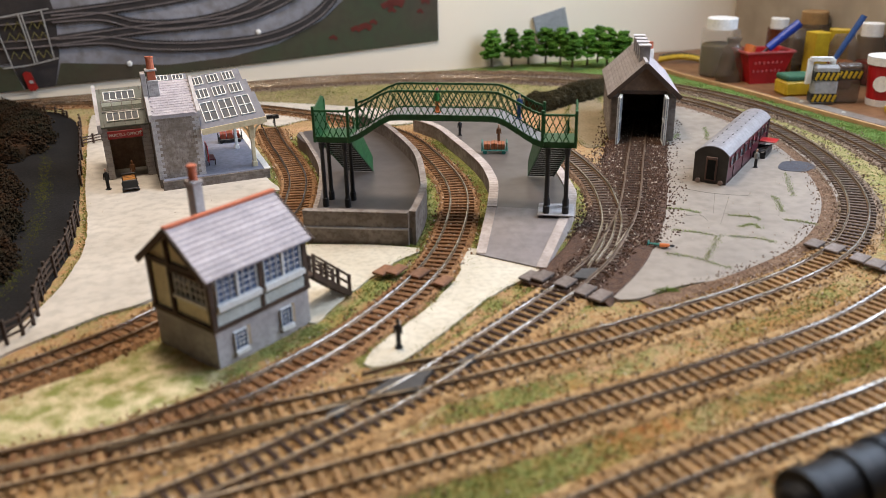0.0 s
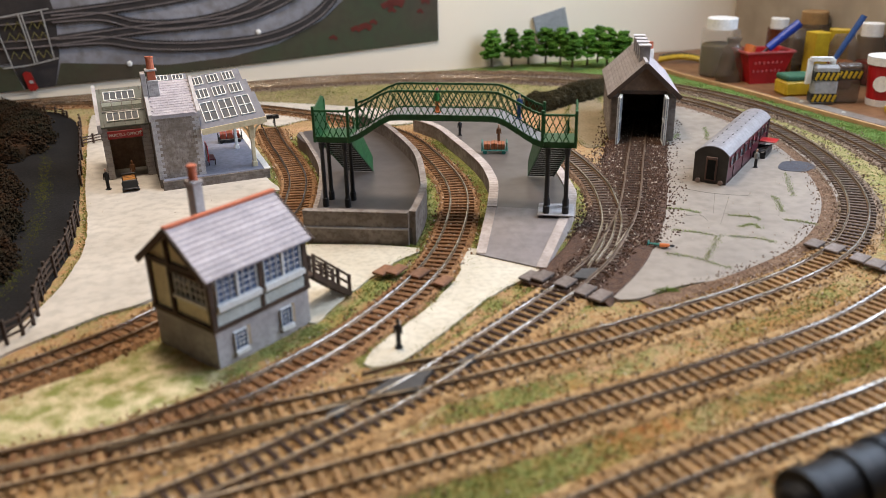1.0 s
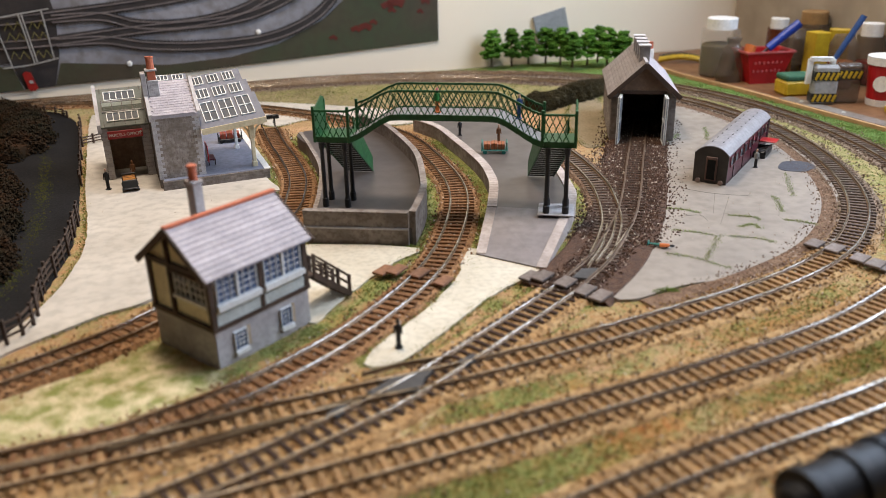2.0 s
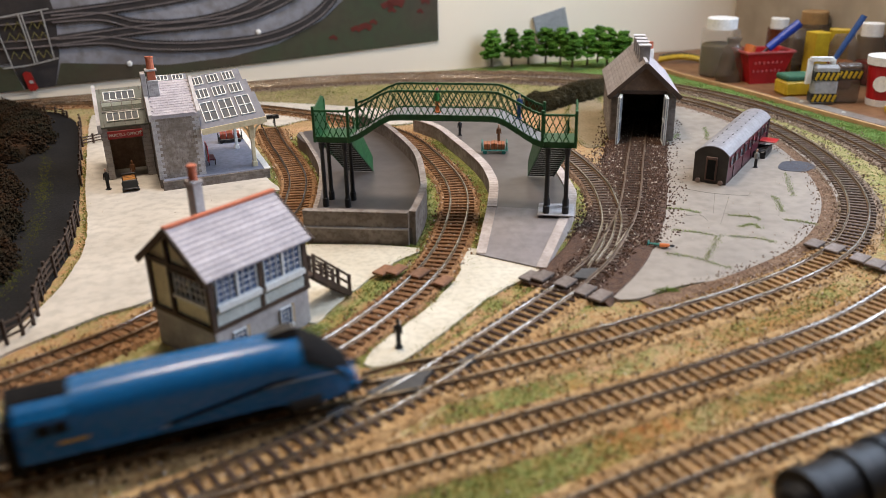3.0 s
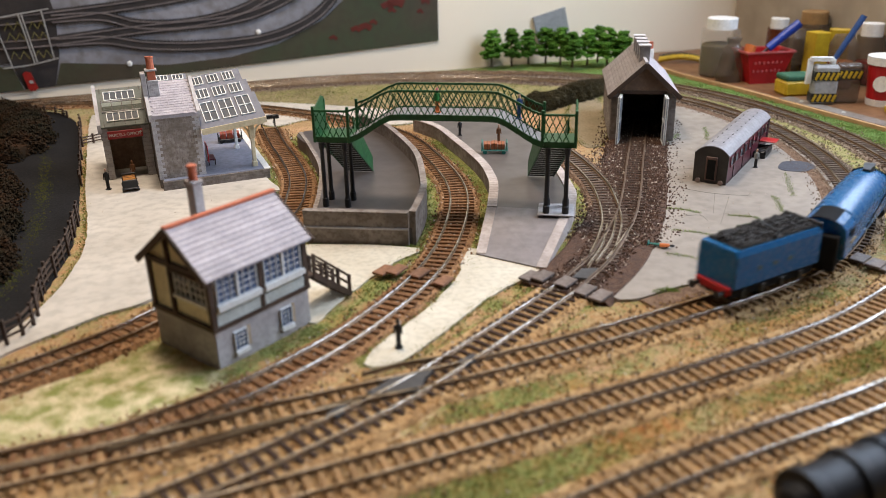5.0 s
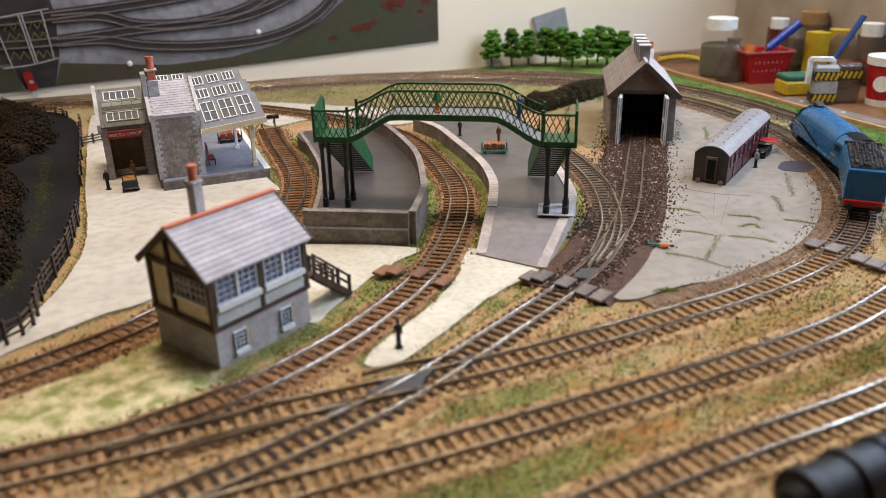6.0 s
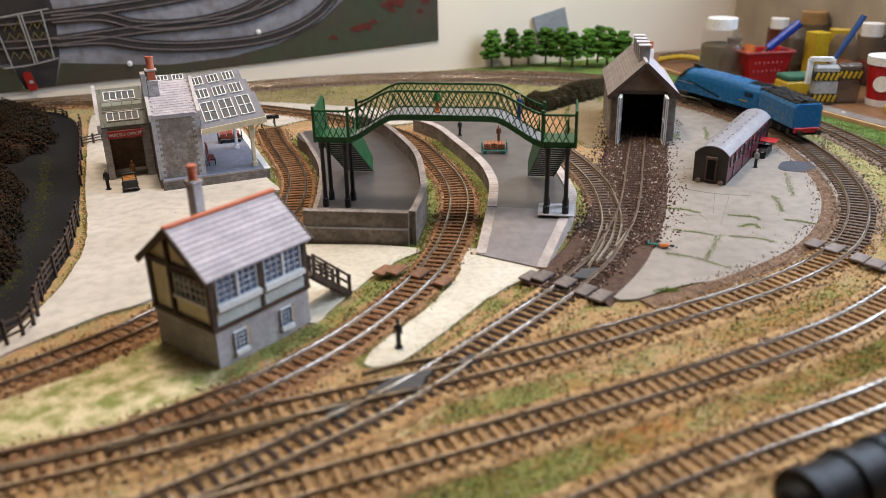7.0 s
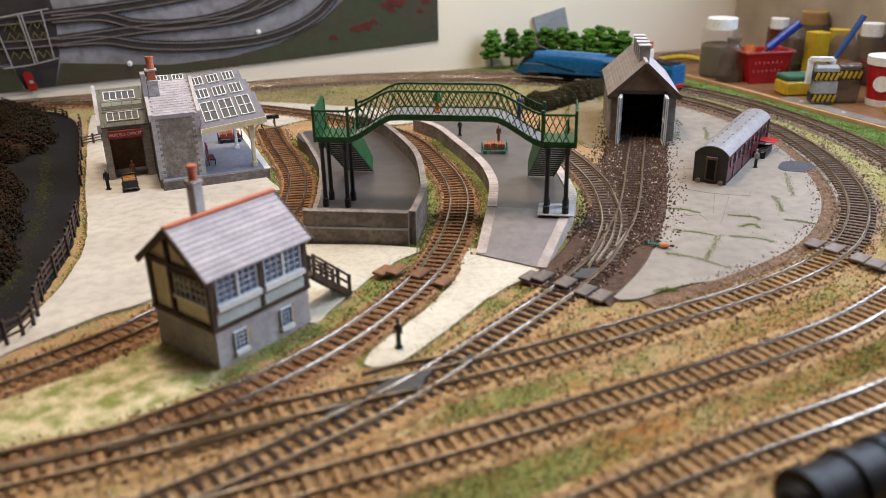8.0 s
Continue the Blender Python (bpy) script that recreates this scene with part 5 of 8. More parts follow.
    CANOPY = M("grey_canopy", (0.17, 0.17, 0.195), (0.14, 0.14, 0.16), 40, 0.55, 0.08)
    before = set(th.children)
    for u0, u1, xr in ((0.0, 0.49, 0.1235), (0.49, 0.76, 0.1205), (0.76, 1.0, 0.1165)):
        ya, yb = cp[0] + (cp[2] - cp[0]) * u0, cp[0] + (cp[2] - cp[0]) * u1
        za, zb = cp[1] + (cp[3] - cp[1]) * u0, cp[1] + (cp[3] - cp[1]) * u1
        part("canopy_roof", roof_plane(bmesh.new(), 0.0512, xr, ya, za, yb, zb, 0.0016), CANOPY, th, "blue-grey canopy roof")
    for r, (v0, v1) in enumerate(((0.10, 0.44), (0.53, 0.70), (0.80, 0.95))):
        for k in range(3):
            x = 0.0585 + k * (0.0205 - 0.0010 * r)
            skylight(th, x, x + 0.0150 - 0.0012 * r, v0, v1, cp, 2 if r == 0 else 3, 2 if r == 0 else 1)
    tilt = Matrix.Translation((0.0512, 0, 0.0645)) @ Matrix.Rotation(radians(-5.5), 4, "Y") @ Matrix.Translation((-0.0512, 0, -0.0645))
    part("fascia", box(bmesh.new(), 0.0512, 0.1240, -0.0075, -0.0055, 0.0580, 0.0645), M("cream_fascia", (0.72, 0.60, 0.40), (0.64, 0.52, 0.33), 60, 0.6, 0.1), th, "cream painted canopy fascia")
    part("fascia", box(bmesh.new(), 0.1220, 0.1240, -0.0055, 0.098, 0.0580, 0.0645), M("cream_side_fascia", (0.72, 0.60, 0.40), (0.64, 0.52, 0.33), 60, 0.6, 0.1), th, "cream painted canopy fascia")
    for ob in th.children:
        if ob not in before:
            ob.matrix_basis = tilt @ ob.matrix_basis
    rear = (0.076, 0.0985, 0.098, 0.1085)
    part("rear_roof", roof_plane(bmesh.new(), 0.0160, 0.0512, 0.076, 0.0985, 0.098, 0.1085, 0.002), CANOPY, th, "blue-grey roof behind the ridge")
    for x in (0.0125, 0.0300):
        skylight(th, x + 0.005, x + 0.0170, 0.50, 0.90, rear, 3, 1)
    cream = M("cream_post", (0.72, 0.62, 0.43), (0.62, 0.52, 0.34), 60, 0.6, 0.1)
    x, y = 0.1075, 0.0070
    p = part("canopy_post", box(bmesh.new(), x - 0.0021, x + 0.0021, y - 0.0021, y + 0.0021, base, 0.0655, 0.0004), cream, th, "cream canopy post with curved brackets")
    part("post_foot", box(bmesh.new(), x - 0.0030, x + 0.0030, y - 0.0030, y + 0.0030, base, base + 0.0065, 0.0005), cream, p)
    part("post_head", box(bmesh.new(), x - 0.0032, x + 0.0032, y - 0.0032, y + 0.0032, 0.0460, 0.0665, 0.0005), cream, p)
    for s in (-1, 1):
        bm = bmesh.new()
        prev = None
        for k in range(9):
            a = k / 8 * math.pi / 2
            c = (x + s * (0.0145 - 0.0120 * math.cos(a)), y, 0.0450 + 0.0165 * math.sin(a))
            if prev:
                bar(bm, prev, c, 0.0016, 0.0018)
            prev = c
        bar(bm, (x + s * 0.0030, y, 0.0545), (x + s * 0.0080, y, 0.0575), 0.0010, 0.0010)
        part("bracket", bm, cream, p)
    rp = part("canopy_post", box(bmesh.new(), 0.0984, 0.1018, 0.0905, 0.0939, base, 0.0960, 0.0004), WHITE_PAINT, th, "white rear canopy post")
    part("post_foot", box(bmesh.new(), 0.0974, 0.1028, 0.0895, 0.0949, base, base + 0.006, 0.0005), WHITE_PAINT, rp)
    bn = thing("platform_bench", th.matrix_world @ Matrix.Translation((0.0575, 0.0300, base + 0.0007)), "dark red platform bench against the station wall", "bench")
    part("backrest", box(bmesh.new(), 0, 0.0012, 0, 0.022, 0.004, 0.0240, 0.0003), RED, bn)
    part("seat", box(bmesh.new(), 0.0012, 0.0085, 0, 0.022, 0.0060, 0.0075, 0.0003), MAROON, bn)
    for yy in (0.001, 0.0205):
        for xx in (0.0, 0.0072):
            part("leg", box(bmesh.new(), xx, xx + 0.0010, yy - 0.0006, yy + 0.0006, 0, 0.0062), BLACK, bn)


station()

# ---- poster on the wall ----


def poster():
    m = Matrix.Translation((-0.696, 1.269, 0)) @ Matrix.Rotation(math.atan2(BACK_DIR.y, BACK_DIR.x), 4, "Z")
    th = thing("wall_poster", m, "dark printed aerial photo of railway tracks on the wall", "poster")
    x1, top = 0.7225, 0.40

    def low(x):
        return float(np.interp(x, (-0.6, 0.0, 0.0864, 0.26, 0.7225), (0.014, 0.0150, 0.0205, 0.0262, 0.0528)))

    def sheet(name, outline, y, mat, label=""):
        bm = bmesh.new()
        vs = [bm.verts.new((x, yy, z)) for yy in (y, y - 0.0006) for x, z in outline]
        n = len(outline)
        bm.faces.new(vs[:n])
        bm.faces.new(vs[n:][::-1])
        for k in range(n):
            bm.faces.new((vs[k], vs[n + k], vs[n + (k + 1) % n], vs[(k + 1) % n]))
        return part(name, bm, mat, th, label)

    xs = [-0.6, 0.0, 0.0864, 0.17, 0.26, 0.40, 0.55, x1]
    sheet("sheet", [(x, low(x)) for x in xs] + [(x1, top), (-0.6, top)], -0.0030, POSTER_GREY, "grey printed sheet")
    sheet("green_area", [(x, low(x) + 0.0002) for x in xs[2:]] + [(x1 - 0.0003, top - 0.01), (0.60, top - 0.01), (0.60, 0.20), (0.58, 0.150), (0.52, 0.1000), (0.44, 0.0640), (0.36, 0.0480), (0.26, 0.0420), (0.10, 0.0560)], -0.0037, POSTER_GREEN, "dark green printed ground")
    sheet("dark_road", [(0.0420, low(0.042) + 0.0003), (0.0860, low(0.086) + 0.0003), (0.1010, 0.0700), (0.1060, 0.1300), (0.1000, 0.1700), (-0.3, 0.1750), (-0.3, 0.06), (0.0300, 0.0600)], -0.0044, POSTER_DARK, "dark printed road")
    sheet("green_area", [(-0.59, low(-0.59) + 0.0003), (0.0400, low(0.04) + 0.0003), (0.0290, 0.0560), (-0.59, 0.0560)], -0.0050, POSTER_GREEN)

    def printed(pts, half, mat, y, name):
        line = spline(pts, 0.008)
        nn = normals(line)
        a, b = line + nn * half, (line - nn * half)[::-1]
        sheet(name, [tuple(q) for q in a] + [tuple(q) for q in b], y, mat)

    lines = ([(-0.3, 0.1180), (0.0, 0.1230), (0.1055, 0.1290), (0.23, 0.1400), (0.33, 0.1540), (0.45, 0.1850)],
             [(-0.3, 0.0860), (0.0, 0.0880), (0.10, 0.0900), (0.226, 0.1010), (0.36, 0.1080), (0.43, 0.1240), (0.50, 0.1580), (0.53, 0.19)],
             [(0.10, 0.1240), (0.17, 0.1240), (0.226, 0.1080), (0.30, 0.1060), (0.38, 0.1200), (0.44, 0.1500), (0.47, 0.19)],
             [(0.10, 0.0880), (0.17, 0.0880), (0.23, 0.0760), (0.31, 0.0700), (0.41, 0.0740), (0.48, 0.0930), (0.53, 0.1260), (0.575, 0.19)])
    for k, pts in enumerate(lines):
        printed(pts, 0.0085, POSTER_DARK, -0.0056 - 0.0002 * k, "printed_sleeper_band")
        ties = spline(pts, 0.0052)
        tn = normals(ties)
        V, F = [], []
        for q, n in zip(ties, tn):
            along = np.array((n[1], -n[0])) * 0.0012
            o = len(V)
            V += [(c[0], -0.0064 - 0.0002 * k, c[1]) for c in (q + n * 0.0098 - along, q + n * 0.0098 + along, q - n * 0.0098 + along, q - n * 0.0098 - along)]
            F.append((o, o + 1, o + 2, o + 3))
        tagged(raw("printed_tie_pattern", V, F, POSTER_DARK, th), kind="stuff")
        nn = normals(np.array(pts))
        for s in (-1, 1):
            printed([tuple(np.array(q) + n * s * 0.0052) for q, n in zip(pts, nn)], 0.0011, POSTER_RAIL, -0.0070 - 0.0002 * k, "printed_rail")
    # level crossing gates, with zigzag bracing, and a red car, all in print
    GATE, ZIG = M("printed_white", (0.36, 0.35, 0.33), None, 60, 0.4, 0), M("printed_yellow", (0.16, 0.14, 0.045), None, 60, 0.4, 0)
    for pts in ([(-0.02, 0.1285), (0.0275, 0.1302), (0.060, 0.1345), (0.0985, 0.1395)], [(0.0170, 0.0540), (0.0560, 0.0565), (0.0990, 0.0645)], [(0.0180, 0.1300), (0.0310, 0.0560)], [(0.0545, 0.1330), (0.0640, 0.0580)], [(0.0590, 0.1335), (0.0680, 0.0585)], [(0.0880, 0.1370), (0.0930, 0.0630)]):
        printed(pts, 0.0010, GATE, -0.0090, "printed_gate_bar")
    for x0, x1b in ((0.0310, 0.0580), (0.0660, 0.0900)):
        for zz in (0.0660, 0.0940, 0.1100):
            for k in range(4):
                a, b = x0 + (x1b - x0) * k / 4, x0 + (x1b - x0) * (k + 1) / 4
                za, zb = (zz, zz + 0.012) if k % 2 == 0 else (zz + 0.012, zz)
                printed([(a, za), ((a + b) / 2, (za + zb) / 2), (b, zb)], 0.0005, ZIG, -0.0084, "printed_brace")
    sheet("printed_car", [(0.0425, 0.0440), (0.0480, 0.0470), (0.0545, 0.0450), (0.0610, 0.0200), (0.0570, 0.0165), (0.0490, 0.0165), (0.0470, 0.0200)], -0.0084, M("printed_red", (0.28, 0.018, 0.014), None, 60, 0.4, 0), "small printed red car")
    sheet("printed_car_roof", [(0.0500, 0.0325), (0.0550, 0.0330), (0.0562, 0.0285), (0.0512, 0.0280)], -0.0092, GATE)
    for x, z in ((0.2021, 0.0482), (0.4108, 0.0863)):
        pn = lathe(bmesh.new(), [(0.0044, 0), (0.0040, 0.0014), (0.0018, 0.0022)], 14, Matrix.Translation((x, -0.0058, z)) @ Matrix.Rotation(radians(90), 4, "X"))
        part("pin", pn, WHITE_PAINT, th, "white round fixing pin")
    for x, z, w in ((0.575, 0.080, 0.008), (0.592, 0.083, 0.010), (0.606, 0.090, 0.006), (0.632, 0.116, 0.010), (0.648, 0.120, 0.013), (0.655, 0.130, 0.008), (0.64, 0.108, 0.006), (0.70, 0.120, 0.007), (0.69, 0.104, 0.005), (0.535, 0.068, 0.006)):
        printed([(x - w, z), (x, z + 0.004), (x + w, z - 0.002)], w * 0.5, M("printed_dull_red", (0.12, 0.022, 0.016), None, 120, 0.4, 0), -0.0046, "printed_patch")
    return th


poster()

# ---- worktop ----


def worktop():
    pts = [(edge_x(y) + 0.012, y) for y in (0.55, 0.75, 0.983, 1.128, 1.240, 1.368, 1.50)]
    out = pts + [(0.40, 1.578), (0.584, 1.63), (0.90, 0.53)]
    bm = bmesh.new()
    slab(bm, out, -0.030, 0.0040)
    th = tagged(part("worktop", bm, TABLE), "brown wooden worktop beside the layout", "worktop")
    line = np.array(pts)
    part("lipping", sweep(line, [(0.0, -0.030), (0.0, 0.0044), (0.007, 0.0044), (0.007, -0.030)]), M("tan_lipping", (0.55, 0.34, 0.17), (0.48, 0.28, 0.13), 20, 0.5, 0.1), th, "tan wooden edge strip")

    strip = thing("edge_strip", Matrix.Identity(4), "dull grey metal strip screwed along the worktop edge", "metal strip")
    run = np.array([(edge_x(y) + 0.0215, y) for y in (0.80, 0.90, 1.00, 1.10, 1.17)])
    part("plate", sweep(run, [(-0.0110, 0.0042), (-0.0110, 0.0052), (0.0110, 0.0052), (0.0110, 0.0042)]), M("dull_strip", (0.30, 0.27, 0.245), (0.22, 0.19, 0.165), 40, 0.4, 0.1, metal=0.3), strip, "grey metal plate")
    for y in (0.84, 0.92, 1.00, 1.07, 1.14):
        part("screw", lathe(bmesh.new(), [(0.0026, 0.0052), (0.0024, 0.0060), (0.0012, 0.0064)], 12, Matrix.Translation((edge_x(y) + 0.0215, y, 0))), WHITE_PAINT, strip, "bright round screw head")


worktop()

# ---- trains ----


def outline_loft(bm, sections):
    """Skins rings of (x, [(y, z), ...]) that have equal counts."""
    rings = [[bm.verts.new((x, y, z)) for y, z in ring] for x, ring in sections]
    k = len(rings[0])
    for a, b in zip(rings, rings[1:]):
        for i in range(k):
            bm.faces.new((a[i], a[(i + 1) % k], b[(i + 1) % k], b[i]))
    bm.faces.new(rings[0][::-1])
    bm.faces.new(rings[-1])
    return bm


def casing(hw, top, bottom=0.012, shoulder=0.55, n=9):
    """A streamlined cross-section: straight sides and a rounded top."""
    zs = bottom + (top - bottom) * shoulder
    ring = [(-hw, bottom), (-hw, zs)]
    for i in range(1, n):
        a = math.pi * i / n
        ring.append((-hw * math.cos(a), zs + (top - zs) * math.sin(a) ** 0.8))
    return ring + [(hw, zs), (hw, bottom)]


def wheel(parent, x, side, r, y, mat):
    bm = bmesh.new()
    lathe(bm, [(r * 0.3, -0.0012), (r * 1.06, -0.0012), (r * 1.06, -0.0004), (r, -0.0003), (r, 0.0016), (r * 0.84, 0.0016), (r * 0.80, 0.0006), (r * 0.22, 0.0006), (r * 0.2, 0.0020), (r * 0.05, 0.0020)], 20,
          Matrix.Rotation(radians(-90 * side), 4, "X"))
    w = part("wheel", bm, mat, parent)
    bm = bmesh.new()
    for k in range(8):
        a = k * math.pi / 4
        bar(bm, (0.2 * r * math.cos(a), side * 0.0012, 0.2 * r * math.sin(a)), (0.84 * r * math.cos(a), side * 0.0012, 0.84 * r * math.sin(a)), 0.0009, 0.0011)
    part("spoke", bm, mat, w)
    w.matrix_local = Matrix.Translation((x, side * y, r))
    return w


WHEELS = []


def locomotive():
    """Streamlined engine; x runs forward from its middle, z=0 is the top of the rail."""
    th = thing("locomotive", pose(0, 0, RAIL_Z), "blue streamlined model steam locomotive with wedge front", "locomotive")
    hw = 0.0172
    secs = []
    for x, w, top, bot in ((-0.062, hw, 0.0470, 0.0150), (-0.030, hw, 0.0480, 0.0150), (0.000, hw, 0.0482, 0.0150), (0.040, hw, 0.0480, 0.0150), (0.055, hw, 0.0470, 0.0130), (0.063, hw * 0.99, 0.0440, 0.0110),
                           (0.070, hw * 0.96, 0.0390, 0.0095), (0.077, hw * 0.90, 0.0330, 0.011), (0.083, hw * 0.80, 0.0265, 0.0095), (0.087, hw * 0.68, 0.0200, 0.009)):
        secs.append((x, casing(w, top, bot)))
    part("casing", outline_loft(bmesh.new(), secs), BLUE, th, "garter-blue streamlined casing", smooth=True)
    nose = []
    for x, w, top in ((0.056, hw * 0.98, 0.0474), (0.0630, hw * 1.01, 0.0446), (0.0705, hw * 0.98, 0.0394), (0.0775, hw * 0.92, 0.0334), (0.0835, hw * 0.82, 0.0268)):
        nose.append((x, [(-w, top - 0.010), (-w * 0.8, top - 0.0035), (-w * 0.4, top - 0.0005), (0, top + 0.0005), (w * 0.4, top - 0.0005), (w * 0.8, top - 0.0035), (w, top - 0.010)]))
    part("smokebox_front", outline_loft(bmesh.new(), nose), BLACK_AND_SHADE, th, "black curved smokebox front", smooth=True)
    part("chimney", outline_loft(bmesh.new(), [(0.040, [(-0.003, 0.047), (-0.003, 0.0500), (0.003, 0.0500), (0.003, 0.047)]), (0.050, [(-0.0045, 0.047), (-0.0045, 0.0525), (0.0045, 0.0525), (0.0045, 0.047)]), (0.056, [(-0.0035, 0.046), (-0.0035, 0.0520), (0.0035, 0.0520), (0.0035, 0.046)])]), BLACK, th)
    # running-board valance that curves along the side
    for s in (-1, 1):
        bm = bmesh.new()
        prev = None
        for k in range(19):
            x = -0.022 + 0.097 * k / 18
            z = 0.0152 + 0.0120 * min(max((x + 0.030) / 0.060, 0), 1) ** 0.8 - 0.0055 * max((x - 0.062) / 0.022, 0) ** 2
            y = s * (hw * (1 if x < 0.058 else 1 - 0.30 * ((x - 0.058) / 0.026) ** 2) + 0.0003)
            if prev:
                bar(bm, prev, (x, y, z), 0.0008, 0.0010)
            prev = (x, y, z)
        groove = bmesh.new()
        ends = [(x, s * (hw + 0.0006), 0.0176 + 0.0115 * min(max((x + 0.026) / 0.066, 0), 1)) for x in (-0.018, -0.004, 0.010, 0.024, 0.038, 0.050)]
        for a, b in zip(ends, ends[1:]):
            bar(groove, a, b, 0.0007, 0.0016)
        part("running_board_groove", groove, BLACK_AND_SHADE, th, "dark groove above the running board")
        # pale bar that paints the highlight along the running-board ledge
        part("running_board_highlight", bm, M("painted_ledge_highlight", (0.24, 0.31, 0.40), None, 60, 0.4, 0), th, "pale painted highlight along the running board")
    # skirts that stand a little proud of the casing
    for s in (-1, 1):
        secs = []
        for k in range(22):
            x = -0.058 + 0.142 * k / 21
            w = hw * (1 if x < 0.058 else 1 - 0.30 * ((x - 0.058) / 0.026) ** 2) + 0.0004
            zt = 0.0150 + 0.0120 * min(max((x + 0.030) / 0.060, 0), 1) ** 0.8 - 0.0055 * max((x - 0.062) / 0.022, 0) ** 2
            zb = 0.0145 - 0.0045 * min(max((x - 0.040) / 0.018, 0), 1)
            zt = max(zt, zb + 0.0030)
            secs.append((x, [(s * (w - 0.004), zb + 0.0004), (s * w, zb), (s * w, zt - 0.0004), (s * (w - 0.0005), zt), (s * (w - 0.004), zt)]))
        part("skirt", outline_loft(bmesh.new(), secs), BLUE, th, "blue valance above the wheels")
    # cab
    cab = part("cab", outline_loft(bmesh.new(), [(x, casing(hw + 0.0003, 0.0462, 0.0145, 0.52)) for x in (-0.088, -0.0605)]), BLUE, th, "blue cab with dark windows", smooth=False)
    for s in (-1, 1):
        part("cab_window", box(bmesh.new(), -0.079, -0.0725, s * (hw + 0.0004) - 0.0004, s * (hw + 0.0004) + 0.0004, 0.0290, 0.0350), DARK_HOLE, cab)
        part("cab_window", box(bmesh.new(), -0.0705, -0.0645, s * (hw + 0.0004) - 0.0004, s * (hw + 0.0004) + 0.0004, 0.0290, 0.0350), DARK_HOLE, cab)
        part("nameplate", box(bmesh.new(), -0.070, -0.056, s * (hw + 0.0004) - 0.0003, s * (hw + 0.0004) + 0.0003, 0.0222, 0.0240), M("brass_plate", (0.45, 0.30, 0.08), None, 60, 0.4, 0, metal=0.6), cab, "plain brass coloured bar")
    bm = bmesh.new()
    zs = 0.0145 + 0.0317 * 0.52
    arc = [(-(hw + 0.0003) * math.cos(a), zs + (0.0462 - zs) * math.sin(a) ** 0.8) for a in (math.pi * (0.34 + 0.32 * k / 10) for k in range(11))]
    outline_loft(bm, [(x, [(y * 1.01, z + 0.0005) for y, z in arc] + [(y * 0.99, z - 0.0004) for y, z in arc[::-1]]) for x in (-0.0925, -0.0590)])
    part("cab_roof", bm, BLACK_AND_SHADE, th, "black cab roof")
    # added block fills the gap behind the cab with painted shade
    part("cab_gap_shade", box(bmesh.new(), -0.0960, -0.0882, -0.0135, 0.0135, 0.0060, 0.0340, 0.0006), DARK_HOLE, cab, "dark block standing in for shade between cab and tender")
    # near-black, with the shade under the engine put into the colour
    part("frame", box(bmesh.new(), -0.086, 0.078, -0.0125, 0.0125, 0.0070, 0.0158), BLACK_AND_SHADE, th)
    part("buffer_beam", box(bmesh.new(), 0.083, 0.0865, -0.0150, 0.0150, 0.010, 0.0160, 0.0008), BLUE, th)
    for s in (-1, 1):
        cyl_bm = cyl(bmesh.new(), (0.084, s * 0.0115, 0.0132), (0.0925, s * 0.0115, 0.0132), 0.0016, 0.0016, 10)
        cyl(cyl_bm, (0.0925, s * 0.0115, 0.0132), (0.0932, s * 0.0115, 0.0132), 0.0032, 0.0032, 12)
        part("buffer", cyl_bm, BLACK, th)
        part("cylinder", cyl(bmesh.new(), (0.046, s * 0.0145, 0.0115), (0.064, s * 0.0145, 0.0115), 0.0050, 0.0050, 12), BLACK, th)
        for x in (-0.030, 0.0, 0.030):
            WHEELS.append((wheel(th, x, s, 0.0133, 0.0085, M("dark_red_wheel", (0.10, 0.02, 0.018), None, 60, 0.5, 0.1)), 0.0133))
        for x in (0.052, 0.074):
            WHEELS.append((wheel(th, x, s, 0.0063, 0.0082, BLACK), 0.0063))
        WHEELS.append((wheel(th, -0.066, s, 0.0073, 0.0085, BLACK), 0.0073))
        part("coupling_rod", bar(bmesh.new(), (-0.034, s * 0.0118, 0.0105), (0.034, s * 0.0118, 0.0105), 0.0010, 0.0018), RAIL, th, "dull metal coupling rod")
    return th


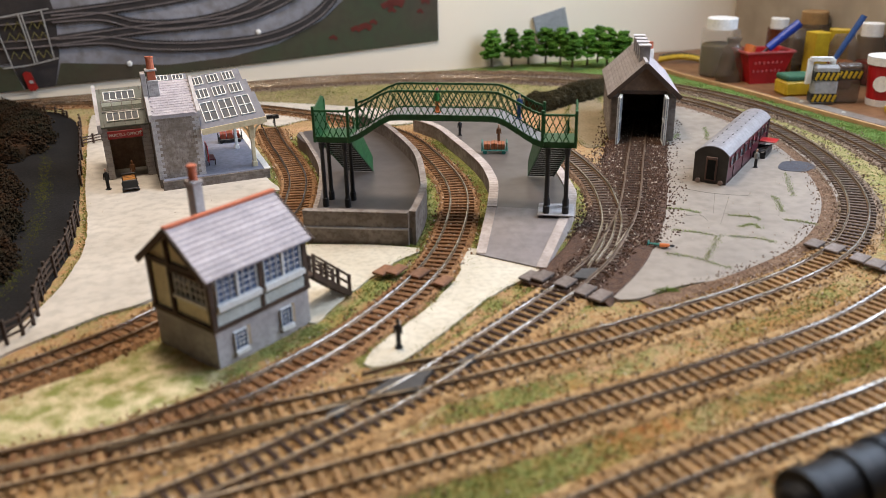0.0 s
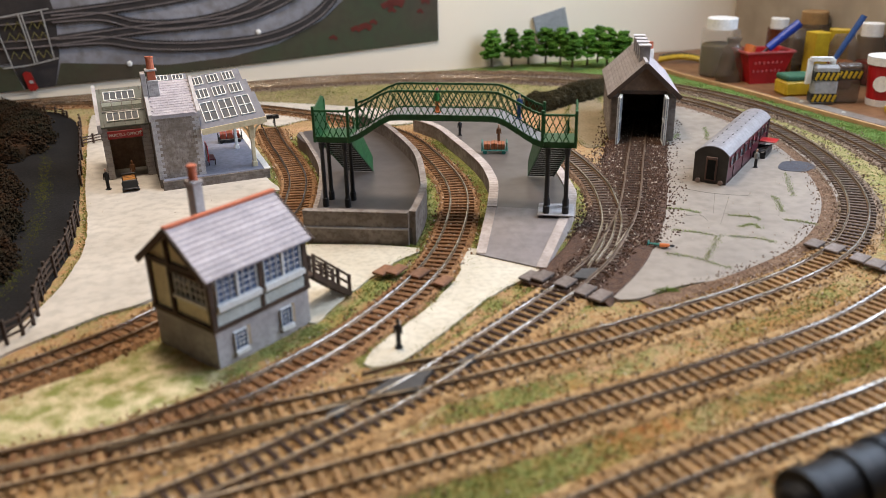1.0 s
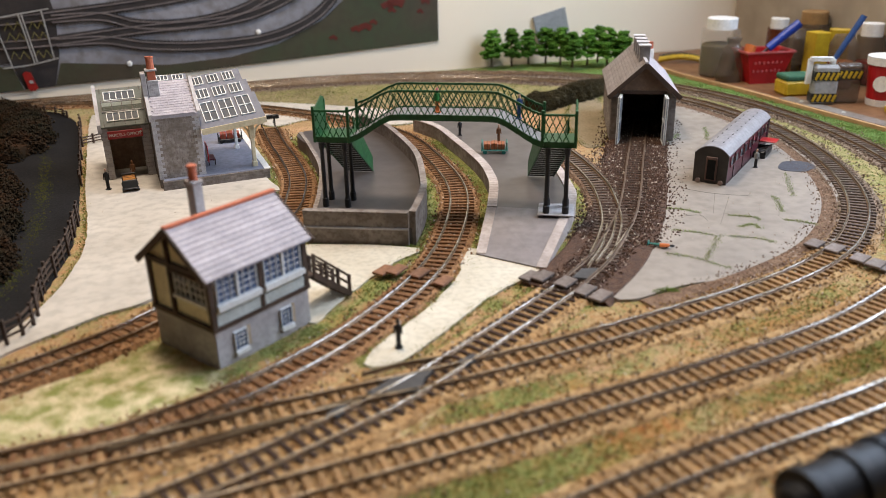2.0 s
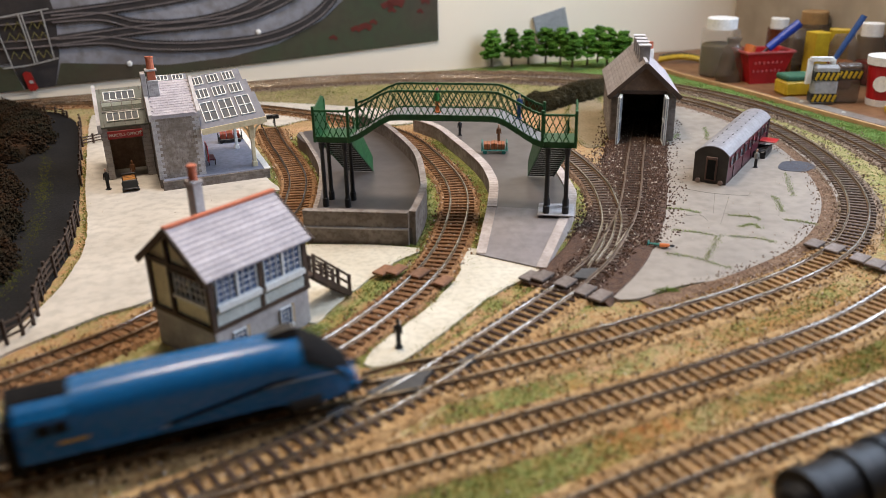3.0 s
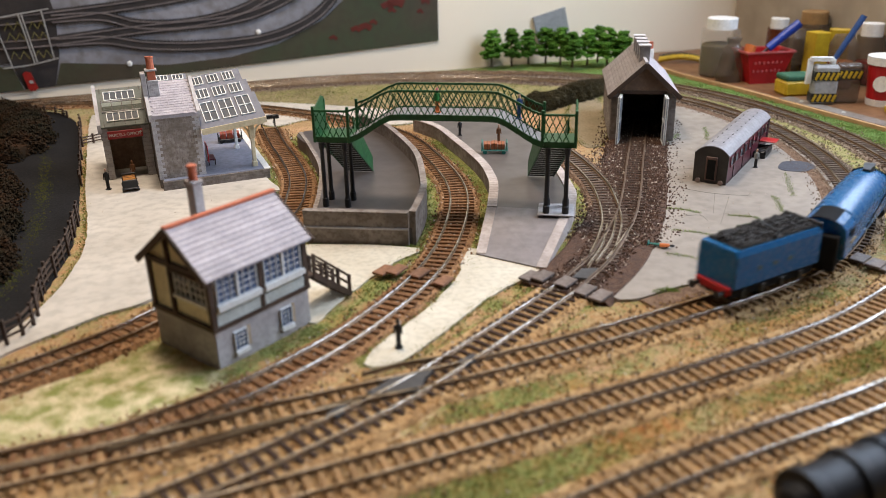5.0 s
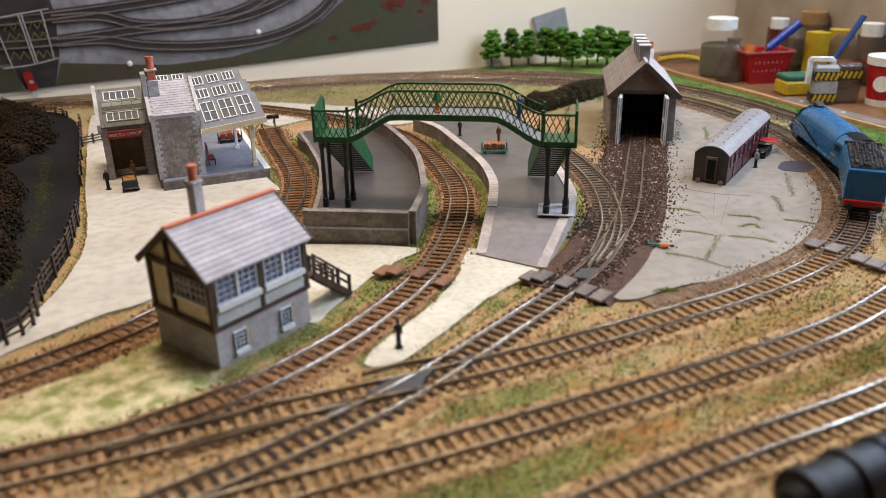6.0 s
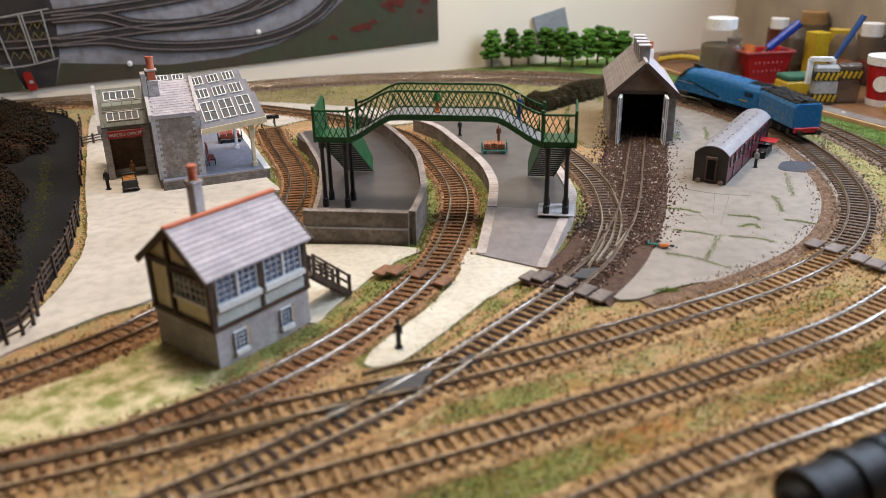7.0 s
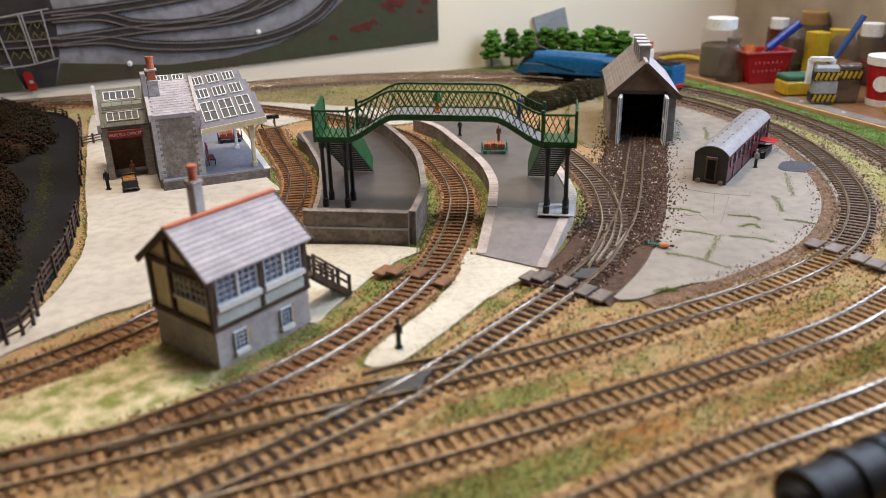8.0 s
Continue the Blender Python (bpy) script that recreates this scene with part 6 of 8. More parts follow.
def tender():
    th = thing("tender", pose(0, 0, RAIL_Z), "blue model tender loaded with black coal", "tender")
    hw = 0.0172
    part("body", outline_loft(bmesh.new(), [(x, [(-hw * k, 0.0160), (-hw * k, 0.0400), (-hw * k + 0.0016, 0.0442), (hw * k - 0.0016, 0.0442), (hw * k, 0.0400), (hw * k, 0.0160)]) for x, k in ((-0.0455, 0.96), (-0.0440, 1.0), (0.0440, 1.0), (0.0455, 0.98))]), BLUE, th, "blue riveted tender body")
    bm = bmesh.new()
    for i in range(26):
        for j in range(9):
            x, y = -0.038 + 0.076 * i / 25, -0.013 + 0.026 * j / 8
            z = 0.0450 + 0.0035 * noise.noise((x * 160, y * 160, 0)) + 0.002 * (1 - (y / 0.014) ** 2)
            r = 0.0016 + 0.0008 * noise.noise((x * 900, y * 900, 4))
            lathe(bm, [(r * 0.5, -r), (r, -r * 0.2), (r * 0.9, r * 0.5), (r * 0.3, r)], 5, Matrix.Translation((x, y, z)) @ pose(0, 0, 0, 37 * i, 53 * j, 71 * (i + j)))
    part("coal_load", bm, COAL, th, "heap of black coal")
    part("coal_floor", box(bmesh.new(), -0.040, 0.0420, -0.0145, 0.0145, 0.0440, 0.0452), COAL, th)
    # tender frame in the same near-black, underside shade included
    part("frame", box(bmesh.new(), -0.0445, 0.0445, -0.0140, 0.0140, 0.0075, 0.0164), BLACK_AND_SHADE, th)
    part("rear_beam", box(bmesh.new(), -0.0475, -0.0450, -0.0155, 0.0155, 0.0110, 0.0168, 0.0005), RED, th, "red rear buffer beam")
    for s in (-1, 1):
        b = cyl(bmesh.new(), (-0.047, s * 0.0115, 0.0128), (-0.0545, s * 0.0115, 0.0128), 0.0015, 0.0015, 10)
        cyl(b, (-0.0545, s * 0.0115, 0.0128), (-0.0552, s * 0.0115, 0.0128), 0.0032, 0.0032, 12)
        part("buffer", b, BLACK, th)
        for x in (-0.031, -0.0105, 0.010, 0.0305):
            WHEELS.append((wheel(th, x, s, 0.0083, 0.0085, BLACK), 0.0083))
            part("axle_box", box(bmesh.new(), x - 0.0025, x + 0.0025, s * 0.0135 - 0.0015, s * 0.0135 + 0.0015, 0.0055, 0.0120, 0.0004), BLACK, th)
        for k, x in enumerate((-0.022, -0.006, 0.010)):
            part("letter_mark", box(bmesh.new(), x, x + 0.004, s * (hw + 0.0001) - 0.0002, s * (hw + 0.0001) + 0.0002, 0.0265, 0.0292), M("faded_gold", (0.10, 0.13, 0.10), None, 60, 0.5, 0), th, "faded gold letter bar")
    part("front_bulkhead", box(bmesh.new(), 0.0430, 0.0450, -0.0165, 0.0165, 0.0400, 0.0475, 0.0005), BLACK, th)
    part("drawbar", box(bmesh.new(), 0.0440, 0.0620, -0.003, 0.003, 0.0080, 0.0100), BLACK, th)
    return th


ENGINE = locomotive()
TENDER = tender()

# ---- trees ----


def tree(x, y, h, w, seed):
    r = random.Random(seed)
    th = thing("tree", pose(x, y, 0.004, 0, 0, r.uniform(0, 360)), "green model tree with clumped foliage on a thin trunk", "tree", group="row of model trees")
    bm = bmesh.new()
    cyl(bm, (0, 0, 0), (0.001, 0, h * 0.45), 0.0022, 0.0014, 7)
    cyl(bm, (0.001, 0, h * 0.45), (0, 0.001, h * 0.9), 0.0014, 0.0005, 6)
    for k in range(9):
        a, z = r.uniform(0, 6.28), h * r.uniform(0.32, 0.8)
        cyl(bm, (0.001, 0, z), (w * 0.4 * math.cos(a), w * 0.4 * math.sin(a), z + h * 0.07), 0.0009, 0.0003, 5)
    part("trunk", bm, BARK, th, "thin brown trunk with limbs")
    c = []
    tiers = 9
    for t in range(tiers):              # flat tiers of twigs, widest a third of the way up
        v = 0.30 + 0.66 * t / (tiers - 1)
        rad = w * 0.5 * (1 - ((v - 0.48) / 0.56) ** 2) ** 0.7 * r.uniform(0.82, 1.05) if v > 0.48 else w * 0.5 * (0.72 + 0.28 * (v - 0.30) / 0.18)
        for k in range(9 if t < 7 else 6):
            a, b = r.uniform(0, 6.28), rad * r.uniform(0.35, 0.95)
            cx, cy, cz, cr = b * math.cos(a), b * math.sin(a), h * v + r.uniform(-0.0012, 0.0012) - 0.06 * b, w * r.uniform(0.10, 0.16)
            for _ in range(34):
                d = Vector((r.gauss(0, 1), r.gauss(0, 1), r.gauss(0, 1))).normalized() * cr * r.uniform(0.5, 1.05)
                c.append((cx + d.x, cy + d.y, cz + d.z * 0.42))
    stones("crown", np.array(c), 0.0017, LEAF, th)
    return th


for k, (x, y) in enumerate([(0.095, 1.466), (0.131, 1.467), (0.163, 1.482), (0.194, 1.483), (0.219, 1.468), (0.236, 1.440), (0.266, 1.462), (0.300, 1.452), (0.326, 1.445), (0.290, 1.490)]):
    tree(x, y, 0.064 + 0.003 * math.sin(k * 2.1), 0.039 + 0.003 * math.cos(k * 1.7), 40 + k)

# ---- grounded coach in the yard ----
MOULD = M("dark_end_paint", (0.028, 0.022, 0.018), (0.045, 0.035, 0.028), 60, 0.55, 0.15)


def coach():
    th = thing("coach_body", pose(0.2785, 0.7965, 0.0018, 0, 0, 57), "old maroon coach body with grey roof standing on concrete", "coach")
    L, hw = 0.186, 0.0168
    bm = bmesh.new()
    box(bm, 0, L, -hw, hw, 0.0, 0.031, 0.0006)
    body = part("body", bm, MAROON, th, "maroon panelled coach sides")
    arc = [(-hw - 0.0008 + 2 * (hw + 0.0008) * k / 12, 0.031 + 0.0085 * (1 - abs(2 * k / 12 - 1) ** 2.4)) for k in range(13)]
    roof = outline_loft(bmesh.new(), [(x, arc + [(y, z - 0.0012) for y, z in arc[::-1]]) for x in (-0.001, L + 0.001)])
    part("roof", roof, ROOF_GREY, th, "curved grey coach roof", smooth=False)
    for x in (0.0, L):
        end = outline_loft(bmesh.new(), [(x + d, [(-hw - 0.0002, 0.0)] + [(y * 0.985, z - 0.0008) for y, z in arc] + [(hw + 0.0002, 0.0)]) for d in (-0.0012, 0.0012)])
        part("end_wall", end, MOULD, th, "dark painted coach end")
    for k in range(9):
        for s in (-1, 1):
            x = 0.018 + k * 0.0183
            part("roof_vent", box(bmesh.new(), x, x + 0.0034, s * 0.0055 - 0.0005, s * 0.0055 + 0.0005, 0.0380, 0.0397, 0.0003), MOULD, th)
    # gangway doorway on the near end
    gate = part("gangway_frame", box(bmesh.new(), -0.0030, -0.0010, -0.0070, 0.0050, 0.003, 0.0285, 0.0008), M("brown_gangway", (0.10, 0.05, 0.035), None, 60, 0.6, 0.2), th, "brown arched gangway surround")
    part("gangway_door", box(bmesh.new(), -0.0034, -0.0022, -0.0052, 0.0032, 0.0045, 0.0255, 0.0004), DARK_HOLE, gate)
    for y in (-0.0125, 0.0105):
        b = cyl(bmesh.new(), (-0.001, y, 0.003), (-0.006, y, 0.003), 0.0013, 0.0013, 8)
        cyl(b, (-0.006, y, 0.003), (-0.0066, y, 0.003), 0.0026, 0.0026, 12)
        part("buffer", b, M("dull_buffer", (0.25, 0.17, 0.14), None, 60, 0.5, 0.1), th)
    for s in (-1, 1):
        for k in range(9):
            x = 0.010 + k * 0.0192
            w = part("window", box(bmesh.new(), x, x + 0.0110, s * hw - 0.0004, s * hw + 0.0005, 0.0170, 0.0265), GLASS_DARK, body)
            bm = bmesh.new()
            for a, b, c, d in ((x - 0.0007, x, 0.0163, 0.0272), (x + 0.011, x + 0.0117, 0.0163, 0.0272), (x, x + 0.011, 0.0163, 0.0170), (x, x + 0.011, 0.0265, 0.0272)):
                box(bm, a, b, s * hw - 0.0008, s * hw + 0.0008, c, d)
            part("window_frame", bm, M("worn_maroon_frame", (0.16, 0.035, 0.04), None, 90, 0.5, 0.1), w)
        for k in range(5):
            x = 0.0250 + k * 0.0384
            part("door_strip", box(bmesh.new(), x, x + 0.0006, s * hw - 0.0006, s * hw + 0.0007, 0.002, 0.030), MOULD, body)
        part("sole_bar", box(bmesh.new(), 0.002, L - 0.002, s * (hw - 0.001) - 0.001, s * (hw - 0.001) + 0.001, -0.0012, 0.0035), MOULD, th)
    part("door", box(bmesh.new(), 0.138, 0.156, -hw - 0.019, -hw - 0.0005, 0.0130, 0.0142, 0.0003), RED, th, "bright red open flap door")
    return th


coach()


def pallet_stack():
    th = thing("timber_skip", pose(0.3660, 0.8955, 0.0016, 0, 0, 57), "dark grey slatted timber crate beside the coach", "crate")
    for k in range(5):
        part("slat", box(bmesh.new(), -0.016 + k * 0.0072, -0.0112 + k * 0.0072, -0.0115, 0.0115, 0.0050, 0.0066, 0.0002), BLACK, th)
    for y in (-0.0110, 0.0095):
        part("side_board", box(bmesh.new(), -0.0165, 0.0180, y, y + 0.0016, 0.0, 0.0095, 0.0003), BLACK, th)
    for x in (-0.0165, 0.0165):
        part("end_board", box(bmesh.new(), x, x + 0.0014, -0.0094, 0.0095, 0.0, 0.0075, 0.0003), BLACK, th)


pallet_stack()

flat("inspection_cover", [(0.3696, 0.8464), (0.3816, 0.8625), (0.3975, 0.8657), (0.4087, 0.8563), (0.4083, 0.8396), (0.3925, 0.8285), (0.3777, 0.8295), (0.3691, 0.8341)], 0.0010, 0.0021, M("blue_black_paint", (0.045, 0.047, 0.062), None, 60, 0.6, 0.2), "round dark blue-black cover let into the concrete", "cover", 0.004)

# ---- figures, plain shapes ----


def figure(x, y, z, h, colours, label, lean=0.0, turn=0.0):
    """A plain turned figure: base, legs, body, head."""
    bm = bmesh.new()
    s = h / 0.023
    n0 = 0.78
    lathe(bm, [(0.0040 * s, 0), (0.0040 * s, 0.0009 * s)], 10)
    for dx in (-0.0012, 0.0012):
        cyl(bm, (dx * s, 0, 0.0009 * s), (dx * 0.8 * s, 0, 0.0110 * s), 0.0011 * s, 0.0014 * s, 7)
    lathe(bm, [(0.0024 * s, 0.0105 * s), (0.0027 * s, 0.0130 * s), (0.0030 * s, 0.0175 * s), (0.0012 * s, 0.0192 * s)], 10, Matrix.Diagonal((1, 0.72, 1, 1)))
    for sx in (-1, 1):
        cyl(bm, (sx * 0.0030 * s, 0, 0.0178 * s), (sx * 0.0036 * s, -0.0010 * s, 0.0112 * s), 0.0009 * s, 0.0007 * s, 6)
    lathe(bm, [(0.0008 * s, 0.0190 * s), (0.0015 * s, 0.0202 * s), (0.0016 * s, 0.0216 * s), (0.0009 * s, 0.0230 * s)], 8)
    for v in bm.verts:
        v.co.x *= n0
        v.co.y *= n0
    ob = part("model_figure", bm, colours[0], None)
    ob.data.materials.append(colours[1])
    ob.data.materials.append(colours[2])
    for p in ob.data.polygons:
        c = p.center.z
        p.material_index = 0 if c < 0.0108 * s else (1 if c < 0.0194 * s else 2)
    ob.matrix_world = pose(x, y, z, lean, 0, turn)
    return tagged(ob, label, "model figure")


SKIN = M("plain_head_paint", (0.50, 0.30, 0.20), None, 90, 0.6, 0)
ORANGE = M("orange_paint", (0.62, 0.16, 0.03), None, 60, 0.6, 0)
PINK = M("pink_paint", (0.50, 0.12, 0.16), None, 60, 0.6, 0)
LEAF_GREEN = M("bright_green_paint", (0.03, 0.33, 0.08), None, 60, 0.5, 0)
BROWN = M("brown_paint", (0.20, 0.08, 0.03), None, 60, 0.6, 0)
NAVY = M("navy_paint", (0.02, 0.07, 0.22), None, 60, 0.5, 0)
GREY = M("grey_paint", (0.30, 0.29, 0.26), None, 60, 0.6, 0)
TEAL = M("teal_paint", (0.01, 0.15, 0.12), None, 60, 0.5, 0)
fx, fy = (-0.0308, 0.4692)
figure(fx, fy, 0.0014, 0.0215, (BLACK, BLACK, BLACK), "black painted model figure standing on the cream path")
fx, fy = (-0.3544, 0.8164)
figure(fx, fy, 0.0016, 0.0230, (BLACK, BLACK, SKIN), "dark suited model figure standing in the station yard")
fx, fy = (0.0235, 0.9563)
figure(fx, fy, 0.0152, 0.0200, (BLACK, BLACK, SKIN), "dark suited model figure on the grey platform")
fx, fy = (0.3447, 0.8461)
figure(fx, fy, 0.0016, 0.0210, (BLACK, GREY, SKIN), "small grey model figure beside the timber crate")
fx, fy = (0.1753, 0.6343)
figure(fx, fy, 0.0030, 0.0225, (TEAL, ORANGE, BLACK), "model figure in orange lying on the concrete yard", lean=86, turn=62)
bridge_m = pose(-0.1090, 0.7125, 0, 0, 0, -9.3)
for lx, lz, cols, lab in ((0.1085, 0.1030, (ORANGE, LEAF_GREEN, PINK), "pink and green model figure on the footbridge"), (0.1830, 0.0985, (NAVY, NAVY, SKIN), "blue model figure on the footbridge slope")):
    pt = bridge_m @ Vector((lx * 0.975, 0.014, lz))
    figure(pt.x, pt.y, pt.z - 0.0002, 0.0220, cols, lab)
sb = pose(-0.1448, 0.4473, 0, 0, 0, 52) @ Vector((0.0875, 0.017, 0.0317))
figure(sb.x, sb.y, sb.z, 0.0225, (BLACK, MAROON, ORANGE), "model figure in orange cap on the signal box landing")

# ---- luggage trolleys ----


def trolley(x, y, z, turn, label, load, load_label, bed):
    th = thing("luggage_trolley", pose(x, y, z, 0, 0, turn) @ Matrix.Diagonal((1.3, 1.2, 1.2, 1)), label, "trolley", group="luggage trolleys")
    part("deck", box(bmesh.new(), -0.0115, 0.0115, -0.0065, 0.0065, 0.0026, 0.0040, 0.0004), bed, th)
    for ex in (-0.0112, 0.0102):
        part("end_board", box(bmesh.new(), ex, ex + 0.0010, -0.0062, 0.0062, 0.0040, 0.0110, 0.0003), bed, th)
    for k in range(3):
        b = part("luggage", box(bmesh.new(), -0.0090 + k * 0.0061, -0.0034 + k * 0.0061, -0.0052, 0.0052, 0.0040, 0.0095 + 0.0006 * (k % 2), 0.0005), load, th, load_label)
        part("strap", box(bmesh.new(), -0.0066 + k * 0.0061, -0.0058 + k * 0.0061, -0.0054, 0.0054, 0.0039, 0.0098 + 0.0006 * (k % 2)), BROWN, b)
    for wx in (-0.0080, 0.0080):
        for wy in (-0.0066, 0.0066):
            part("wheel", cyl(bmesh.new(), (wx, wy - 0.0005, 0.0018), (wx, wy + 0.0005, 0.0018), 0.0018, 0.0018, 10), bed, th)
    return th


SUITCASE = M("tan_suitcase", (0.36, 0.11, 0.04), (0.28, 0.08, 0.03), 80, 0.55, 0.2)
PARCEL = M("amber_parcel", (0.50, 0.22, 0.04), (0.40, 0.16, 0.03), 80, 0.6, 0.2)
tx0, ty0 = (0.0604, 0.8798)
trolley(tx0, ty0, 0.0151, -4, "green luggage trolley stacked with tan cases", SUITCASE, "tan suitcase", TEAL)
fx, fy = (0.0682, 0.9171)
figure(fx, fy + 0.004, 0.0152, 0.0215, (BROWN, BROWN, SKIN), "brown suited model figure behind the luggage trolley")
tx0, ty0 = (-0.3317, 0.8187)
trolley(tx0, ty0, 0.0016, 112, "dark luggage trolley piled with amber parcels", PARCEL, "amber parcel", BLACK)
tx0, ty0 = (-0.3385, 0.8382)
figure(tx0, ty0 + 0.012, 0.0016, 0.0215, (BROWN, BROWN, BROWN), "brown model figure behind the parcel trolley")
tx0, ty0 = (-0.2580, 0.9635)
trolley(tx0, ty0, 0.0118, 15, "dark trolley with red cases under the canopy", M("red_case", (0.30, 0.05, 0.025), None, 80, 0.5, 0.2), "dark red case", BLACK)

# ---- buffer stop ----


def buffer_stop():
    th = thing("buffer_stop", pose(-0.2315, 1.064, 0.0034, 0, 0, -72), "black timber and rail buffer stop", "buffer stop")
    for y in (-0.0087, 0.0087):
        part("upright", box(bmesh.new(), -0.0012, 0.0012, y - 0.0010, y + 0.0010, 0.0, 0.0165, 0.0002), BLACK, th)
        part("brace", bar(bmesh.new(), (-0.016, y, 0.001), (0, y, 0.0125), 0.0014, 0.0016), BLACK, th)
        part("buffer", cyl(bmesh.new(), (0.0012, y, 0.0135), (0.0050, y, 0.0135), 0.0024, 0.0024, 10), BLACK, th)
    part("beam", box(bmesh.new(), -0.0018, 0.0016, -0.0150, 0.0150, 0.0105, 0.0160, 0.0004), BLACK, th)


buffer_stop()

# ---- fences ----


def fence(points, height, label, spacing=0.016, rails=(0.35, 0.62, 0.88), material=TIMBER_DARK):
    th = thing("post_and_rail_fence", Matrix.Identity(4), label, "fence", group="yard fences")
    pts = spline(points, spacing)
    for k, (x, y) in enumerate(pts):
        tilt = 0.0012 * math.sin(k * 2.3)
        p = part("post", box(bmesh.new(), -0.0011, 0.0011, -0.0011, 0.0011, -0.002, height * (1 + 0.05 * math.sin(k * 1.9)), 0.0002), material, th)
        p.matrix_local = Matrix.Translation((x + tilt, y, 0.001))
    for r in rails:
        for a, b in zip(pts, pts[1:]):
            part("rail", bar(bmesh.new(), (*a, height * r), (*b, height * r), 0.0009, 0.0016), material, th)


fence([(-0.7529, 1.2745), (-0.6637, 1.2123), (-0.6286, 1.1838), (-0.6041, 1.1852), (-0.5644, 1.1711), (-0.5349, 1.1446)], 0.0125, "dark brown post and rail fence behind the road", 0.019)
fence([(-0.5097, 1.1227), (-0.4679, 1.0236), (-0.4308, 0.9320), (-0.3916, 0.8340)], 0.0120, "dark fence along the far side of the road", 0.022)
fence([(-0.4544, 0.9957), (-0.4454, 1.0056), (-0.4354, 1.0156)], 0.0130, "dark post and rail fence beside the parcels office", 0.02)
fence([(-0.3505, 0.7287), (-0.3262, 0.6473), (-0.3185, 0.6068), (-0.3116, 0.5663), (-0.2927, 0.5063), (-0.2999, 0.4850), (-0.3044, 0.4536)], 0.0190, "dark brown post and rail fence along the road edge", 0.0145)

# ---- hedges ----


def hedge(name, points, width, height, label, n, material, leaf=0.0022):
    line = spline(points, 0.004)
    nn = normals(line)
    th = thing(name, Matrix.Identity(4), label, "hedge")
    core = part("core", sweep(line, [(-width * 0.42, -0.002), (-width * 0.36, height * 0.7), (0, height * 0.86), (width * 0.36, height * 0.7), (width * 0.42, -0.002)]), material, th)
    i = rng.integers(0, len(line), n)
    a = rng.random(n) * math.pi
    rr = 0.85 + 0.3 * rng.random(n)
    bulge = 1 + 0.25 * np.sin(line[i, 0] * 260) * np.sin(line[i, 1] * 190)
    off = np.cos(a) * width * 0.5 * rr * bulge
    z = np.sin(a) * height * rr * bulge
    xy = line[i] + nn[i] * off[:, None] + rng.normal(0, 0.0015, (n, 2))
    stones("foliage", np.c_[xy, z], leaf, material, th)


hedge("hedge", [(0.1307, 1.1408), (0.1625, 1.1665), (0.1968, 1.2008), (0.2330, 1.2369), (0.2651, 1.2672)], 0.034, 0.019, "dark olive clipped hedge bank behind the shed yard", 11000, HEDGE, 0.0011)
BUSH = M("autumn_bush", (0.034, 0.015, 0.006), (0.012, 0.011, 0.005), 22, 0.95, 0.8, c3=(0.02, 0.016, 0.01), depth=0.002)
hedge("hedge", [(-0.7040, 1.1834), (-0.6302, 1.1528), (-0.5820, 1.1064), (-0.5346, 1.0151), (-0.5238, 0.9506), (-0.5553, 0.9068)], 0.055, 0.022, "brown and olive bushes beside the black road", 12000, BUSH, 0.0016)
hedge("hedge", [(-0.5691, 0.9078), (-0.4951, 0.8407), (-0.4201, 0.6891), (-0.3694, 0.5691)], 0.05, 0.022, "dark brown undergrowth along the road", 9000, BUSH, 0.0016)

# ---- timber crossing boards ----
board_bm = bmesh.new()
box(board_bm, -0.0085, 0.0085, -0.0062, 0.0062, 0, 0.0022, 0.0004)
board_mesh = {}
for mt in (PLANK, PLANK_BROWN):
    me = bpy.data.meshes.new("crossing_board")
    board_bm.to_mesh(me)
    me.materials.append(mt)
    board_mesh[mt.name] = me
board_bm.free()


def board(x, y, z, turn, mt, label, sx=1.0, sy=1.0):
    ob = new("crossing_board", board_mesh[mt.name])
    ob.matrix_world = pose(x, y, z, 0, 0, turn) @ Matrix.Diagonal((sx, sy, 1, 1))
    tagged(ob, label, "board", "foot crossing boards")


for (x, y), z, mt, turn, sx, sy in (((-0.0476, 0.5867), 0.0035, PLANK_BROWN, 57, 1.05, 0.85), ((-0.0371, 0.5862), 0.0040, PLANK_BROWN, 57, 1.05, 0.85), ((-0.0193, 0.5789), 0.0040, PLANK_BROWN, 57, 1.0, 0.85), ((-0.0002, 0.5645), 0.0035, PLANK_BROWN, 57, 1.0, 0.8),
                             ((0.0674, 0.5715), 0.0030, PLANK, 50, 1.05, 0.8), ((0.0772, 0.5689), 0.0038, PLANK, 50, 1.1, 0.85), ((0.0932, 0.5570), 0.0040, PLANK, 50, 1.05, 0.95), ((0.1057, 0.5437), 0.0034, PLANK, 50, 1.1, 0.95), ((0.1159, 0.5347), 0.0028, PLANK, 50, 1.1, 0.9),
                             ((0.3129, 0.6232), 0.0034, PLANK, 42, 1.0, 0.95), ((0.3239, 0.6106), 0.0040, PLANK, 42, 1.0, 0.95), ((0.3358, 0.5915), 0.0034, PLANK, 42, 1.0, 0.95), ((0.3438, 0.5811), 0.0030, PLANK, 42, 1.0, 0.95), ((0.3507, 0.5711), 0.0026, PLANK, 42, 1.0, 0.9)):
    board(x, y, z, turn, mt, "brown weathered timber crossing board between the rails" if mt is PLANK_BROWN else "grey weathered timber crossing board at the track", sx, sy)

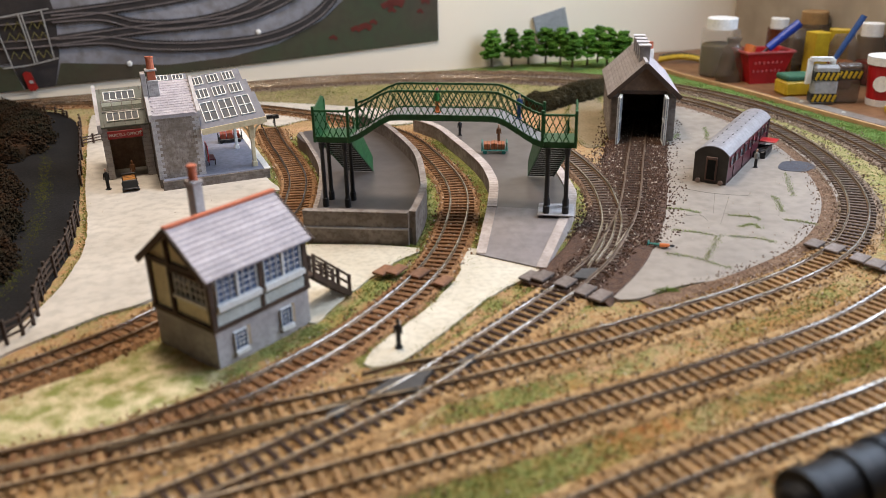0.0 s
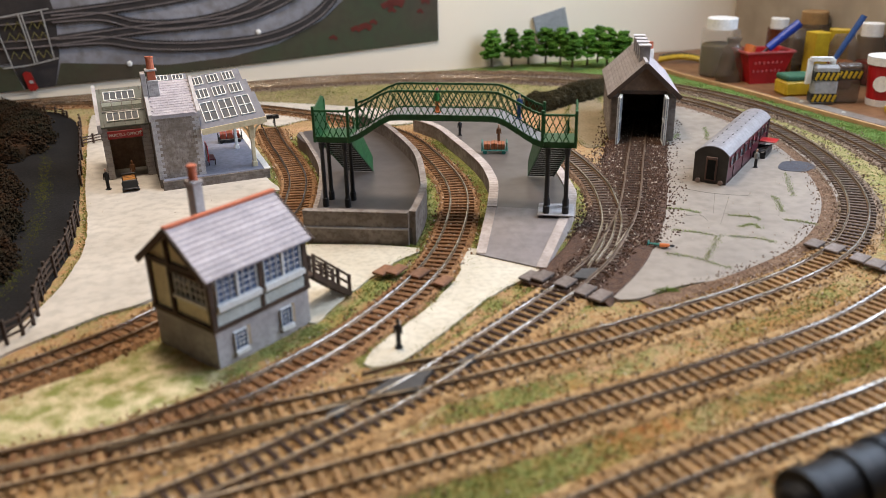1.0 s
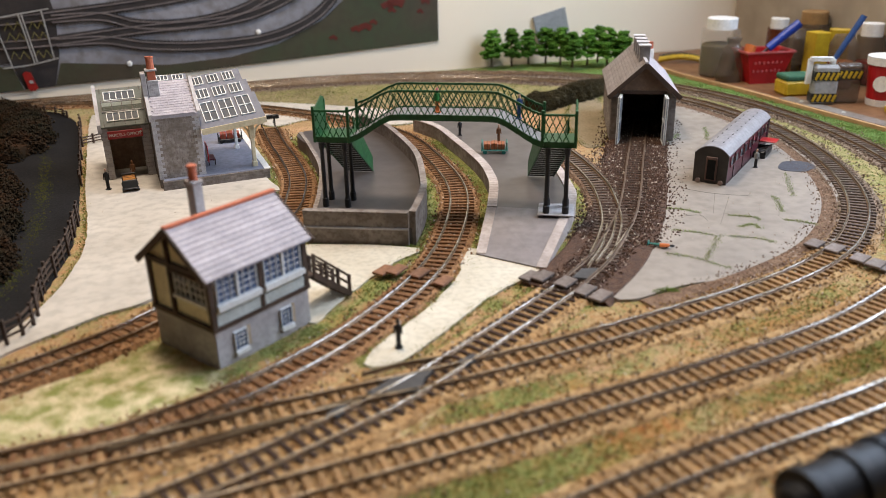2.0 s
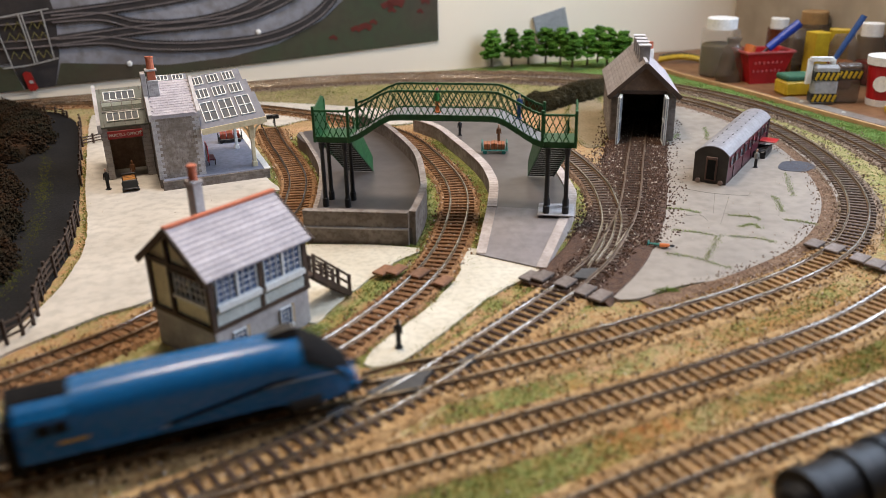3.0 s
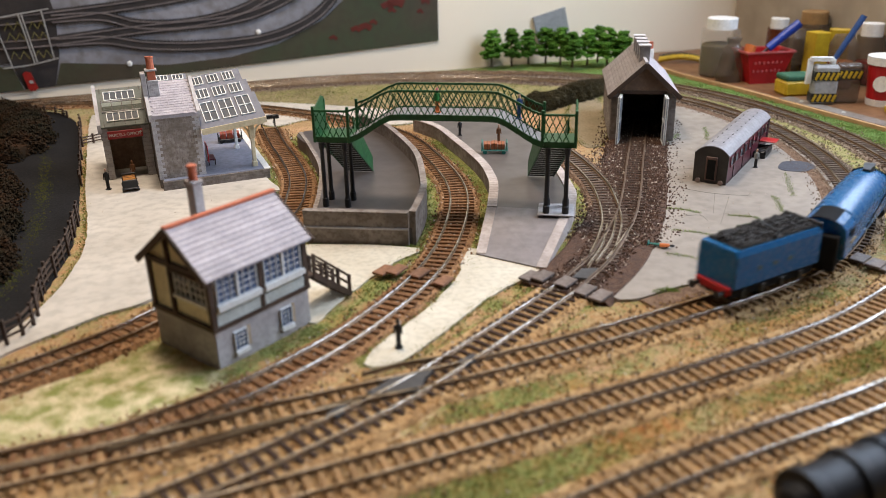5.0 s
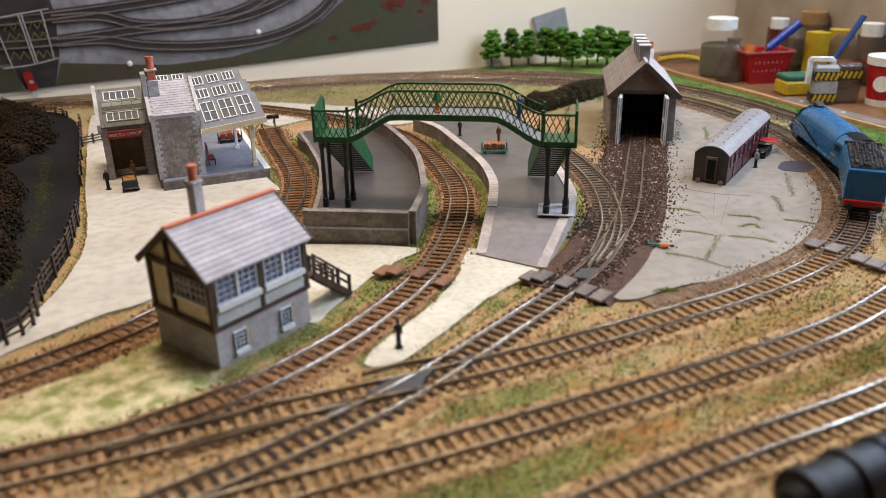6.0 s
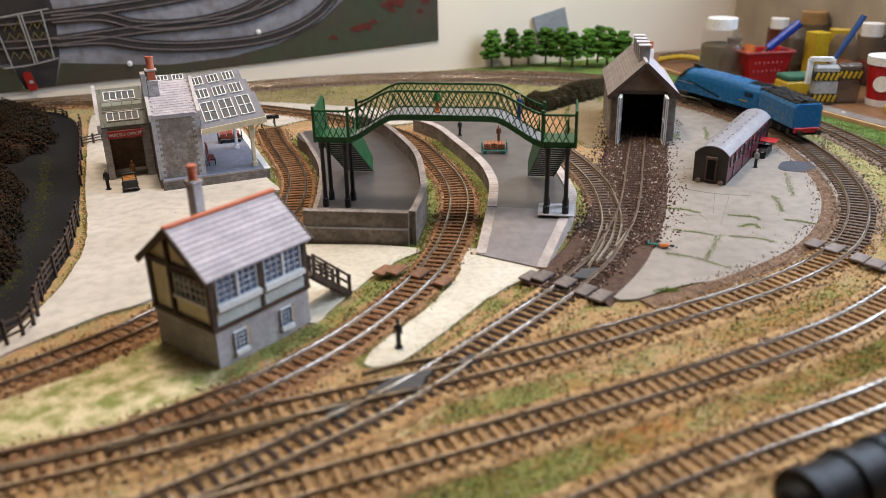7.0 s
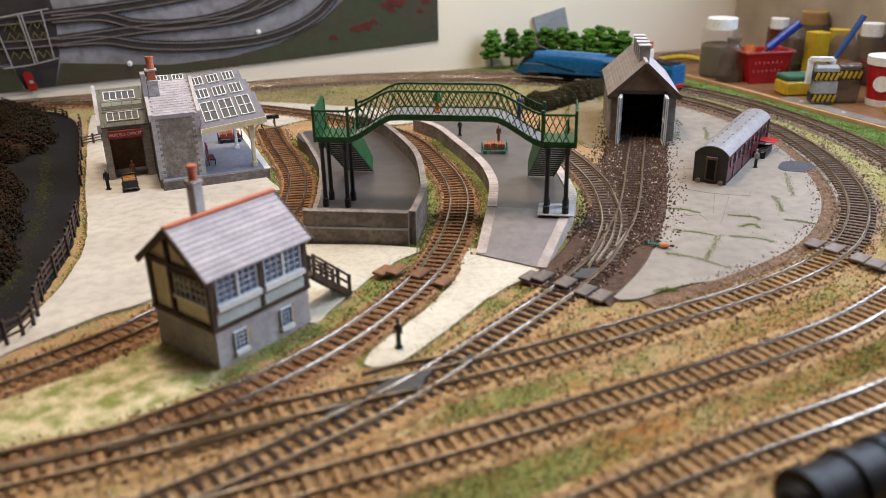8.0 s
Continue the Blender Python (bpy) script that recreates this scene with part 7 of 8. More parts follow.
# ---- frogs of the crossing and points ----


def frog(pts, label):
    bm = slab(bmesh.new(), pts, 0.0030, 0.0056)
    tagged(part("crossing_frog", bm, M("frog_black", (0.035, 0.035, 0.038), (0.06, 0.058, 0.058), 80, 0.45, 0.1)), label, "track part", "crossing frogs")


frog([(-0.0476, 0.4089), (-0.0309, 0.4271), (-0.0065, 0.4354), (-0.0127, 0.4238), (-0.0159, 0.4101), (-0.0334, 0.4071)], "dark grey plastic frog of the diamond crossing")
frog([(-0.0687, 0.3886), (-0.0605, 0.3975), (-0.0563, 0.3950), (-0.0624, 0.3850)], "small black frog of the crossing")
frog([(0.0064, 0.4417), (0.0183, 0.4525), (0.0232, 0.4480), (0.0134, 0.4387)], "dark frog where the two tracks part")
frog([(0.0993, 0.5644), (0.1099, 0.5808), (0.1232, 0.5802), (0.1119, 0.5617)], "black point motor cover between the rails")


BRASS_HEAD = M("brass_rail_head", (0.15, 0.11, 0.062), (0.12, 0.085, 0.05), 60, 0.5, 0.02, metal=0.4)


def check_rail(pts, label):
    line = spline(pts, 0.004)
    th = thing("check_rail", Matrix.Identity(4), label, "rail", group="check rails")
    rl = part("rail", sweep(line, RAIL_PROFILE), RAIL, th)
    part("rail_head", sweep(line, HEAD_PROFILE), BRASS_HEAD if pts[0][0] < 0.05 else RAIL_TOP, rl, "worn running surface")


for pts in ([(-0.1830, 0.3585), (-0.1575, 0.3744), (-0.1261, 0.3879), (-0.0965, 0.4035)], [(-0.1487, 0.3559), (-0.1159, 0.3714), (-0.0868, 0.3848)], [(-0.0751, 0.3934), (-0.0499, 0.4041), (-0.0167, 0.4126)], [(-0.0521, 0.4306), (-0.0245, 0.4430), (0.0044, 0.4502)], [(0.1489, 0.6767), (0.1356, 0.6308), (0.1151, 0.5849)], [(0.1609, 0.6977), (0.1457, 0.6430), (0.1234, 0.5934)], [(0.1725, 0.6796), (0.1521, 0.6363), (0.1320, 0.5975)]):
    check_rail(pts, "short check rail beside the point")

# ---- black engine at the front ----


def black_engine():
    d = math.degrees(math.atan2(0.42, 0.907))
    th = thing("tank_locomotive", pose(0.158, 0.2770, 0.005, 0, 0, d + 1.5) @ Matrix.Diagonal((1, 0.95, 0.95, 1)), "black model steam locomotive standing on the front line", "locomotive")
    satin = M("satin_black", (0.006, 0.0065, 0.009), None, 60, 0.46, 0.05, spec=0.25)
    part("boiler", cyl(bmesh.new(), (0.020, 0, 0.0300), (0.150, 0, 0.0300), 0.0140, 0.0143, 32), satin, th, smooth=False)
    sm = part("smokebox", cyl(bmesh.new(), (-0.004, 0, 0.0300), (0.0195, 0, 0.0300), 0.0143, 0.0143, 32), satin, th, "satin black smokebox")
    for x, w, r in ((-0.0085, 0.0065, 0.0158), (0.0175, 0.0065, 0.0162)):
        bm = lathe(bmesh.new(), [(r - 0.0030, 0), (r - 0.0006, 0), (r, 0.0008), (r, w - 0.0008), (r - 0.0006, w), (r - 0.0030, w)], 36, Matrix.Translation((x, 0, 0.0300)) @ Matrix.Rotation(radians(90), 4, "Y"))
        part("ring", bm, satin, sm)
    part("door", lathe(bmesh.new(), [(0.0120, 0), (0.0112, 0.0030), (0.0085, 0.0062), (0.001, 0.0080)], 28, Matrix.Translation((-0.0080, 0, 0.0285)) @ Matrix.Rotation(radians(-90), 4, "Y")), satin, sm)
    for k, x in enumerate((0.040, 0.062, 0.084, 0.108)):
        part("boiler_band", cyl(bmesh.new(), (x, 0, 0.0300), (x + 0.0050, 0, 0.0300), 0.0155, 0.0155, 32), satin, th)
    part("running_plate", box(bmesh.new(), -0.020, 0.170, -0.0165, 0.0165, 0.0135, 0.0155, 0.0004), BLACK, th)
    for s in (-1, 1):
        part("side_tank", box(bmesh.new(), 0.050, 0.140, s * 0.0145 - 0.002, s * 0.0145 + 0.002, 0.0155, 0.0330, 0.0008), BLACK, th)
        part("cylinder", cyl(bmesh.new(), (-0.006, s * 0.0138, 0.0105), (0.014, s * 0.0138, 0.0105), 0.0048, 0.0048, 14), BLACK, th)
        for x in (0.034, 0.066, 0.098):
            part("wheel", cyl(bmesh.new(), (x, s * 0.0085, 0.0095), (x, s * 0.0110, 0.0095), 0.0095, 0.0095, 20), BLACK, th)
    part("frame", box(bmesh.new(), -0.018, 0.165, -0.0070, 0.0070, 0.003, 0.0135), BLACK, th)
    cab = part("cab", box(bmesh.new(), 0.142, 0.172, -0.0165, 0.0165, 0.0155, 0.0500, 0.001), BLACK, th)
    part("buffer_beam", box(bmesh.new(), -0.0225, -0.0200, -0.0160, 0.0160, 0.0090, 0.0160, 0.0004), BLACK, th)


black_engine()

# ---- the worktop's clutter ----
WZ = 0.0042
CLEAR = glass("clear_plastic", (0.55, 0.50, 0.44), 0.12, 0.26)
CLEAR_DULL = glass("dull_clear_plastic", (0.12, 0.085, 0.06), 0.25, 0.95)
BLUE_PLASTIC = M("blue_plastic", (0.010, 0.045, 0.30), None, 30, 0.4, 0)
AMBER = M("brown_bottle", (0.12, 0.03, 0.012), None, 30, 0.2, 0)
CORK = M("tan_lid", (0.34, 0.19, 0.07), None, 40, 0.6, 0.1)
OCHRE = M("dark_granules", (0.07, 0.055, 0.03), (0.12, 0.09, 0.05), 200, 0.9, 0.6)


def jar(name, x, y, r, h, label, body, lid, lid_h, fill=None, fill_h=0.0, category="jar"):
    th = thing(name, pose(x, y, WZ), label, category)
    part("jar_body", lathe(bmesh.new(), [(r * 0.94, 0), (r, h * 0.04), (r, h * 0.80), (r * 0.72, h - lid_h), (r * 0.70, h - lid_h + 0.001)], 24), body, th, smooth=False)
    if lid:
        part("lid", lathe(bmesh.new(), [(r * 0.78, h - lid_h), (r * 0.78, h - 0.001), (r * 0.74, h)], 24), lid, th)
    if fill:
        part("contents", lathe(bmesh.new(), [(r * 0.90, 0.001), (r * 0.95, fill_h * 0.2), (r * 0.95, fill_h * 0.95), (r * 0.80, fill_h)], 20), fill, th)
    return th


jar("storage_jar", 0.464, 1.350, 0.031, 0.093, "tall clear plastic jar with white lid and dark contents", CLEAR, WHITE_PAINT, 0.017, OCHRE, 0.052)


def plastic_bag(x, y):
    bm = bmesh.new()
    rings = [(0.020, 0.0), (0.024, 0.012), (0.021, 0.030), (0.017, 0.048), (0.010, 0.060), (0.013, 0.068)]
    lathe(bm, rings, 26)
    for v in bm.verts:
        k = 1 + 0.28 * noise.noise((v.co.x * 70, v.co.y * 70, v.co.z * 60))
        v.co.x *= k
        v.co.y *= k * 0.7
    ob = part("plastic_bag", bm, CLEAR_DULL)
    ob.matrix_world = pose(x, y, WZ)
    tagged(ob, "crumpled clear plastic bag leaning on the jar", "bag")


plastic_bag(0.468, 1.298)


def basket():
    th = thing("plastic_basket", pose(0.513, 1.290, WZ, 0, 0, 8) @ Matrix.Diagonal((0.84, 0.84, 0.95, 1)), "red plastic basket full of small tools", "basket")
    bm = bmesh.new()
    outline = []
    for z, wx, wy in ((0.0, 0.029, 0.020), (0.052, 0.046, 0.030)):
        outline.append([bm.verts.new((sx * wx, sy * wy, z)) for sx, sy in ((-1, -1), (1, -1), (1, 1), (-1, 1))])
    for z, wx, wy in ((0.052, 0.0435, 0.0275), (0.003, 0.0270, 0.018)):
        outline.append([bm.verts.new((sx * wx, sy * wy, z)) for sx, sy in ((-1, -1), (1, -1), (1, 1), (-1, 1))])
    for a, b in zip(outline, outline[1:]):
        for i in range(4):
            bm.faces.new((a[i], a[(i + 1) % 4], b[(i + 1) % 4], b[i]))
    bm.faces.new(outline[0][::-1])
    bm.faces.new(outline[-1])
    part("tub", bm, RED, th)
    bm = bmesh.new()
    for a, b in (((-0.047, -0.031), (0.047, -0.031)), ((0.047, -0.031), (0.047, 0.031)), ((0.047, 0.031), (-0.047, 0.031)), ((-0.047, 0.031), (-0.047, -0.031))):
        bar(bm, (*a, 0.0525), (*b, 0.0525), 0.003, 0.003)
    part("rim", bm, M("pale_red_rim", (0.50, 0.10, 0.10), None, 30, 0.35, 0), th)
    for k in range(14):
        part("perforation", box(bmesh.new(), -0.030 + 0.0085 * (k % 7), -0.0265 + 0.0085 * (k % 7), -0.0265 - 0.0030 * (k // 7), -0.0242 - 0.0030 * (k // 7), 0.020 + 0.014 * (k // 7), 0.0235 + 0.014 * (k // 7)), M("pale_slot", (0.48, 0.08, 0.08), None, 30, 0.5, 0), th)
    return th


basket()


def hand_tool(x, y, z, a, b, label, grip, r):
    th = thing("hand_tool", pose(x, y, z), label, "tool")
    va, vb = Vector(a), Vector(b)
    part("handle", cyl(bmesh.new(), va, vb, r, r * 0.85, 12), grip, th)
    part("blade", cyl(bmesh.new(), vb, vb + (vb - va) * 0.55, r * 0.35, r * 0.2, 8), M("tool_steel", (0.18, 0.17, 0.18), None, 60, 0.35, 0.05, metal=0.9), th, "dark steel shaft")


hand_tool(0.524, 1.290, WZ + 0.008, (0.040, 0.0, 0.082), (-0.004, 0.0, 0.044), "blue handled tool standing in the red basket", BLUE_PLASTIC, 0.0075)
hand_tool(0.510, 1.295, WZ + 0.006, (-0.014, 0.004, 0.050), (-0.020, 0.0, 0.030), "orange handled tool in the red basket", ORANGE, 0.009)
jar("bottle", 0.585, 1.415, 0.019, 0.082, "brown glass bottle with white cap", AMBER, WHITE_PAINT, 0.018, category="bottle")
jar("bottle", 0.552, 1.300, 0.012, 0.046, "small dark bottle with orange band", AMBER, BLACK, 0.016, category="bottle")
jar("storage_jar", 0.630, 1.385, 0.027, 0.096, "clear jar with tan screw lid", CLEAR_DULL, CORK, 0.026)
jar("storage_jar", 0.578, 1.340, 0.022, 0.078, "dull clear plastic beaker with scraps", CLEAR_DULL, None, 0.004, OCHRE, 0.02)


def carton(name, x, y, z, turn, w, d, h, mat, label, bands=(), category="box"):
    th = thing(name, pose(x, y, z, 0, 0, turn), label, category)
    part("carton", box(bmesh.new(), -w / 2, w / 2, -d / 2, d / 2, 0, h, 0.001), mat, th)
    for z0, z1, bm_mat in bands:
        part("printed_band", box(bmesh.new(), -w / 2 - 0.0004, w / 2 + 0.0004, -d / 2 - 0.0004, d / 2 + 0.0004, z0, z1), bm_mat, th)
    return th


carton("carton", 0.600, 1.298, WZ, 14, 0.026, 0.026, 0.075, YELLOW, "tall yellow cardboard carton")
carton("carton", 0.636, 1.302, WZ, -20, 0.030, 0.020, 0.078, YELLOW, "yellow carton with a dark printed spot")
sp = thing("cleaning_sponge", pose(0.532, 1.196, WZ, 0, 0, 6), "yellow sponge with a green scouring top", "sponge")
part("sponge", box(bmesh.new(), -0.026, 0.026, -0.018, 0.018, 0, 0.022, 0.003), YELLOW, sp)
part("scourer", box(bmesh.new(), -0.0255, 0.0255, -0.0175, 0.0175, 0.0222, 0.030, 0.002), M("green_scourer", (0.05, 0.13, 0.08), None, 120, 0.9, 0.5), sp)


def striped_pack(x, y, turn, label, dark):
    th = thing("glue_pack", pose(x, y, WZ, 0, 0, turn) @ Matrix.Diagonal((0.74, 0.8, 0.95, 1)), label, "pack")
    part("pouch", box(bmesh.new(), -0.023, 0.023, -0.011, 0.011, 0, 0.058, 0.004), CLEAR_DULL if dark else M("white_pouch", (0.33, 0.325, 0.32), None, 40, 0.5, 0), th)
    for z0 in ((0.036,) if dark else (0.036, 0.004)):
        b = part("hazard_band", box(bmesh.new(), -0.0234, 0.0234, -0.0114, 0.0114, z0, z0 + 0.013), BLACK, th, "black and yellow striped band")
        for k in range(5):
            s = part("stripe", box(bmesh.new(), -0.0022, 0.0022, -0.0004, 0.0004, -0.0058, 0.0058), YELLOW, b)
            s.matrix_local = Matrix.Translation((-0.018 + 0.009 * k, -0.0120, z0 + 0.0065)) @ Matrix.Rotation(radians(28), 4, "Y")
    if not dark:
        bm = bmesh.new()
        for a, c in (((-0.030, 0.030), (-0.030, 0.066)), ((-0.030, 0.066), (0.010, 0.066)), ((0.010, 0.066), (0.010, 0.058))):
            bar(bm, (a[0], 0, a[1]), (c[0], 0, c[1]), 0.010, 0.006)
        part("pouch_frame", bm, WHITE_PAINT, th)
    return th


striped_pack(0.540, 1.128, -6, "white pack with black and yellow striped bands", False)
striped_pack(0.576, 1.136, -8, "clear pouch with a black and yellow striped band", True)
jar("storage_jar", 0.612, 1.235, 0.020, 0.082, "clear jar of orange and red scraps", CLEAR_DULL, None, 0.004, ORANGE, 0.04)
jar("bottle", 0.665, 1.26, 0.020, 0.092, "clear squeeze bottle with pale cap", CLEAR_DULL, WHITE_PAINT, 0.02, RED, 0.035, category="bottle")
hand_tool(0.588, 1.190, WZ, (0.024, 0.0, 0.112), (-0.010, 0.0, 0.048), "dark blue paintbrush standing in a jar", NAVY, 0.0045)
mug = thing("paper_cup", pose(0.622, 1.118, WZ), "red and white paper cup", "cup")
part("cup", lathe(bmesh.new(), [(0.021, 0), (0.027, 0.062), (0.026, 0.062), (0.0205, 0.002)], 28), RED, mug)
part("rim", lathe(bmesh.new(), [(0.0262, 0.056), (0.0280, 0.056), (0.0285, 0.067), (0.0262, 0.067)], 28), WHITE_PAINT, mug, "white rolled rim")
part("foot_band", lathe(bmesh.new(), [(0.0213, 0.0), (0.0218, 0.0), (0.0226, 0.009), (0.0218, 0.009)], 28), WHITE_PAINT, mug, "white foot band")
bm = lathe(bmesh.new(), [(0.011, -0.001), (0.011, 0.001)], 20, Matrix.Translation((-0.0155, -0.0185, 0.032)) @ Matrix.Rotation(radians(-40), 4, "Z") @ Matrix.Rotation(radians(90), 4, "X"))
part("round_mark", bm, WHITE_PAINT, mug, "plain white round mark")
carton("carton", 0.620, 1.062, WZ, -20, 0.040, 0.030, 0.006, YELLOW, "flat yellow packet beside the cup")
carton("carton", 0.650, 1.085, WZ, -20, 0.014, 0.030, 0.040, YELLOW, "small upright yellow packet")
pl = thing("pliers", pose(0.430, 1.475, WZ, 0, 0, -18), "yellow and black handled pliers lying on the worktop", "pliers")
for s in (-1, 1):
    bm = outline_loft(bmesh.new(), [(-0.030 + 0.011 * k, [(s * (0.012 - 0.010 * (k / 7) ** 2) + 0.0052 * math.cos(a), 0.0052 + 0.006 * math.sin(k / 7 * 3.1) + 0.0052 * math.sin(a)) for a in (i * math.pi / 4 for i in range(8))]) for k in range(8)])
    part("grip", bm, YELLOW if s < 0 else BLACK, pl, "curved plastic grip")
part("jaw", box(bmesh.new(), 0.045, 0.068, -0.005, 0.005, 0.0, 0.016, 0.002), BLACK, pl)
for k, (a, z) in enumerate(((0.06, 0.168), (0.105, 0.158))):
    h = thing("wall_hook", Matrix.Translation((CORNER.x + RIGHT_DIR.x * a, CORNER.y + RIGHT_DIR.y * a, z)) @ Matrix.Rotation(math.atan2(RIGHT_DIR.y, RIGHT_DIR.x), 4, "Z"), "black tool clip fixed to the wall", "clip", "wall clips")
    part("clip", box(bmesh.new(), -0.020, 0.020, -0.012, -0.0005, -0.007, 0.007, 0.002), BLACK, h)
gp = part("grey_panel", box(bmesh.new(), -0.032, 0.032, -0.004, -0.0005, -0.030, 0.016, 0.0005), M("grey_card", (0.30, 0.31, 0.31), None, 30, 0.6, 0))
gp.matrix_world = Matrix.Translation((0.205, wall_y(0.205) - 0.004, 0.076)) @ pose(0, 0, 0, 0, 0, 16) @ pose(0, 0, 0, 0, -14, 0)
tagged(gp, "grey card panel leaning on the wall behind the trees", "panel")

# ---- crumbs on the yards ----
crumbs = np.r_[np.c_[rng.uniform(0.21, 0.40, 90), rng.uniform(0.58, 1.02, 90)], np.c_[rng.uniform(-0.40, -0.20, 60), rng.uniform(0.56, 1.05, 60)]]
ok = np.array([(x > 0 and 0.60 + 0.45 * abs(x - 0.27) < y) or (x < 0 and x > -0.24 - 0.20 * (y - 0.5) / 0.4) for x, y in crumbs])
crumbs = crumbs[ok]
tagged(stones("pale_crumbs", np.c_[crumbs, np.full(len(crumbs), 0.0020)], 0.0006, PALE_STONE, None), "tiny pale crumbs scattered on the yards", "crumbs", kind="stuff")

# ---- moss joints and tufts ----
MOSS = M("moss", (0.17, 0.26, 0.06), (0.26, 0.30, 0.10), 120, 0.95, 0.5)


def blades(name, xy, h, material, label, category, z=0.001):
    """Tiny leaning blades of flock, one triangle each, in one mesh."""
    n = len(xy)
    a = rng.random(n) * 6.28
    hh = h * (0.25 + 0.5 * rng.random(n))
    w = h * 0.26
    dx, dy = np.cos(a) * w, np.sin(a) * w
    lean = rng.normal(0, 1.3, (n, 2)) * hh[:, None]
    v = np.zeros((n, 3, 3))
    v[:, 0] = np.c_[xy[:, 0] - dx, xy[:, 1] - dy, np.full(n, z - 0.0006)]
    v[:, 1] = np.c_[xy[:, 0] + dx, xy[:, 1] + dy, np.full(n, z - 0.0006)]
    v[:, 2] = np.c_[xy + lean, z + hh]
    f = np.arange(3 * n).reshape(-1, 3)
    return tagged(raw(name, v.reshape(-1, 3), f.tolist(), material), label, category, kind="stuff")


joints = [[(0.2162, 0.7228), (0.2303, 0.7188), (0.2424, 0.7089)], [(0.2057, 0.6679), (0.2240, 0.6614), (0.2373, 0.6527)], [(0.1868, 0.6154), (0.2073, 0.6050), (0.2281, 0.5837)], [(0.2676, 0.7014), (0.2867, 0.6958), (0.2917, 0.6882)], [(0.2505, 0.6506), (0.2729, 0.6442), (0.2840, 0.6347)], [(0.3135, 0.6869), (0.3274, 0.6804), (0.3388, 0.6713)], [(0.3686, 0.8221), (0.3572, 0.7849), (0.3478, 0.7504)], [(0.2445, 0.6549), (0.2294, 0.6277), (0.2158, 0.6022)], [(0.2676, 0.6712), (0.2800, 0.6775), (0.2835, 0.6662)], [(0.3423, 1.0206), (0.3350, 0.9874), (0.3283, 0.9613)], [(0.3281, 0.7516), (0.3242, 0.7273), (0.3195, 0.7073)], [(0.1594, 0.5440), (0.1691, 0.5484), (0.1762, 0.5432)], [(0.2725, 0.9527), (0.2874, 0.9697), (0.3001, 0.9902)]]
pts = []
for j in joints:
    line = spline(j, 0.0006)
    k = rng.integers(0, len(line), 420)
    pts.append(line[k] + rng.normal(0, 0.0017, (420, 2)))
blades("moss", np.concatenate(pts), 0.0013, MOSS, "green moss tufts in the concrete joints", "moss", 0.0018)
GROOVE = M("concrete_joint", (0.20, 0.18, 0.15), None, 90, 0.9, 0.2)
for k, j in enumerate(joints[:11] + [[(0.2428, 0.7833), (0.2714, 0.7638), (0.3073, 0.7530)], [(0.2742, 0.7636), (0.2549, 0.7081)], [(0.2282, 0.7022), (0.2416, 0.7029), (0.2434, 0.6881)], [(0.2853, 0.7543), (0.2524, 0.6791)], [(0.3347, 0.7512), (0.3124, 0.6973)], [(0.2397, 0.8513), (0.2601, 0.8458), (0.2826, 0.8483)]]):
    line = spline(j, 0.004)
    ob = part("concrete_joint", sweep(line, [(-0.00018, 0.0010), (-0.00018, 0.00178), (0.00018, 0.00178), (0.00018, 0.0010)]), GROOVE)
    tagged(ob, "thin dark joint scribed in the concrete", "joint", "concrete joints", kind="structure")
# flock: green where the sheet is green, straw elsewhere
for key, n, h, mt, lab in (("green", 60000, 0.0017, M("green_flock", (0.10, 0.14, 0.03), (0.28, 0.27, 0.08), 60, 0.95, 0.0), "short green flock grass on the model ground"), ("straw", 14000, 0.0014, M("straw_flock", (0.52, 0.42, 0.20), (0.42, 0.33, 0.14), 40, 0.95, 0.0), "short straw coloured flock on the model ground"), ("rust", 9000, 0.0013, M("rust_flock", (0.42, 0.18, 0.06), (0.48, 0.26, 0.10), 40, 0.95, 0.0), "rusty coloured scatter on the model ground")):
    src = np.array(PATCHES[key])
    wgt = src[:, 2] ** 2 * src[:, 3]
    k = rng.choice(len(src), n, p=wgt / wgt.sum())
    xy = src[k, :2] + rng.normal(0, 1, (n, 2)) * src[k, 2][:, None] * 0.62
    ok = np.array([(y > 0.2) and (y < wall_y(x) - 0.002) and (x < edge_x(y)) for x, y in xy])
    xy = xy[ok]
    near = np.full(len(xy), 9.0)
    for t in TRACK.values():
        line = spline(t, 0.01)
        near = np.minimum(near, np.sqrt(((xy[:, None] - line[None]) ** 2).sum(-1)).min(1))
    blades("grass", xy[near > 0.019], h, mt, lab, "grass", 0.0)
    if key == "green":                  # and along the edges of the cards
        ed = np.array([tuple(p) for p in EDGES])
        ed = ed[np.array([noise.noise((x * 14, y * 14, 2)) > -0.12 for x, y in ed])]
        ed = np.repeat(ed, 26, 0) + rng.normal(0, 0.0030, (len(ed) * 26, 2))
        blades("grass", ed, 0.0022, mt, "green flock along the yard and path edges", "grass", 0.0004)

for key, n, h, mt, lab in (("green", 42000, 0.0021, M("olive_flock", (0.105, 0.15, 0.035), (0.24, 0.255, 0.075), 90, 0.95, 0.0), "green and olive flock along the tracks"), ("lawn", 22000, 0.0020, M("lawn_flock", (0.11, 0.22, 0.05), (0.20, 0.30, 0.09), 90, 0.95, 0.0), "bright green flock along the outer board edge")):
    wgt = BAND[key] * (Y < wall_y(X) - 0.01) * ramp(-Y, -1.5, -0.9)
    k = rng.choice(len(vx), n, p=wgt / wgt.sum())
    blades("grass", vx[k, :2] + rng.normal(0, 0.003, (n, 2)), h, mt, lab, "grass", 0.0002)

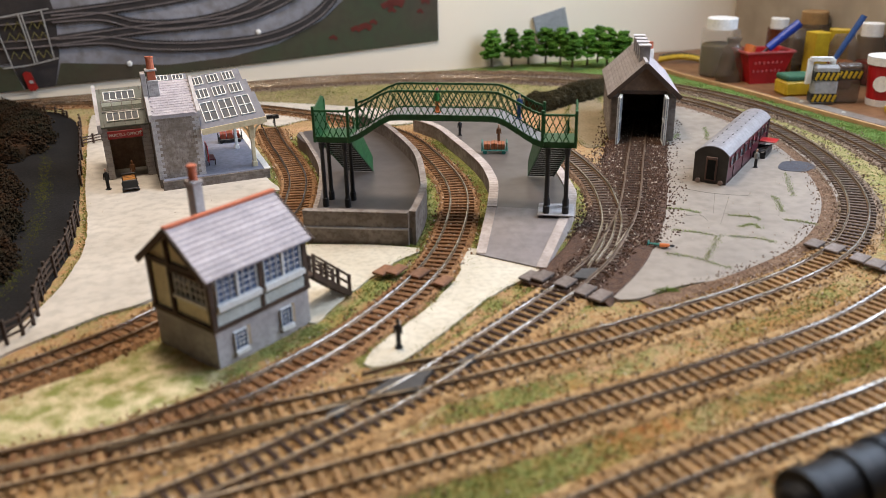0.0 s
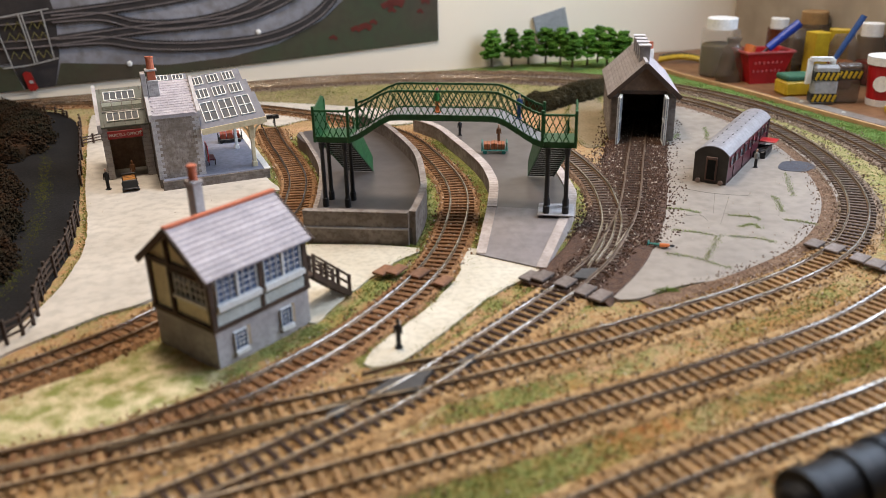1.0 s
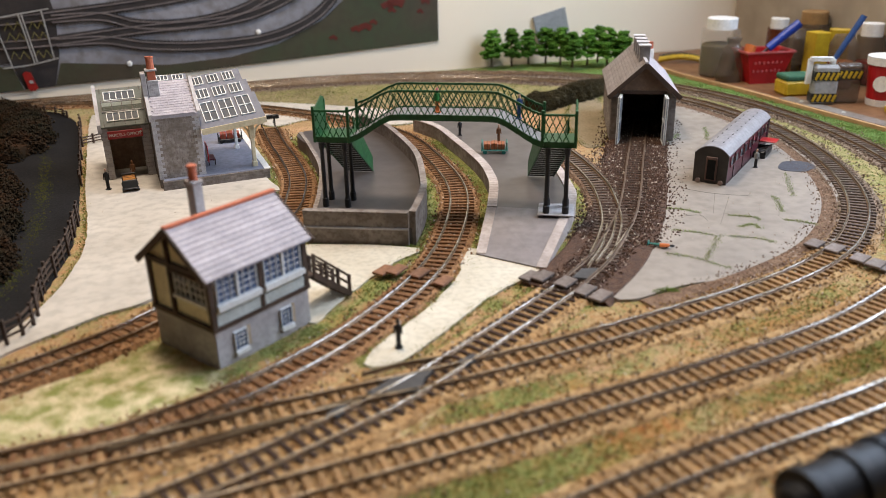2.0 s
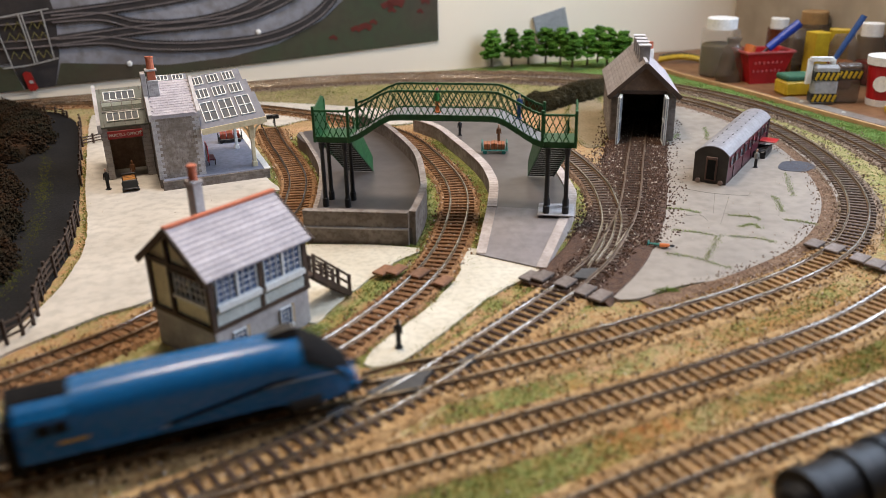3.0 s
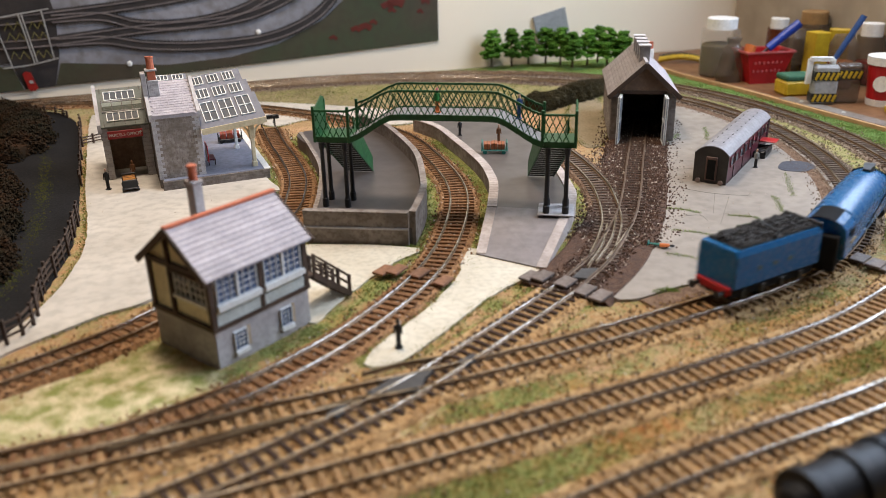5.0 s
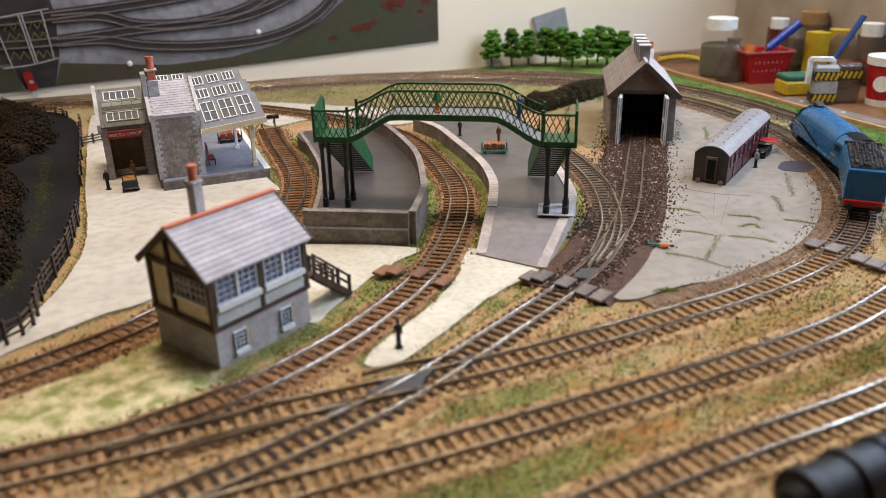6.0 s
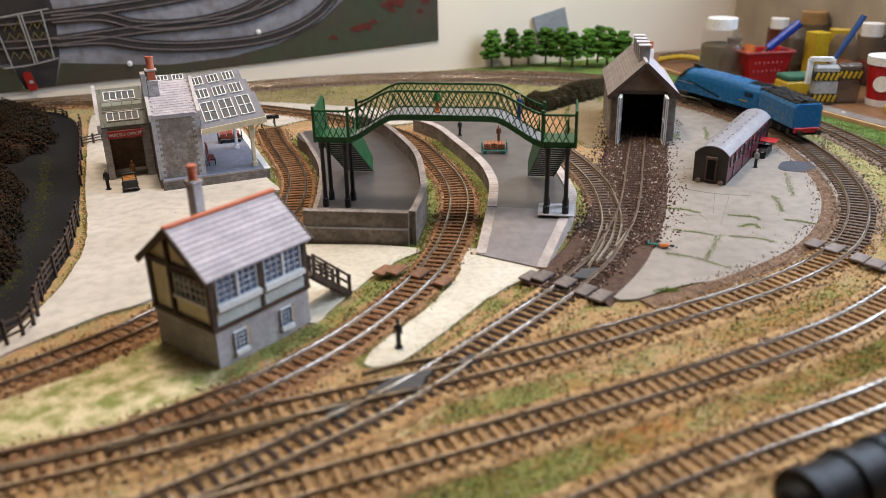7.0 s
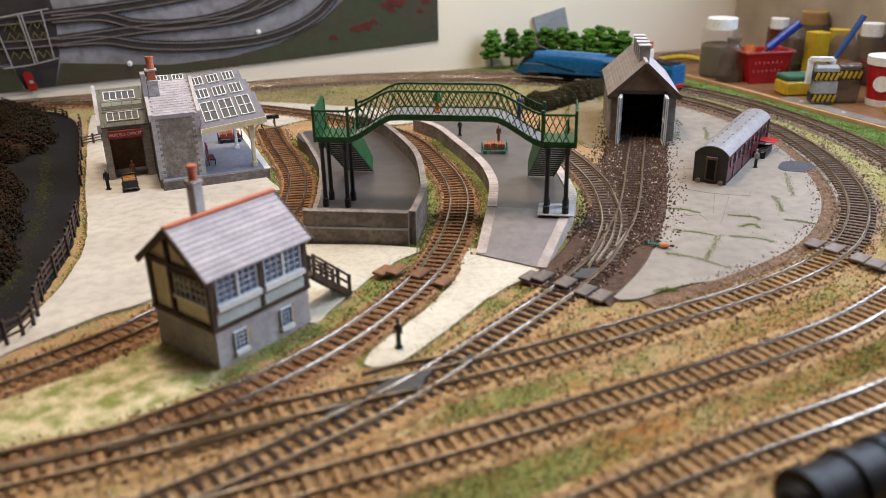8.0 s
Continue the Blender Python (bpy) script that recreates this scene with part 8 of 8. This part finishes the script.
line = spline([(-0.5407, 1.0724), (-0.4688, 0.9232), (-0.4240, 0.8172), (-0.3849, 0.7157), (-0.3614, 0.6467), (-0.3470, 0.5886), (-0.3407, 0.5390)], 0.0008)
k = rng.integers(0, len(line), 2600)
wob = 0.5 + 0.5 * np.sin(k * 0.013) * np.sin(k * 0.031)
keep = rng.random(len(k)) < wob
stones("road_scatter", np.c_[line[k] + rng.normal(0, 0.0042, (len(k), 2)), np.full(len(k), 0.0024)][keep], 0.0008, M("yellow_green_scatter", (0.07, 0.065, 0.014), (0.045, 0.05, 0.012), 80, 0.95, 0.0), None)
tagged(bpy.data.objects["road_scatter"], "faded yellow-green scatter down the middle of the road", "scatter")

# ---- sleepers, shared mesh, the nearest singly ----
for th, pts, mt in sleeper_jobs:
    nn = normals(pts)
    far, count = [], 0
    for (x, y), (u, v) in zip(pts, nn):
        a = math.atan2(v, u) - math.pi / 2
        own = mt if not isinstance(mt, tuple) else mt[0] if y + 0.05 * noise.noise((x * 30, y * 30, 1)) < 0.60 else mt[1]
        if y > 0.26 and y < 1.0 and -0.3 < x < 0.62 and count < 300:
            ob = new("sleeper", sleeper_mesh[own.name])
            ob.parent = th
            ob.matrix_local = Matrix.Translation((x, y, 0)) @ Matrix.Rotation(a + rng.normal(0, 0.012), 4, "Z")
            count += 1
        elif y >= 1.0:
            far.append((x, y, a))
    if far:
        src = [v.co.copy() for v in sleeper_bm.verts]
        sleeper_bm.verts.index_update()
        fs = [[v.index for v in f.verts] for f in sleeper_bm.faces]
        V, Fc = [], []
        for x, y, a in far:
            m = Matrix.Translation((x, y, 0)) @ Matrix.Rotation(a, 4, "Z")
            o = len(V)
            V += [m @ c for c in src]
            Fc += [[o + i for i in f] for f in fs]
        tagged(raw("far_sleepers", V, Fc, mt[1] if isinstance(mt, tuple) else mt, th), kind="stuff")
sleeper_bm.free()


def motions():
    """The train runs round the loop at an even speed."""
    line = spline(TRACK["A"], 0.002)
    s = np.r_[0, np.cumsum(np.linalg.norm(np.diff(line, axis=0), axis=1))]
    zero = s[np.argmin(np.hypot(line[:, 0] - 0.061, line[:, 1] - 0.450))]   # the nose passes here soon after 3.3 s

    def at(d):
        return Vector((float(np.interp(d, s, line[:, 0])), float(np.interp(d, s, line[:, 1])), RAIL_Z))

    def nose(t):
        return zero + float(np.polyval(RUN, t))

    def placed(mid, base):
        a, b = at(mid - base / 2), at(mid + base / 2)
        d = b - a
        m = Matrix.Rotation(math.atan2(d.y, d.x), 4, "Z")
        m.translation = (a + b) / 2
        return m

    times = [k * 0.1 for k in range(81)]
    walk(ENGINE, [(t, placed(nose(t) - 0.090, 0.085)) for t in times])
    walk(TENDER, [(t, placed(nose(t) - 0.236, 0.060)) for t in times])
    fine = [k / 15 for k in range(121)]
    for w, r in WHEELS:
        place = w.matrix_local.copy()
        walk(w, [(t, place @ Matrix.Rotation((nose(t) - nose(0)) / r, 4, "Y")) for t in fine])


RUN = np.polyfit((0, 1.0, 2.0, 2.8, 3.5, 4.0, 4.5, 5.8, 6.0, 6.5, 7.0, 8.0), (-0.96, -0.68, -0.40, -0.176, 0.020, 0.163, 0.302, 0.622, 0.674, 0.804, 0.938, 1.214), 6, w=(0.3, 0.3, 0.3, 1, 1, 1, 2, 1, 1, 1, 1, 1))    # way run at each time
motions()
